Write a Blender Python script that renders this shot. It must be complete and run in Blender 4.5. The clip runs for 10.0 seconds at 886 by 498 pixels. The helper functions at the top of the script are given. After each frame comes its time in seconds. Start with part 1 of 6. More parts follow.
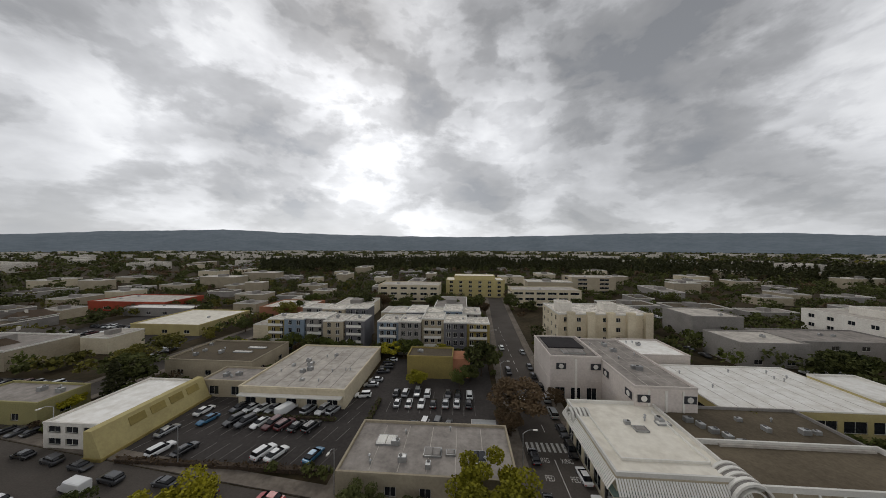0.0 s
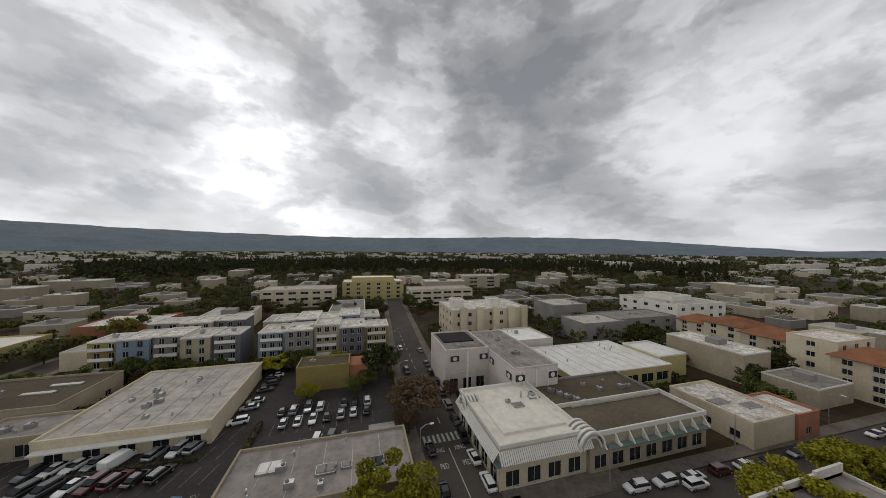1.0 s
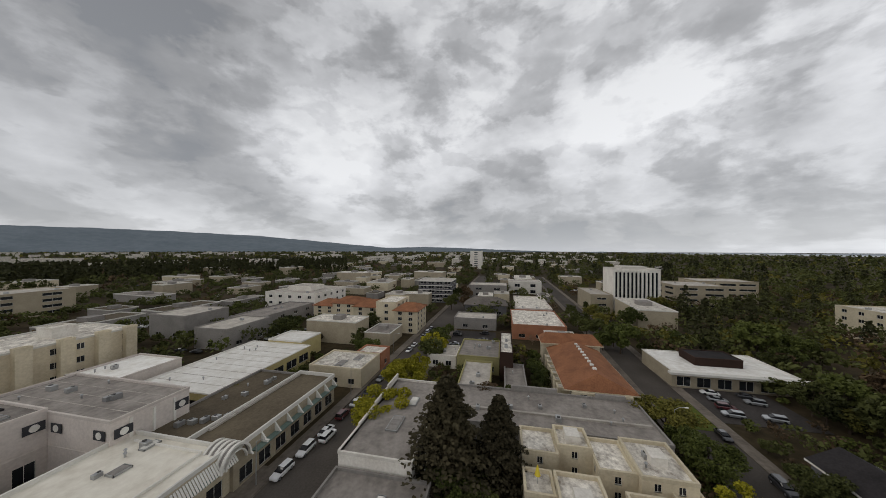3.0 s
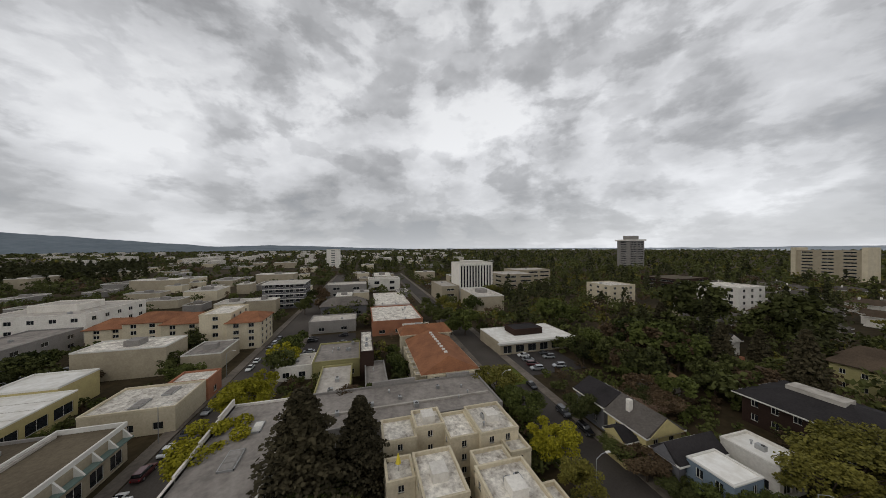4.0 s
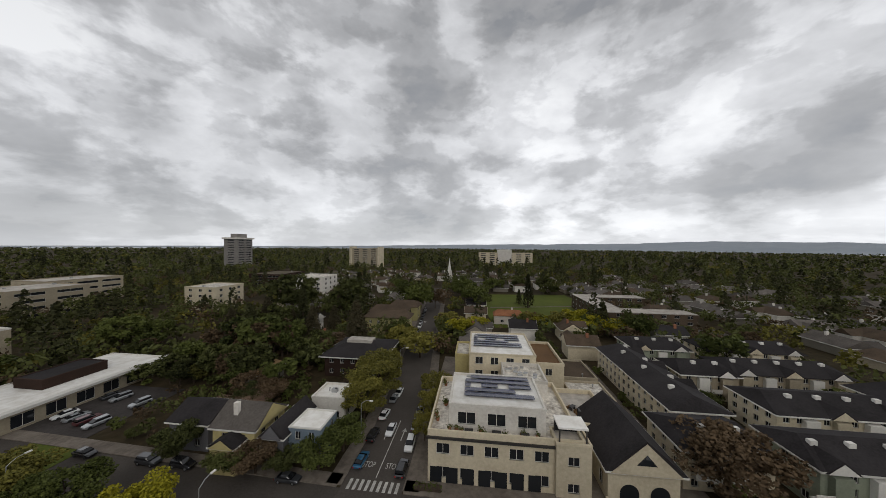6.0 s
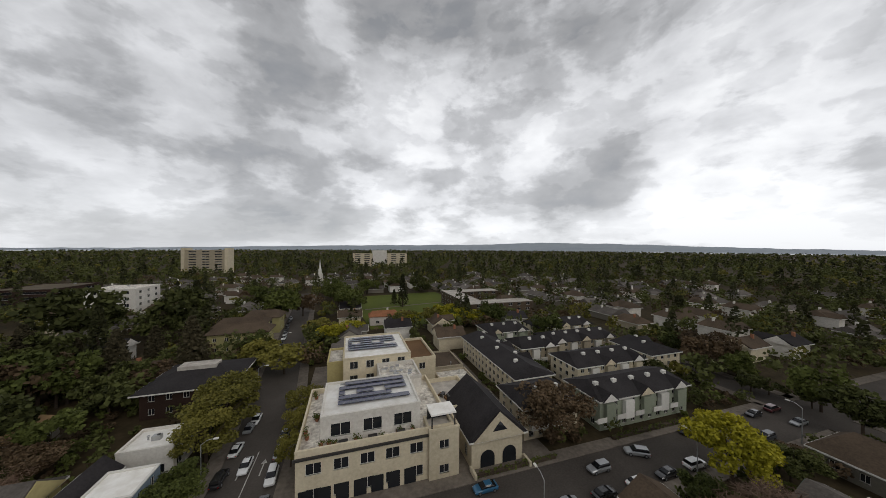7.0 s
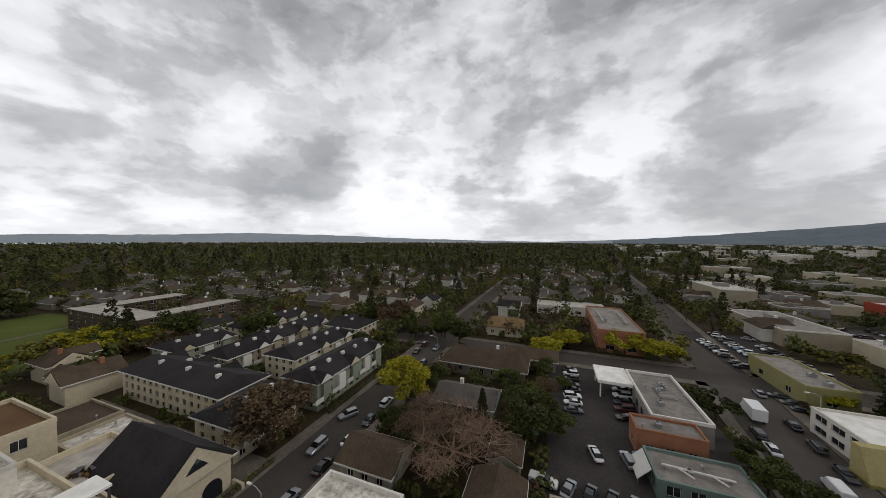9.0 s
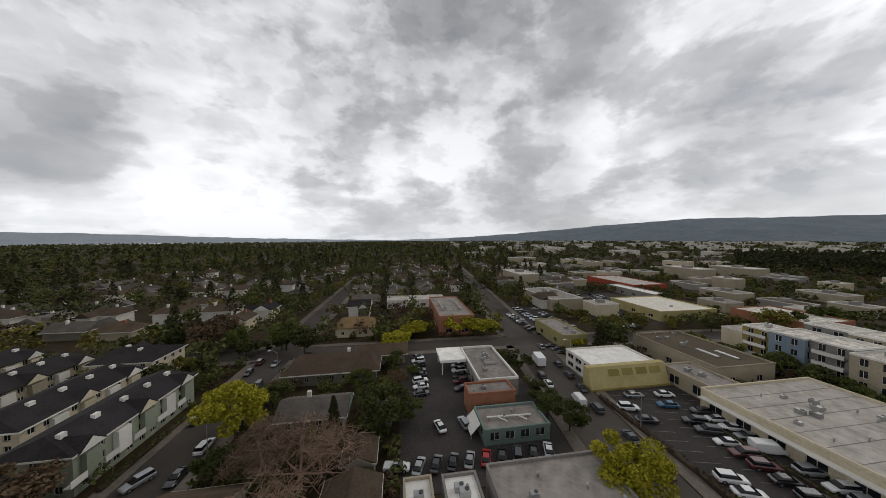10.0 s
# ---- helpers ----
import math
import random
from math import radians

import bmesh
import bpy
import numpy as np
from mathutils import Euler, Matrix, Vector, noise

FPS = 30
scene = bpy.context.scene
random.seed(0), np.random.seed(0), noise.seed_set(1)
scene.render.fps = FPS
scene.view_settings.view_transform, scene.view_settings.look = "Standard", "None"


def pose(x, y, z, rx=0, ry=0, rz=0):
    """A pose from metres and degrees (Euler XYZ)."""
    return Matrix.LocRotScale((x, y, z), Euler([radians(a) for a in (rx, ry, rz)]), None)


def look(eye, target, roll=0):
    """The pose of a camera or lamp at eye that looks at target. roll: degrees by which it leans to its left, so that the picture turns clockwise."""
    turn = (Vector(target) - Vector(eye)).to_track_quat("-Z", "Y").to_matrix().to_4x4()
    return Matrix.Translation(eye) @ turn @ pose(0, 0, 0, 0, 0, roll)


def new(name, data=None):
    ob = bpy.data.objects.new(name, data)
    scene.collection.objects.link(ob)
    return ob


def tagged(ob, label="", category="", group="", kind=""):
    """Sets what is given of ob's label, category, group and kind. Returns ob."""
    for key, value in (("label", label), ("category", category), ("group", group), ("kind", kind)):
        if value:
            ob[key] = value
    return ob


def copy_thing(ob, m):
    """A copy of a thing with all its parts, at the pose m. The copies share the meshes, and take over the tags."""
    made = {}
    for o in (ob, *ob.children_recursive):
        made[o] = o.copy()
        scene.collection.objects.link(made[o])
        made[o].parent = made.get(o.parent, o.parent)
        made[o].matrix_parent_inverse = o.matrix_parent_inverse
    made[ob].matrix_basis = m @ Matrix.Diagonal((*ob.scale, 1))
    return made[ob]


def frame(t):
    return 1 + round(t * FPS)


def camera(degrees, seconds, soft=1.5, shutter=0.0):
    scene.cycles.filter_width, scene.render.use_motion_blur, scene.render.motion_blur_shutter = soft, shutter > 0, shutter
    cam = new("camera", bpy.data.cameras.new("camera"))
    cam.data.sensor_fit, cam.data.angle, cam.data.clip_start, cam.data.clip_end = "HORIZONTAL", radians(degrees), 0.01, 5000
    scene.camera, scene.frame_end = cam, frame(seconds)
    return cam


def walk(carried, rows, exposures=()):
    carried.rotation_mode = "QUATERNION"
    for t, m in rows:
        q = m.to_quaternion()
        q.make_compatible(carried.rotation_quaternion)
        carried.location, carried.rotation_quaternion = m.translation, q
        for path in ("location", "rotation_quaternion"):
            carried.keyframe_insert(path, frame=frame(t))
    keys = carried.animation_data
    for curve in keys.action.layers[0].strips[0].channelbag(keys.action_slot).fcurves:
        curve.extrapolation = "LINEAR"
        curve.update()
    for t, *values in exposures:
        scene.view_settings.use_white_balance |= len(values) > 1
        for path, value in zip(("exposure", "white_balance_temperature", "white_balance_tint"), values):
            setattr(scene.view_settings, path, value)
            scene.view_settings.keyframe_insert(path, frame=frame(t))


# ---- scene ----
# ---- camera ----
cam = camera(113.4, 10.0, 0.5)
TURNS = [(0.0, -4.00, -0.24, 0.17), (0.5, 8.45, 0.03, 0.47), (1.0, 15.65, 0.08, 0.50), (1.5, 29.25, 0.03, 0.25), (2.0, 46.95, -0.12, 0.18),
         (2.5, 63.40, -0.17, 0.02), (2.7, 69.57, -0.10, 0.10), (3.8, 100.18, -0.35, 0.0), (4.0, 105.50, -0.50, -0.27), (4.5, 118.36, -0.63, -0.34),
         (5.0, 139.28, -0.94, -0.11), (5.5, 159.94, -0.95, 0.42), (5.7, 166.0, -0.95, 0.45), (6.8, 191.90, -0.35, 0.40), (7.0, 197.61, -0.37, 0.33),
         (7.5, 209.61, -0.73, -0.07), (8.0, 222.10, -1.29, 0.08), (8.5, 236.18, -1.55, 0.36), (9.0, 249.79, -1.90, 0.22), (9.5, 263.90, -2.06, 0.20),
         (10.0, 278.87, -2.17, -0.19)]
PATH = [(t, pose(0, 0, 38.5, 0, 0, -h) @ pose(0, 0, 0, 90 + p, 0, 0) @ pose(0, 0, 0, 0, 0, r)) for t, h, p, r in TURNS]
walk(cam, PATH)

# ---- sky and sun ----
SUN_HEADING, SUN_HEIGHT = -20, 38
world = bpy.data.worlds.new("world")
scene.world = world
world.use_nodes = True
wn, wl = world.node_tree.nodes, world.node_tree.links
wn.clear()


def wmath(op, a, b=None, c=None):
    n = wn.new("ShaderNodeMath")
    n.operation = op
    for i, s in enumerate((a, b, c)):
        if s is None:
            continue
        if isinstance(s, (int, float)):
            n.inputs[i].default_value = s
        else:
            wl.new(s, n.inputs[i])
    return n.outputs[0]


tc = wn.new("ShaderNodeTexCoord")
sep = wn.new("ShaderNodeSeparateXYZ")
wl.new(tc.outputs["Generated"], sep.inputs[0])
up = wmath("MAXIMUM", sep.outputs[2], 0.0)
com = wn.new("ShaderNodeCombineXYZ")
# cloud banks drawn round the compass, closer together towards the horizon
level = wmath("SQRT", wmath("ADD", wmath("MULTIPLY", sep.outputs[0], sep.outputs[0]), wmath("ADD", wmath("MULTIPLY", sep.outputs[1], sep.outputs[1]), 0.04)))
wl.new(wmath("DIVIDE", sep.outputs[0], level), com.inputs[0])
wl.new(wmath("DIVIDE", sep.outputs[1], level), com.inputs[1])
wl.new(wmath("MULTIPLY", wmath("POWER", wmath("DIVIDE", up, level), 0.78), 1.65), com.inputs[2])


def cloud_noise(scale, detail, rough, warp, shift=(0.0, 0.0, 0.0)):
    n = wn.new("ShaderNodeTexNoise")
    n.inputs["Scale"].default_value = scale
    n.inputs["Detail"].default_value = detail
    n.inputs["Roughness"].default_value = rough
    n.inputs["Distortion"].default_value = warp
    moved = wn.new("ShaderNodeVectorMath")
    moved.operation = "ADD"
    moved.inputs[1].default_value = shift
    wl.new(com.outputs[0], moved.inputs[0])
    wl.new(moved.outputs[0], n.inputs["Vector"])
    return n.outputs["Fac"]


def step(value, low_, high_):
    n = wn.new("ShaderNodeMapRange")
    n.interpolation_type = "SMOOTHSTEP"
    n.inputs[1].default_value, n.inputs[2].default_value = low_, high_
    wl.new(value, n.inputs[0])
    return n.outputs[0]


big = cloud_noise(1.4, 2, 0.45, 0.2)
mid = cloud_noise(3.0, 10, 0.56, 0.15)
above = cloud_noise(3.0, 6, 0.56, 0.15, (0.0, 0.0, 0.09))
fine = cloud_noise(6.4, 8, 0.55, 0.15)
puff = wmath("ABSOLUTE", wmath("SUBTRACT", wmath("MULTIPLY", cloud_noise(4.6, 7, 0.5, 0.1), 2.0), 1.0))
edged = wmath("ADD", wmath("MULTIPLY", step(mid, 0.47, 0.55), 0.085), wmath("MULTIPLY", step(fine, 0.48, 0.56), 0.045))
cover = wmath("ADD", wmath("ADD", wmath("MULTIPLY", big, 0.40), edged), wmath("ADD", wmath("MULTIPLY", mid, 0.40), wmath("MULTIPLY", puff, 0.16)))
# heavier banks (+) and thin bright places (-): heading, height, spread in degrees, weight
BANKS = [(-35, 13, 9, 0.10), (-18, 36, 17, 0.10), (38, 12, 13, 0.08), (22, 33, 14, 0.03), (-14, 19, 11, -0.11), (-46, 22, 9, -0.04), (8, 16, 9, -0.06), (48, 18, 8, -0.06), (95, 8, 13, 0.09), (78, 9, 10, 0.07),
         (66, 36, 15, 0.06), (111, 25, 11, -0.06), (140, 30, 18, 0.05), (150, 7, 10, -0.04), (198, 25, 10, 0.05), (205, 17, 10, -0.10), (196, 10, 7, 0.06), (225, 34, 14, 0.05), (240, 14, 13, -0.03), (232, 20, 12, 0.05), (323, 14, 9, 0.10), (300, 13, 12, 0.05), (312, 24, 10, -0.10), (270, 18, 10, -0.06), (284, 36, 15, 0.07)]
warp = wn.new("ShaderNodeTexNoise")
warp.inputs["Scale"].default_value, warp.inputs["Detail"].default_value = 5.0, 4
wl.new(tc.outputs["Generated"], warp.inputs["Vector"])
off = wn.new("ShaderNodeVectorMath"); off.operation = "SUBTRACT"
wl.new(warp.outputs["Color"], off.inputs[0])
off.inputs[1].default_value = (0.5, 0.5, 0.5)
bent = wn.new("ShaderNodeVectorMath"); bent.operation = "MULTIPLY_ADD"
wl.new(off.outputs[0], bent.inputs[0])
bent.inputs[1].default_value = (0.28, 0.28, 0.22)
wl.new(tc.outputs["Generated"], bent.inputs[2])
for heading, height, spread, weight in BANKS:
    near_by = wn.new("ShaderNodeVectorMath"); near_by.operation = "DISTANCE"
    wl.new(bent.outputs[0], near_by.inputs[0])
    hb, vb = radians(heading), radians(height)
    near_by.inputs[1].default_value = (math.sin(hb) * math.cos(vb), math.cos(hb) * math.cos(vb), math.sin(vb))
    fall = wmath("POWER", 2.718, wmath("MULTIPLY", wmath("POWER", near_by.outputs["Value"], 2.0), -1.0 / radians(spread) ** 2))
    cover = wmath("MULTIPLY_ADD", fall, weight * 0.8, cover)
# the upper edges of the banks are lit, their bases dark
cover = wmath("ADD", cover, wmath("MULTIPLY", wmath("SUBTRACT", above, mid), 0.36))
ramp = wn.new("ShaderNodeValToRGB")
wl.new(cover, ramp.inputs[0])
els = ramp.color_ramp.elements
els[0].position, els[0].color = 0.33, (0.90, 0.91, 0.93, 1)
els[1].position, els[1].color = 0.68, (0.29, 0.30, 0.32, 1)
for at, tone in ((0.40, 0.74), (0.45, 0.62), (0.50, 0.52), (0.55, 0.44), (0.61, 0.37)):
    e = els.new(at)
    e.color = (tone, tone * 1.012, tone * 1.045, 1)
# the sun stands behind the cloud and brightens it around its place
sh, sv = radians(SUN_HEADING), radians(13)
dot = wn.new("ShaderNodeVectorMath"); dot.operation = "DOT_PRODUCT"
wl.new(tc.outputs["Generated"], dot.inputs[0])
dot.inputs[1].default_value = (math.sin(sh) * math.cos(sv), math.cos(sh) * math.cos(sv), math.sin(sv))
glow = wmath("POWER", wmath("MAXIMUM", dot.outputs["Value"], 0.0), 13.0)
thin = wn.new("ShaderNodeVectorMath"); thin.operation = "DOT_PRODUCT"
wl.new(tc.outputs["Generated"], thin.inputs[0])
thin.inputs[1].default_value = (-0.45, -0.82, 0.0)
thick = wmath("SUBTRACT", wmath("MULTIPLY", up, 0.46), wmath("MULTIPLY", thin.outputs["Value"], 0.10))
gain = wmath("SUBTRACT", wmath("ADD", 1.0, wmath("MULTIPLY", glow, 0.6)), thick)
low = wmath("POWER", wmath("SUBTRACT", 1.0, up), 14.0)
mixlow = wn.new("ShaderNodeMix"); mixlow.data_type = "RGBA"
wl.new(wmath("MULTIPLY", low, 0.55), mixlow.inputs[0])
wl.new(ramp.outputs[0], mixlow.inputs[6])
mixlow.inputs[7].default_value = (0.60, 0.62, 0.65, 1)
lit = wn.new("ShaderNodeVectorMath"); lit.operation = "SCALE"
wl.new(mixlow.outputs[2], lit.inputs[0])
wl.new(gain, lit.inputs[3])
sky = wn.new("ShaderNodeTexSky")
sky.sky_type, sky.sun_disc = "NISHITA", False
sky.sun_elevation, sky.sun_rotation = radians(SUN_HEIGHT), radians(SUN_HEADING)
b_sky, b_cloud = wn.new("ShaderNodeBackground"), wn.new("ShaderNodeBackground")
wl.new(sky.outputs[0], b_sky.inputs[0])
b_sky.inputs[1].default_value = 0.06
wl.new(lit.outputs[0], b_cloud.inputs[0])
b_cloud.inputs[1].default_value = 1.2
both, wout = wn.new("ShaderNodeMixShader"), wn.new("ShaderNodeOutputWorld")
both.inputs[0].default_value = 0.94
wl.new(b_sky.outputs[0], both.inputs[1])
wl.new(b_cloud.outputs[0], both.inputs[2])
wl.new(both.outputs[0], wout.inputs[0])

sun = new("sun", bpy.data.lights.new("sun", "SUN"))
sun.data.energy, sun.data.angle, sun.data.color = 0.5, radians(25), (1.0, 0.96, 0.9)
sun.matrix_world = look((300 * math.sin(sh), 300 * math.cos(sh), 260), (0, 0, 0))

# ---- materials ----


def mat(name, base, rough=0.8, second=None, spread=0.25, coarse=0.15, fine_scale=2.5, bump=0.0, metal=0.0, each=0.12):
    """A surface with grain at fine_scale and stains at coarse (both per metre) between base and second, both colours
    tinted slightly warm.
    """
    second = second or tuple(c * (1 - spread) for c in base)
    base, second = ((c[0] * 1.02, c[1], c[2] * 0.96) for c in (base, second))
    m = bpy.data.materials.new(name)
    m.use_nodes = True
    n, l = m.node_tree.nodes, m.node_tree.links
    p = n["Principled BSDF"]
    p.inputs["Roughness"].default_value, p.inputs["Metallic"].default_value = rough, metal
    p.inputs["Specular IOR Level"].default_value = 0.12 if rough > 0.5 else 0.5
    geo = n.new("ShaderNodeNewGeometry")
    a, b = n.new("ShaderNodeTexNoise"), n.new("ShaderNodeTexNoise")
    for t, sc, d in ((a, fine_scale, 4), (b, coarse, 5)):
        t.inputs["Scale"].default_value, t.inputs["Detail"].default_value = sc, d
        t.inputs["Roughness"].default_value = 0.6
        l.new(geo.outputs["Position"], t.inputs["Vector"])
    s = n.new("ShaderNodeMath"); s.operation = "MULTIPLY_ADD"
    s.inputs[1].default_value = 0.45
    h = n.new("ShaderNodeMath"); h.operation = "MULTIPLY"; h.inputs[1].default_value = 0.55
    l.new(b.outputs["Fac"], h.inputs[0])
    l.new(a.outputs["Fac"], s.inputs[0])
    l.new(h.outputs[0], s.inputs[2])
    r = n.new("ShaderNodeValToRGB")
    r.color_ramp.elements[0].position, r.color_ramp.elements[1].position = 0.36, 0.62
    r.color_ramp.elements[0].color, r.color_ramp.elements[1].color = (*second, 1), (*base, 1)
    l.new(s.outputs[0], r.inputs[0])
    info = n.new("ShaderNodeObjectInfo")
    hs = n.new("ShaderNodeHueSaturation")
    v = n.new("ShaderNodeMapRange")
    v.inputs[3].default_value, v.inputs[4].default_value = 1 - each, 1 + each
    l.new(info.outputs["Random"], v.inputs[0])
    l.new(v.outputs[0], hs.inputs["Value"])
    l.new(r.outputs[0], hs.inputs["Color"])
    l.new(hs.outputs[0], p.inputs["Base Color"])
    if bump:
        bn = n.new("ShaderNodeBump")
        bn.inputs["Strength"].default_value = bump
        l.new(a.outputs["Fac"], bn.inputs["Height"])
        l.new(bn.outputs[0], p.inputs["Normal"])
    return m


def leafy(name, base, second):
    """Leaves: each clump takes its own tone."""
    m = bpy.data.materials.new(name)
    m.use_nodes = True
    n, l = m.node_tree.nodes, m.node_tree.links
    p = n["Principled BSDF"]
    p.inputs["Roughness"].default_value = 0.75
    p.inputs["Specular IOR Level"].default_value = 0.1
    geo, info = n.new("ShaderNodeNewGeometry"), n.new("ShaderNodeObjectInfo")
    t = n.new("ShaderNodeTexNoise")
    t.inputs["Scale"].default_value = 0.06
    l.new(geo.outputs["Position"], t.inputs["Vector"])
    a = n.new("ShaderNodeMath"); a.operation = "MULTIPLY_ADD"; a.inputs[1].default_value = 0.28
    l.new(geo.outputs["Random Per Island"], a.inputs[0])
    l.new(t.outputs["Fac"], a.inputs[2])
    s = n.new("ShaderNodeMath"); s.operation = "MULTIPLY_ADD"; s.inputs[1].default_value = 0.35
    l.new(info.outputs["Random"], s.inputs[0])
    l.new(a.outputs[0], s.inputs[2])
    r = n.new("ShaderNodeValToRGB")
    r.color_ramp.elements[0].position, r.color_ramp.elements[1].position = 0.34, 0.98
    r.color_ramp.elements[0].color, r.color_ramp.elements[1].color = (*second, 1), (*base, 1)
    l.new(s.outputs[0], r.inputs[0])
    l.new(r.outputs[0], p.inputs["Base Color"])
    return m


def plain(name, base, rough=0.4, metal=0.0, coat=0.0):
    m = bpy.data.materials.new(name)
    m.use_nodes = True
    p = m.node_tree.nodes["Principled BSDF"]
    p.inputs["Base Color"].default_value = (*base, 1)
    p.inputs["Roughness"].default_value, p.inputs["Metallic"].default_value = rough, metal
    p.inputs["Coat Weight"].default_value = coat
    return m


ASPHALT = mat("asphalt", (0.092, 0.082, 0.074), 0.9, (0.056, 0.049, 0.044), coarse=0.09, fine_scale=3, bump=0.1)
LOT = mat("parking_asphalt", (0.064, 0.058, 0.056), 0.9, (0.038, 0.034, 0.033), coarse=0.12, fine_scale=1.5, bump=0.1)
PAVING = mat("concrete", (0.20, 0.175, 0.15), 0.9, (0.105, 0.09, 0.077), coarse=0.2, fine_scale=1.2, bump=0.1)
SOIL = mat("soil", (0.062, 0.046, 0.026), 0.95, (0.022, 0.019, 0.009), coarse=0.03, fine_scale=0.5, bump=0.2)
LAWN = mat("lawn", (0.105, 0.125, 0.024), 0.95, (0.060, 0.080, 0.016), coarse=0.05, fine_scale=1.5, bump=0.2)
PAINT = mat("road_paint", (0.62, 0.61, 0.58), 0.8, (0.3, 0.3, 0.29), coarse=0.8, fine_scale=6)
FADED = mat("faded_road_paint", (0.24, 0.23, 0.22), 0.8, (0.07, 0.066, 0.064), coarse=0.5, fine_scale=4)
YELLOW_LINE = mat("yellow_road_paint", (0.5, 0.36, 0.06), 0.8, (0.25, 0.2, 0.06), coarse=0.8, fine_scale=6)
GREY_ROOF = mat("grey_membrane", (0.31, 0.285, 0.265), 0.85, (0.17, 0.155, 0.145), coarse=0.22, fine_scale=0.9)
PALE_ROOF = mat("pale_membrane", (0.52, 0.49, 0.45), 0.8, (0.30, 0.275, 0.25), coarse=0.25, fine_scale=0.8)
WHITE_ROOF = mat("white_membrane", (0.86, 0.86, 0.85), 0.7, (0.66, 0.64, 0.60), coarse=0.3, fine_scale=0.7)
CREAM_ROOF = mat("cream_membrane", (0.86, 0.83, 0.75), 0.75, (0.70, 0.66, 0.58), coarse=0.25, fine_scale=0.5)
WORN_ROOF = mat("worn_white_membrane", (0.82, 0.79, 0.73), 0.8, (0.27, 0.24, 0.21), coarse=0.55, fine_scale=1.6)
BROWN_ROOF = mat("gravel_roof", (0.135, 0.112, 0.080), 0.95, (0.08, 0.066, 0.048), coarse=0.1, fine_scale=2, bump=0.2)
DARK_ROOF = mat("dark_shingle", (0.038, 0.035, 0.037), 0.85, (0.020, 0.018, 0.019), coarse=0.2, fine_scale=3, bump=0.3)
BROWN_SHINGLE = mat("brown_shingle", (0.105, 0.078, 0.056), 0.9, (0.055, 0.041, 0.030), coarse=0.2, fine_scale=3, bump=0.3)
TAN_SHINGLE = mat("tan_shingle", (0.26, 0.17, 0.085), 0.9, (0.16, 0.11, 0.06), coarse=0.2, fine_scale=3, bump=0.3)
GREY_SHINGLE = mat("grey_shingle", (0.135, 0.122, 0.112), 0.9, (0.07, 0.062, 0.057), coarse=0.2, fine_scale=3, bump=0.3, each=0.4)
CLAY = mat("clay_tile", (0.30, 0.135, 0.07), 0.85, (0.17, 0.075, 0.042), coarse=0.25, fine_scale=3, bump=0.3)
RED_ROOF = mat("red_metal_roof", (0.38, 0.075, 0.04), 0.6, (0.26, 0.05, 0.03))
WHITE_WALL = mat("white_stucco", (0.74, 0.72, 0.68), 0.85, (0.58, 0.55, 0.51), coarse=0.25, fine_scale=2)
PINK_WALL = mat("pale_pink_stucco", (0.62, 0.57, 0.54), 0.85, (0.50, 0.455, 0.43), coarse=0.25, fine_scale=2)
CREAM_WALL = mat("cream_stucco", (0.63, 0.565, 0.43), 0.85, (0.49, 0.43, 0.32), coarse=0.25, fine_scale=2)
SAND_WALL = mat("sand_stucco", (0.400, 0.352, 0.264), 0.85, (0.304, 0.264, 0.200), coarse=0.25, fine_scale=2)
YELLOW_WALL = mat("yellow_stucco", (0.468, 0.405, 0.198), 0.85, (0.369, 0.315, 0.153), coarse=0.3, fine_scale=2)
OCHRE_WALL = mat("ochre_stucco", (0.30, 0.24, 0.085), 0.85, (0.22, 0.18, 0.07), coarse=0.3, fine_scale=2)
GREY_WALL = mat("grey_stucco", (0.29, 0.275, 0.265), 0.85, (0.21, 0.20, 0.19), coarse=0.25, fine_scale=2)
DARK_WALL = mat("dark_brown_shingle_wall", (0.050, 0.030, 0.024), 0.9, (0.03, 0.02, 0.016), fine_scale=4, bump=0.3)
BRICK = mat("orange_brick", (0.37, 0.17, 0.10), 0.9, (0.26, 0.12, 0.075), coarse=0.4, fine_scale=5, bump=0.2)
GREEN_WALL = mat("green_siding", (0.17, 0.23, 0.21), 0.8, (0.12, 0.17, 0.155), fine_scale=4)
SAGE_WALL = mat("sage_siding", (0.29, 0.32, 0.25), 0.8, (0.22, 0.245, 0.19), fine_scale=4)
BLUE_WALL = mat("blue_siding", (0.20, 0.255, 0.32), 0.8, (0.15, 0.195, 0.245), fine_scale=4)
SLATE_WALL = mat("slate_siding", (0.165, 0.165, 0.18), 0.8, (0.12, 0.12, 0.13), fine_scale=4)
OLIVE_WALL = mat("olive_stucco", (0.36, 0.33, 0.16), 0.85, (0.27, 0.25, 0.12), fine_scale=3)
HOUSE_WALL = mat("house_siding", (0.270, 0.247, 0.210), 0.85, (0.203, 0.188, 0.158), fine_scale=3, each=0.35)
WHITE_TRIM = mat("white_trim", (0.72, 0.71, 0.68), 0.6, (0.6, 0.59, 0.56), fine_scale=3)
DARK_TRIM = mat("dark_trim", (0.045, 0.042, 0.04), 0.5, (0.03, 0.028, 0.027), fine_scale=3)
METAL = mat("galvanised_metal", (0.42, 0.43, 0.44), 0.45, (0.3, 0.31, 0.32), metal=0.6, fine_scale=3)
WOOD = mat("brown_deck_wood", (0.19, 0.11, 0.055), 0.8, (0.12, 0.07, 0.035), fine_scale=4)
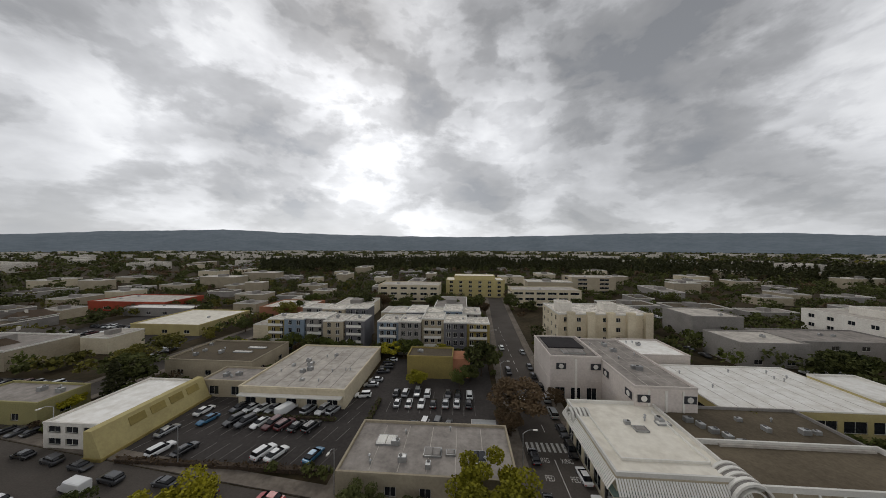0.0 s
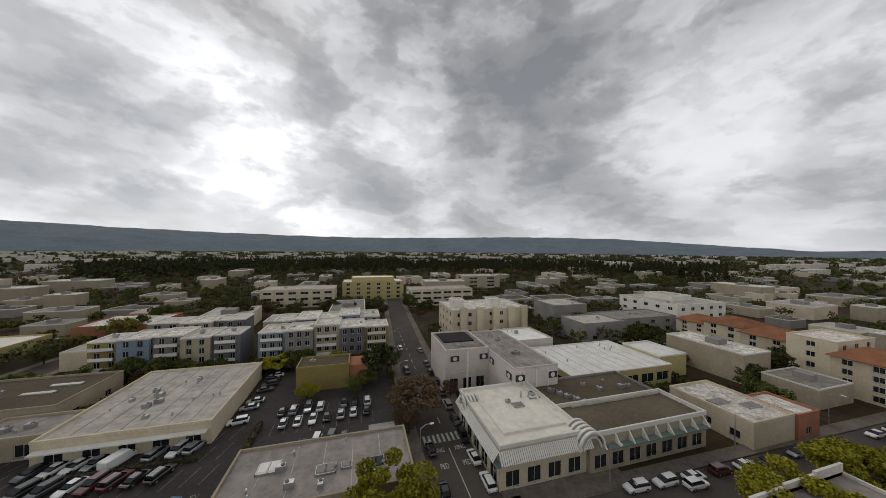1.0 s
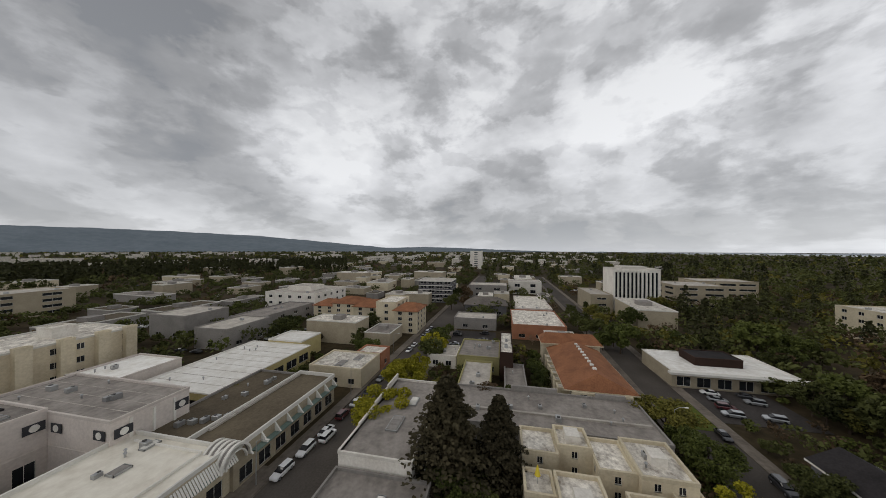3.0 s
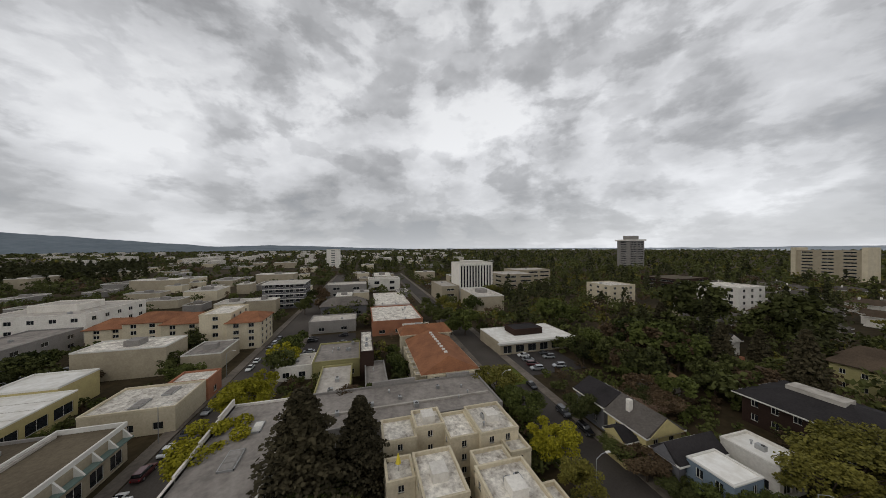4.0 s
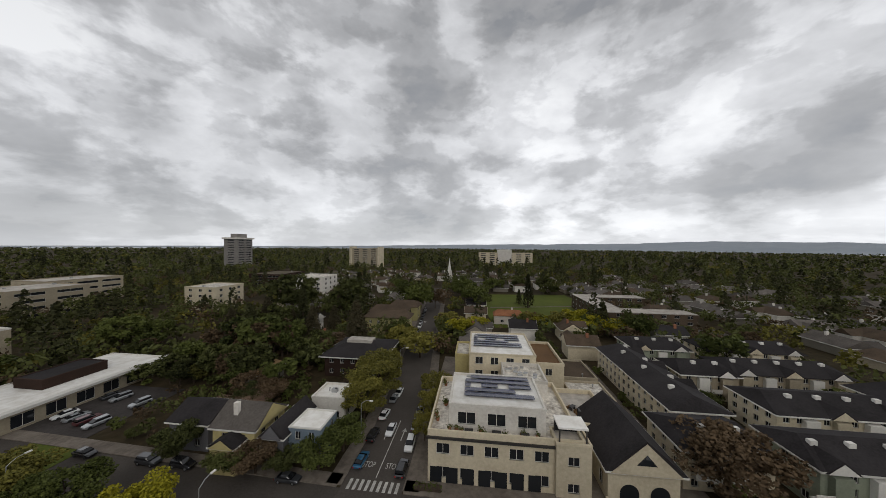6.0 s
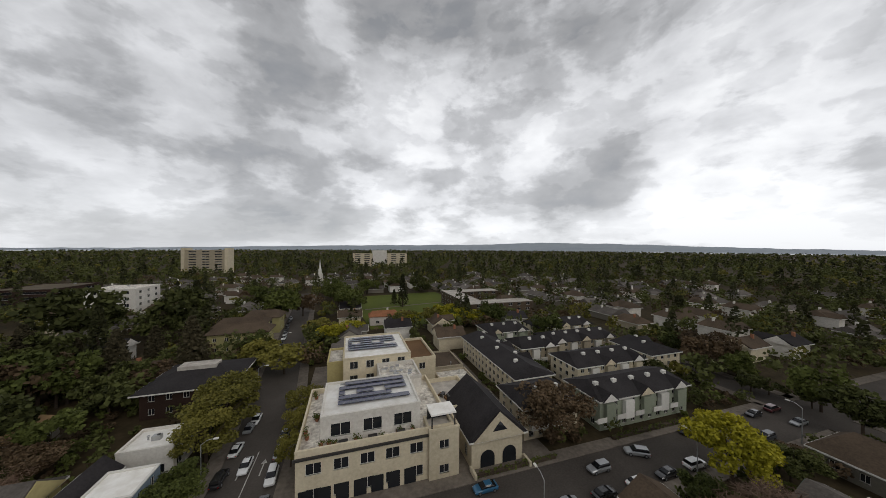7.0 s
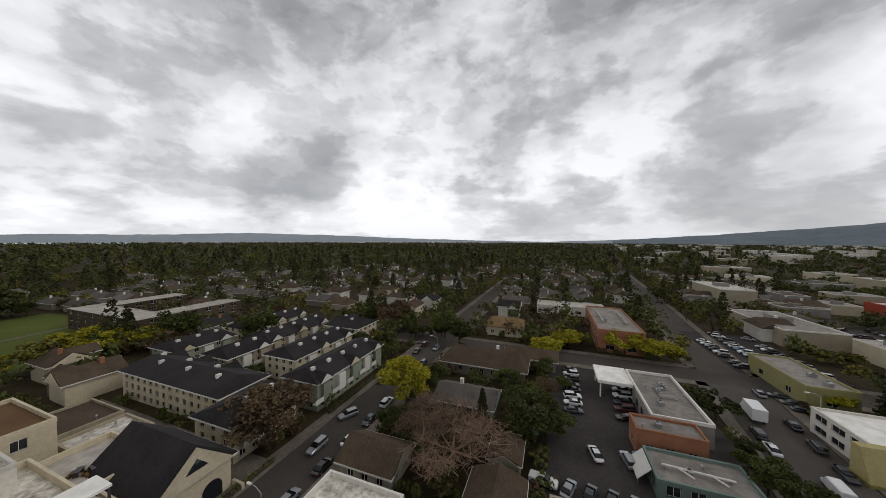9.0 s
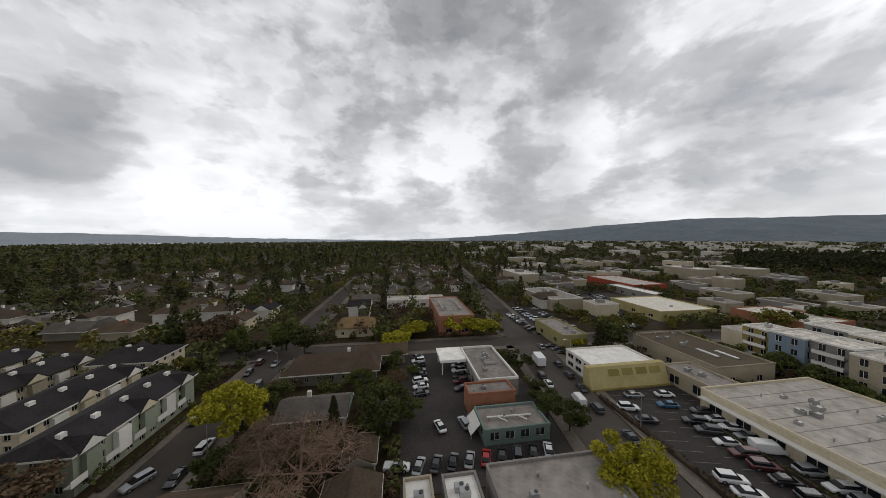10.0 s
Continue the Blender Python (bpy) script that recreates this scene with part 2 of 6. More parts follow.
BARK = mat("bark", (0.085, 0.065, 0.05), 0.95, (0.05, 0.038, 0.03), fine_scale=5, bump=0.4)
GLASS = plain("dark_window_glass", (0.018, 0.020, 0.023), 0.06)
CAR_GLASS = plain("car_glass", (0.012, 0.013, 0.015), 0.05)
RUBBER = plain("tyre_rubber", (0.02, 0.02, 0.02), 0.85)
ALLOY = plain("alloy", (0.5, 0.5, 0.52), 0.35, 0.9)
LAMP_GLASS = plain("headlight_glass", (0.75, 0.77, 0.8), 0.1)
RED_LENS = plain("red_lens", (0.35, 0.01, 0.01), 0.2)
PANEL = mat("solar_cells", (0.030, 0.036, 0.085), 0.25, (0.020, 0.025, 0.06), fine_scale=1.2, coarse=0.3)
BLACK = plain("logo_black", (0.03, 0.03, 0.035), 0.6)
WATER = plain("bay_water", (0.35, 0.38, 0.40), 0.25)
PAINTS = {"white": plain("white_car_paint", (0.74, 0.74, 0.73), 0.3, 0, 0.6), "silver": plain("silver_car_paint", (0.36, 0.37, 0.38), 0.3, 0.5, 0.6),
          "black": plain("black_car_paint", (0.018, 0.018, 0.020), 0.25, 0, 0.7), "grey": plain("dark_grey_car_paint", (0.06, 0.062, 0.068), 0.3, 0.4, 0.6),
          "blue": plain("blue_car_paint", (0.03, 0.13, 0.24), 0.3, 0.2, 0.6), "red": plain("red_car_paint", (0.38, 0.02, 0.02), 0.3, 0, 0.6),
          "maroon": plain("maroon_car_paint", (0.09, 0.02, 0.022), 0.3, 0.2, 0.6)}
LEAF = {"dark": leafy("dark_leaves", (0.088, 0.096, 0.030), (0.013, 0.016, 0.007)),
        "green": leafy("green_leaves", (0.095, 0.110, 0.028), (0.019, 0.026, 0.009)),
        "lime": leafy("lime_leaves", (0.330, 0.295, 0.024), (0.095, 0.095, 0.010)),
        "olive": leafy("olive_leaves", (0.185, 0.165, 0.036), (0.048, 0.050, 0.014)),
        "redwood": leafy("redwood_needles", (0.078, 0.066, 0.037), (0.015, 0.014, 0.009)),
        "conifer": leafy("conifer_needles", (0.050, 0.052, 0.021), (0.012, 0.014, 0.007)),
        "rust": leafy("rusty_leaves", (0.130, 0.088, 0.050), (0.036, 0.026, 0.016)),
        "bare": leafy("bare_twigs", (0.244, 0.162, 0.113), (0.095, 0.064, 0.046))}

# ---- mesh helpers ----


class Geo:
    """Collects vertices and faces of one mesh."""

    def __init__(self):
        self.v, self.f, self.m = [], [], []

    def add(self, verts, faces, mi=0):
        k = len(self.v)
        self.v += [tuple(p) for p in verts]
        self.f += [tuple(i + k for i in f) for f in faces]
        self.m += [mi] * len(faces)
        return self

    def box(self, x0, x1, y0, y1, z0, z1, mi=0):
        return self.add([(x, y, z) for z in (z0, z1) for x, y in ((x0, y0), (x1, y0), (x1, y1), (x0, y1))],
                        [(3, 2, 1, 0), (4, 5, 6, 7), (0, 1, 5, 4), (1, 2, 6, 5), (2, 3, 7, 6), (3, 0, 4, 7)], mi)

    def prism(self, pts, z0, z1, mi=0):
        n = len(pts)
        return self.add([(x, y, z0) for x, y in pts] + [(x, y, z1) for x, y in pts],
                        [tuple(range(n - 1, -1, -1)), tuple(range(n, 2 * n))] + [(i, (i + 1) % n, n + (i + 1) % n, n + i) for i in range(n)], mi)

    def loft(self, rings, mi=0):
        n = len(rings[0])
        faces = [tuple(range(n - 1, -1, -1)), tuple((len(rings) - 1) * n + i for i in range(n))]
        for r in range(len(rings) - 1):
            faces += [(r * n + i, r * n + (i + 1) % n, (r + 1) * n + (i + 1) % n, (r + 1) * n + i) for i in range(n)]
        return self.add([p for ring in rings for p in ring], faces, mi)

    def tube(self, a, b, r0, r1, n=8, mi=0):
        a, b = Vector(a), Vector(b)
        q = (b - a).to_track_quat("Z", "Y")
        ring = lambda c, r: [tuple(c + q @ Vector((r * math.cos(6.2832 * i / n), r * math.sin(6.2832 * i / n), 0))) for i in range(n)]
        return self.loft([ring(a, r0), ring(b, r1)], mi)

    def mesh(self, name, mats):
        me = bpy.data.meshes.new(name)
        me.from_pydata(self.v, [], self.f)
        for m in mats if isinstance(mats, (list, tuple)) else [mats]:
            me.materials.append(m)
        if any(self.m):
            me.polygons.foreach_set("material_index", self.m)
        me.update()
        return me


def part(name, geo, mats, parent, label="", at=None):
    ob = new(name, geo if isinstance(geo, bpy.types.Mesh) else geo.mesh(name, mats))
    ob.parent = parent
    if at is not None:
        ob.matrix_basis = at
    return tagged(ob, label)


def thing(name, label, category, group="", at=None):
    ob = tagged(new(name), label, category, group)
    if at is not None:
        ob.matrix_basis = at
    return ob


def setting(name, geo, mats, label, category="ground"):
    return tagged(new(name, geo.mesh(name, mats)), label, category, kind="structure")


# ---- ground, streets and lots ----
W2 = 2400.0
setting("ground", Geo().add([(-W2 * 2, -W2 * 2, -0.05), (W2 * 2, -W2 * 2, -0.05), (W2 * 2, W2 * 2, -0.05), (-W2 * 2, W2 * 2, -0.05)], [(0, 1, 2, 3)]), SOIL,
        "dark earth and scrub of the wide plain")


def offset_line(pts, d):
    out = []
    for i, (x, y) in enumerate(pts):
        x0, y0 = pts[max(i - 1, 0)]
        x1, y1 = pts[min(i + 1, len(pts) - 1)]
        l = math.hypot(x1 - x0, y1 - y0)
        out.append((x - (y1 - y0) / l * d, y + (x1 - x0) / l * d))
    return out


def strip(geo, pts, d0, d1, z0, z1, mi=0):
    a, b = offset_line(pts, d0), offset_line(pts, d1)
    for i in range(len(pts) - 1):
        geo.prism([b[i], b[i + 1], a[i + 1], a[i]], z0, z1, mi)
    return geo


N_ST = lambda x: 32.0 if x > 17 else 32.0 + (17 - x) * 0.125
NORTH_ST = [(420, 26), (200, 29), (60, 31.5), (22, 32), (11, 32.8), (-45, 39.5), (-97, 46.3), (-107, 47.6), (-220, 60), (-420, 80)]
SOUTH_ST = [(420, -47), (160, -44), (60, -40.5), (22, -39), (11, -39), (-50, -38.7), (-97, -38.5), (-107, -38.5), (-300, -36)]
EAST_AV = [(34, -260), (24, -140), (16.2, -60), (16.2, -44), (16.4, -34), (16.6, 26), (16.6, 39), (16.6, 70), (18.2, 116), (20.5, 160), (28, 300)]
WEST_AV = [(-104, -150), (-103, -44), (-102.5, -33), (-102, 40), (-101.5, 54), (-96, 110), (-88, 190)]
for nm, line, w in (("road_1", NORTH_ST, 11.6), ("road_2", SOUTH_ST, 9), ("road_3", EAST_AV, 10), ("road_4", WEST_AV, 9)):
    zz = 0.0 if nm in ("road_1", "road_2") else 0.004
    setting(nm, strip(Geo(), line, -w / 2, w / 2, -0.3, zz), ASPHALT, "worn grey asphalt street with parked cars", "road")


def pavement(name, pts, side, w):
    a, b = (w / 2, w / 2 + 2.6) if side > 0 else (-w / 2 - 2.6, -w / 2)
    setting(name, strip(Geo(), pts, a, b, -0.3, 0.14), PAVING, "pale concrete pavement with a raised kerb", "pavement")


k = 0
for line, w, cuts in ((NORTH_ST, 12, ((0, 4), (4, 7), (7, 10))), (SOUTH_ST, 9, ((0, 4), (4, 7), (7, 9))), (EAST_AV, 10, ((0, 4), (4, 6), (6, 11))), (WEST_AV, 9, ((0, 2), (2, 4), (4, 7)))):
    for a, b in cuts:
        for side in (1, -1):
            k += 1
            if b - a > 1:
                pavement("pavement_%d" % k, line[a:b], side, w)


def lot(name, x0, x1, y0, y1, m=LOT, z=0.03, label="dark asphalt parking lot with faded bay lines", tilt=0):
    q = Matrix.Rotation(radians(tilt), 2)
    cx, cy = (x0 + x1) / 2, (y0 + y1) / 2
    pts = [tuple(Vector((cx, cy)) + q @ Vector((x - cx, y - cy))) for x, y in ((x0, y0), (x1, y0), (x1, y1), (x0, y1))]
    return setting(name, Geo().prism(pts, -0.3, z), m, label, "parking lot" if m is LOT else "ground")


lot("lot_1", -66, -21, 48.5, 74)
lot("lot_2", -27, 8, 57, 99, z=0.025)
lot("lot_3", -97, -42, 0, 33, label="dark asphalt yard with rows of parked cars")
lot("lot_4", 108, 136, 3, 23.5, label="small asphalt parking lot")
lot("lot_5", 76, 94, -68, -48, label="small asphalt parking lot beside a white-roofed hall")
lot("lot_6", -150, -108, 52, 76)
lot("lot_7", -180, -112, 104, 150)
lot("lot_8", 24, 62, 57, 66, z=0.026, label="asphalt yard beside the market")
lot("yard_1", -22, 10.5, 44, 57, PAVING, 0.05, "concrete yard around a flat commercial building")
lot("yard_2", -36, 10.5, -100, -46, PAVING, 0.05, "concrete terrace around apartments")
lot("yard_3", 22.5, 44, 37.6, 57, PAVING, 0.05, "concrete pavement around the market")
lot("lawn_1", -74, -4, -236, -142, LAWN, 0.04, "mown green park lawn", 6)
lot("lawn_2", 72, 84, -46, -36, LAWN, 0.05, "small green lawn beside the street")
lot("lawn_3", -82, -74, -8, -1, LAWN, 0.05, "small green garden lawn")
lot("path_1", -62, -8, -190, -188, PAVING, 0.06, "pale concrete path across the lawn", 12)

marks = Geo()
for i in range(9):
    marks.box(12.3 + i * 0.98, 12.8 + i * 0.98, 56.0, 58.6, 0, 0.012)
for i in range(9):
    marks.box(11.9 + i * 0.98, 12.4 + i * 0.98, -45.5, -43.4, 0, 0.012)
marks.box(16.1, 16.25, -62, -46, 0, 0.012)
marks.box(16.6, 16.75, 41, 54, 0, 0.012)
for i in range(14):
    marks.box(17, 17.15, 62 + i * 6, 64.5 + i * 6, 0, 0.012)
setting("street_markings", marks, PAINT, "faded white crosswalk bars and centre line", "road marking")
bays = Geo()
for i in range(15):
    for y in (49.5, 56.0, 62.0, 67.5):
        bays.prism([(-63 + i * 2.7, y), (-62.88 + i * 2.7, y), (-61.7 + i * 2.7, y + 4.4), (-61.82 + i * 2.7, y + 4.4)], 0.03, 0.042)
for i in range(9):
    for y in (69, 75, 61):
        bays.box(-18 + i * 2.6, -17.88 + i * 2.6, y - 2.2, y + 2.2, 0.025, 0.037)
setting("bay_markings", bays, FADED, "faded white parking bay lines", "road marking")
arrows = Geo()
for dx in (-1.7, 1.7):
    arrows.box(16.2 + dx - 0.1, 16.2 + dx + 0.1, -59, -55.5, 0, 0.012)
    arrows.prism([(16.2 + dx - 0.5, -58.4), (16.2 + dx, -59.6), (16.2 + dx + 0.5, -58.4)], 0, 0.012)
setting("arrow_markings", arrows, PAINT, "white turn arrows painted on the road", "road marking")


def lettering(name, text, x, y, size, turn, label):
    cu = bpy.data.curves.new(name, "FONT")
    cu.body, cu.size, cu.align_x, cu.extrude = text, size, "CENTER", 0.004
    cu.materials.append(PAINT)
    ob = tagged(new(name, cu), label, "road marking", kind="structure")
    ob.matrix_basis = pose(x, y, 0.012, 0, 0, turn) @ Matrix.Diagonal((0.8, 1.6, 1, 1))


lettering("stop_lettering", "STOP", 18.4, -48.2, 1.2, 180, "white STOP lettering painted on the asphalt")
lettering("stop_lettering", "STOP", 14.2, -48.2, 1.2, 180, "white STOP lettering painted on the asphalt")
for x in (14.6, 18.8):
    lettering("ped_lettering", "PED", x, 49.0, 1.15, 0, "white PED lettering painted on the asphalt")
    lettering("xing_lettering", "XING", x, 53.2, 1.1, 0, "white XING lettering painted on the asphalt")

# ---- building helpers ----
MESHES = {}
OCC = []


def window_meshes(w, h, trim):
    key = ("window", round(w, 2), round(h, 2), trim.name)
    if key not in MESHES:
        g, t = Geo(), 0.07
        for a in ((-w / 2, w / 2, 0, t), (-w / 2, w / 2, h - t, h), (-w / 2, -w / 2 + t, t, h - t), (w / 2 - t, w / 2, t, h - t), (-t / 2, t / 2, t, h - t)):
            g.box(a[0], a[1], 0, 0.07, a[2], a[3])
        g.box(-w / 2 - 0.05, w / 2 + 0.05, -0.12, 0.02, -0.06, 0.0)
        p = Geo().box(-w / 2 + t, w / 2 - t, 0.025, 0.04, t, h - t)
        far = Geo()
        far.v, far.f = g.v + p.v, g.f + [tuple(i + len(g.v) for i in f) for f in p.f]
        far.m = [0] * len(g.f) + [1] * len(p.f)
        MESHES[key] = g.mesh("window", trim), p.mesh("pane", GLASS), far.mesh("window", [trim, GLASS])
    return MESHES[key]


def side_frame(x0, x1, y0, y1, side):
    """Length of a side, and the pose whose x runs along it with y pointing inwards."""
    return {"s": (x1 - x0, pose(x0, y0, 0)), "n": (x1 - x0, pose(x1, y1, 0, 0, 0, 180)),
            "e": (y1 - y0, pose(x1, y0, 0, 0, 0, 90)), "w": (y1 - y0, pose(x0, y1, 0, 0, 0, -90))}[side]


def volume(parent, x0, x1, y0, y1, z0, z1, wall, roof=GREY_ROOF, trim=WHITE_TRIM, storeys=1, gap=4.0, win=(1.8, 1.5), sill=0.95, sides="nsew",
           cap=0.45, capmat=None, near=False, band=None):
    """One upright block of a building: walls with real openings, windows in them, a roof sheet and a parapet."""
    g, th = Geo(), 0.28
    if parent.location.length < 0.01:
        OCC.append((x0, x1, y0, y1))
        # windows only on the sides turned to the open middle of the place, coarser with distance
        sides = "".join(s for s in sides if {"n": y1 < 0, "s": y0 > 0, "e": x1 < 0, "w": x0 > 0}[s])
        away = math.hypot((x0 + x1) / 2, (y0 + y1) / 2)
        if win and away > 105:
            k = 1.15 if away < 135 else 1.6 if away < 240 else 3.0
            gap, win = gap * k, (win[0] * k * 0.9, win[1])
    g.box(x0 + th + 0.01, x1 - th - 0.01, y0 + th + 0.01, y1 - th - 0.01, z0, z1 - 0.4)
    sh_ = (z1 - z0) / max(storeys, 1)
    for side in "nsew":
        L, m = side_frame(x0, x1, y0, y1, side)
        q = Geo()
        e0 = th if side in "ew" else 0.0
        n = int((L - 1.0) / gap) if (side in sides and win) else 0
        if n < 1:
            q.box(e0, L - e0, 0, th, z0, z1)
        else:
            w, h = min(win[0], gap - 0.5), min(win[1], sh_ - 0.7)
            xs = [L / 2 + (i - (n - 1) / 2) * (L - 1.0) / n for i in range(n)]
            frame_me, pane_me, far_me = window_meshes(w, h, trim)
            for s in range(storeys):
                a = z0 + s * sh_
                b0 = a + min(sill, sh_ - h - 0.3)
                q.box(e0, L - e0, 0, th, a, b0)
                q.box(e0, L - e0, 0, th, b0 + h, a + sh_)
                edge = e0
                for c in xs:
                    q.box(edge, c - w / 2, 0, th, b0, b0 + h)
                    edge = c + w / 2
                    at = m @ pose(c, 0.12, b0)
                    if near:
                        wo = part("window", frame_me, None, parent, at=at)
                        part("pane", pane_me, None, wo)
                    else:
                        part("window", far_me, None, parent, at=at)
                q.box(edge, L - e0, 0, th, b0, b0 + h)
        if band:
            q.box(0.0 if side in "ew" else -0.08, L if side in "ew" else L + 0.08, -0.08, -0.002, z0 + band, z0 + band + 0.25)
        g.add([m @ Vector(p) for p in q.v], q.f)
    part("wall", g, wall, parent)
    if roof:
        part("roof", Geo().box(x0 + th, x1 - th, y0 + th, y1 - th, z1 - 0.3, z1 + 0.004), roof, parent)
        if cap:
            p = Geo()
            for a in ((x0 - 0.06, x1 + 0.06, y0 - 0.06, y0 + th), (x0 - 0.06, x1 + 0.06, y1 - th, y1 + 0.06), (x0 - 0.06, x0 + th, y0 + th, y1 - th), (x1 - th, x1 + 0.06, y0 + th, y1 - th)):
                p.box(*a, z1 + 0.002, z1 + cap)
            part("parapet", p, capmat or wall, parent)


def gable(parent, x0, x1, y0, y1, z, rise, along="x", m=GREY_SHINGLE, over=0.5, hip=0.0, wall=None):
    """A pitched roof with thickness over a block; hip draws the ridge's ends in."""
    x0, x1, y0, y1 = x0 - over, x1 + over, y0 - over, y1 + over
    if along == "x":
        yc = (y0 + y1) / 2
        ridge = [(x0 + hip, yc), (x1 - hip, yc)]
    else:
        xc = (x0 + x1) / 2
        ridge = [(xc, y0 + hip), (xc, y1 - hip)]
    low = [(x0, y0), (x1, y0), (x1, y1), (x0, y1)]
    v = [(x, y, z - 0.22) for x, y in low] + [(x, y, z) for x, y in low] + [(x, y, z + rise) for x, y in ridge]
    f = [(3, 2, 1, 0), (0, 1, 5, 4), (1, 2, 6, 5), (2, 3, 7, 6), (3, 0, 4, 7)]
    f += [(4, 5, 9, 8), (5, 6, 9), (6, 7, 8, 9), (7, 4, 8)] if along == "x" else [(4, 5, 8), (5, 6, 9, 8), (6, 7, 9), (7, 4, 8, 9)]
    part("roof", Geo().add(v, f), m, parent)
    if parent.location.length < 0.01 and math.hypot(x0, y0) < 130:
        tr = Geo()
        for a in ((x0, x1, y0 - 0.06, y0), (x0, x1, y1, y1 + 0.06), (x0 - 0.06, x0, y0, y1), (x1, x1 + 0.06, y0, y1)):
            tr.box(*a, z - 0.3, z - 0.02)
        part("fascia_board", tr, CREAM_WALL if m is CLAY else WHITE_TRIM, parent)
    if wall and not hip:
        e = -0.03
        for s, c in ((0, 1), (1, -1)):
            g = Geo()
            if along == "x":
                X = (x0 + e, x1 - e)[s]
                g.add([(X, y0 + over, z - 0.2), (X, y1 - over, z - 0.2), (X, (y0 + y1) / 2, z + rise * 0.93), (X - 0.1 * c, y0 + over, z - 0.2), (X - 0.1 * c, y1 - over, z - 0.2), (X - 0.1 * c, (y0 + y1) / 2, z + rise * 0.93)],
                      [(0, 1, 2), (5, 4, 3), (0, 3, 4, 1), (1, 4, 5, 2), (2, 5, 3, 0)])
            else:
                Y = (y0 + e, y1 - e)[s]
                g.add([(x0 + over, Y, z - 0.2), (x1 - over, Y, z - 0.2), ((x0 + x1) / 2, Y, z + rise * 0.93), (x0 + over, Y - 0.1 * c, z - 0.2), (x1 - over, Y - 0.1 * c, z - 0.2), ((x0 + x1) / 2, Y - 0.1 * c, z + rise * 0.93)],
                      [(0, 1, 2), (5, 4, 3), (0, 3, 4, 1), (1, 4, 5, 2), (2, 5, 3, 0)])
            part("gable_wall", g, wall, parent)


UNIT = []


def rooftop_unit(x, y, z, turn=0, size=1.0, label="grey metal air-conditioning unit on a flat roof"):
    at = pose(x, y, z, 0, 0, turn) @ Matrix.Scale(size, 4)
    if UNIT:
        return copy_thing(UNIT[0], at)
    u = thing("rooftop_unit", label, "air conditioner", "units on roofs", at)
    part("casing", Geo().loft([[(-0.95, -0.65, 0), (0.95, -0.65, 0), (0.95, 0.65, 0), (-0.95, 0.65, 0)], [(-0.95, -0.65, 1.15), (0.95, -0.65, 1.15), (0.95, 0.65, 1.15), (-0.95, 0.65, 1.15)], [(-0.88, -0.58, 1.22), (0.88, -0.58, 1.22), (0.88, 0.58, 1.22), (-0.88, 0.58, 1.22)]]), METAL, u)
    part("fan_guard", Geo().tube((0.4, 0, 1.22), (0.4, 0, 1.34), 0.42, 0.42, 14), DARK_TRIM, u)
    UNIT.append(u)
    return u


VENT = []


def roof_vent(x, y, z):
    if VENT:
        return copy_thing(VENT[0], pose(x, y, z))
    u = thing("roof_vent", "small grey metal vent pipe on a flat roof", "vent", "vents on roofs", pose(x, y, z))
    part("pipe", Geo().tube((0, 0, 0), (0, 0, 0.6), 0.14, 0.14, 8), METAL, u)
    part("cowl", Geo().tube((0, 0, 0.6), (0, 0, 0.8), 0.26, 0.12, 8), METAL, u)
    VENT.append(u)
    return u


def skylight(x, y, z, w, d, label="white domed skylight in a flat roof", m=None):
    u = thing("skylight", label, "skylight", "", pose(x, y, z))
    g = Geo()
    for a in ((-w / 2, w / 2, -d / 2, -d / 2 + 0.1), (-w / 2, w / 2, d / 2 - 0.1, d / 2), (-w / 2, -w / 2 + 0.1, -d / 2, d / 2), (w / 2 - 0.1, w / 2, -d / 2, d / 2)):
        g.box(*a, 0, 0.3)
    part("curb", g, METAL, u)
    nx = max(1, int(w / 1.3))
    for i in range(nx):
        a, b = -w / 2 + 0.12 + i * (w - 0.24) / nx, -w / 2 + 0.12 + (i + 1) * (w - 0.24) / nx - 0.06
        part("pane", Geo().loft([[(a, -d / 2 + 0.1, 0.26), (b, -d / 2 + 0.1, 0.26), (b, d / 2 - 0.1, 0.26), (a, d / 2 - 0.1, 0.26)], [(a + 0.15, -d / 2 + 0.3, 0.42), (b - 0.15, -d / 2 + 0.3, 0.42), (b - 0.15, d / 2 - 0.3, 0.42), (a + 0.15, d / 2 - 0.3, 0.42)]]), m or WHITE_TRIM, u)
    return u


rng = random.Random(7)


def dress_roof(x0, x1, y0, y1, z, units=2, vents=4):
    if math.hypot((x0 + x1) / 2, (y0 + y1) / 2) > 120:
        units, vents = (units + 1) // 2, 0
    vents = vents // 2
    for i in range(units):
        rooftop_unit(rng.uniform(x0 + 2, x1 - 2), rng.uniform(y0 + 2, y1 - 2), z, rng.choice((0, 90, 180)), rng.uniform(0.7, 1.1))
    for i in range(vents):
        roof_vent(rng.uniform(x0 + 1, x1 - 1), rng.uniform(y0 + 1, y1 - 1), z)


def simple(name, label, x0, x1, y0, y1, h, wall, roof=GREY_ROOF, units=1, vents=2, category="building", **kw):
    b = thing(name, label, category)
    volume(b, x0, x1, y0, y1, 0, h, wall, roof, **kw)
    dress_roof(x0, x1, y0, y1, h, units, vents)
    return b


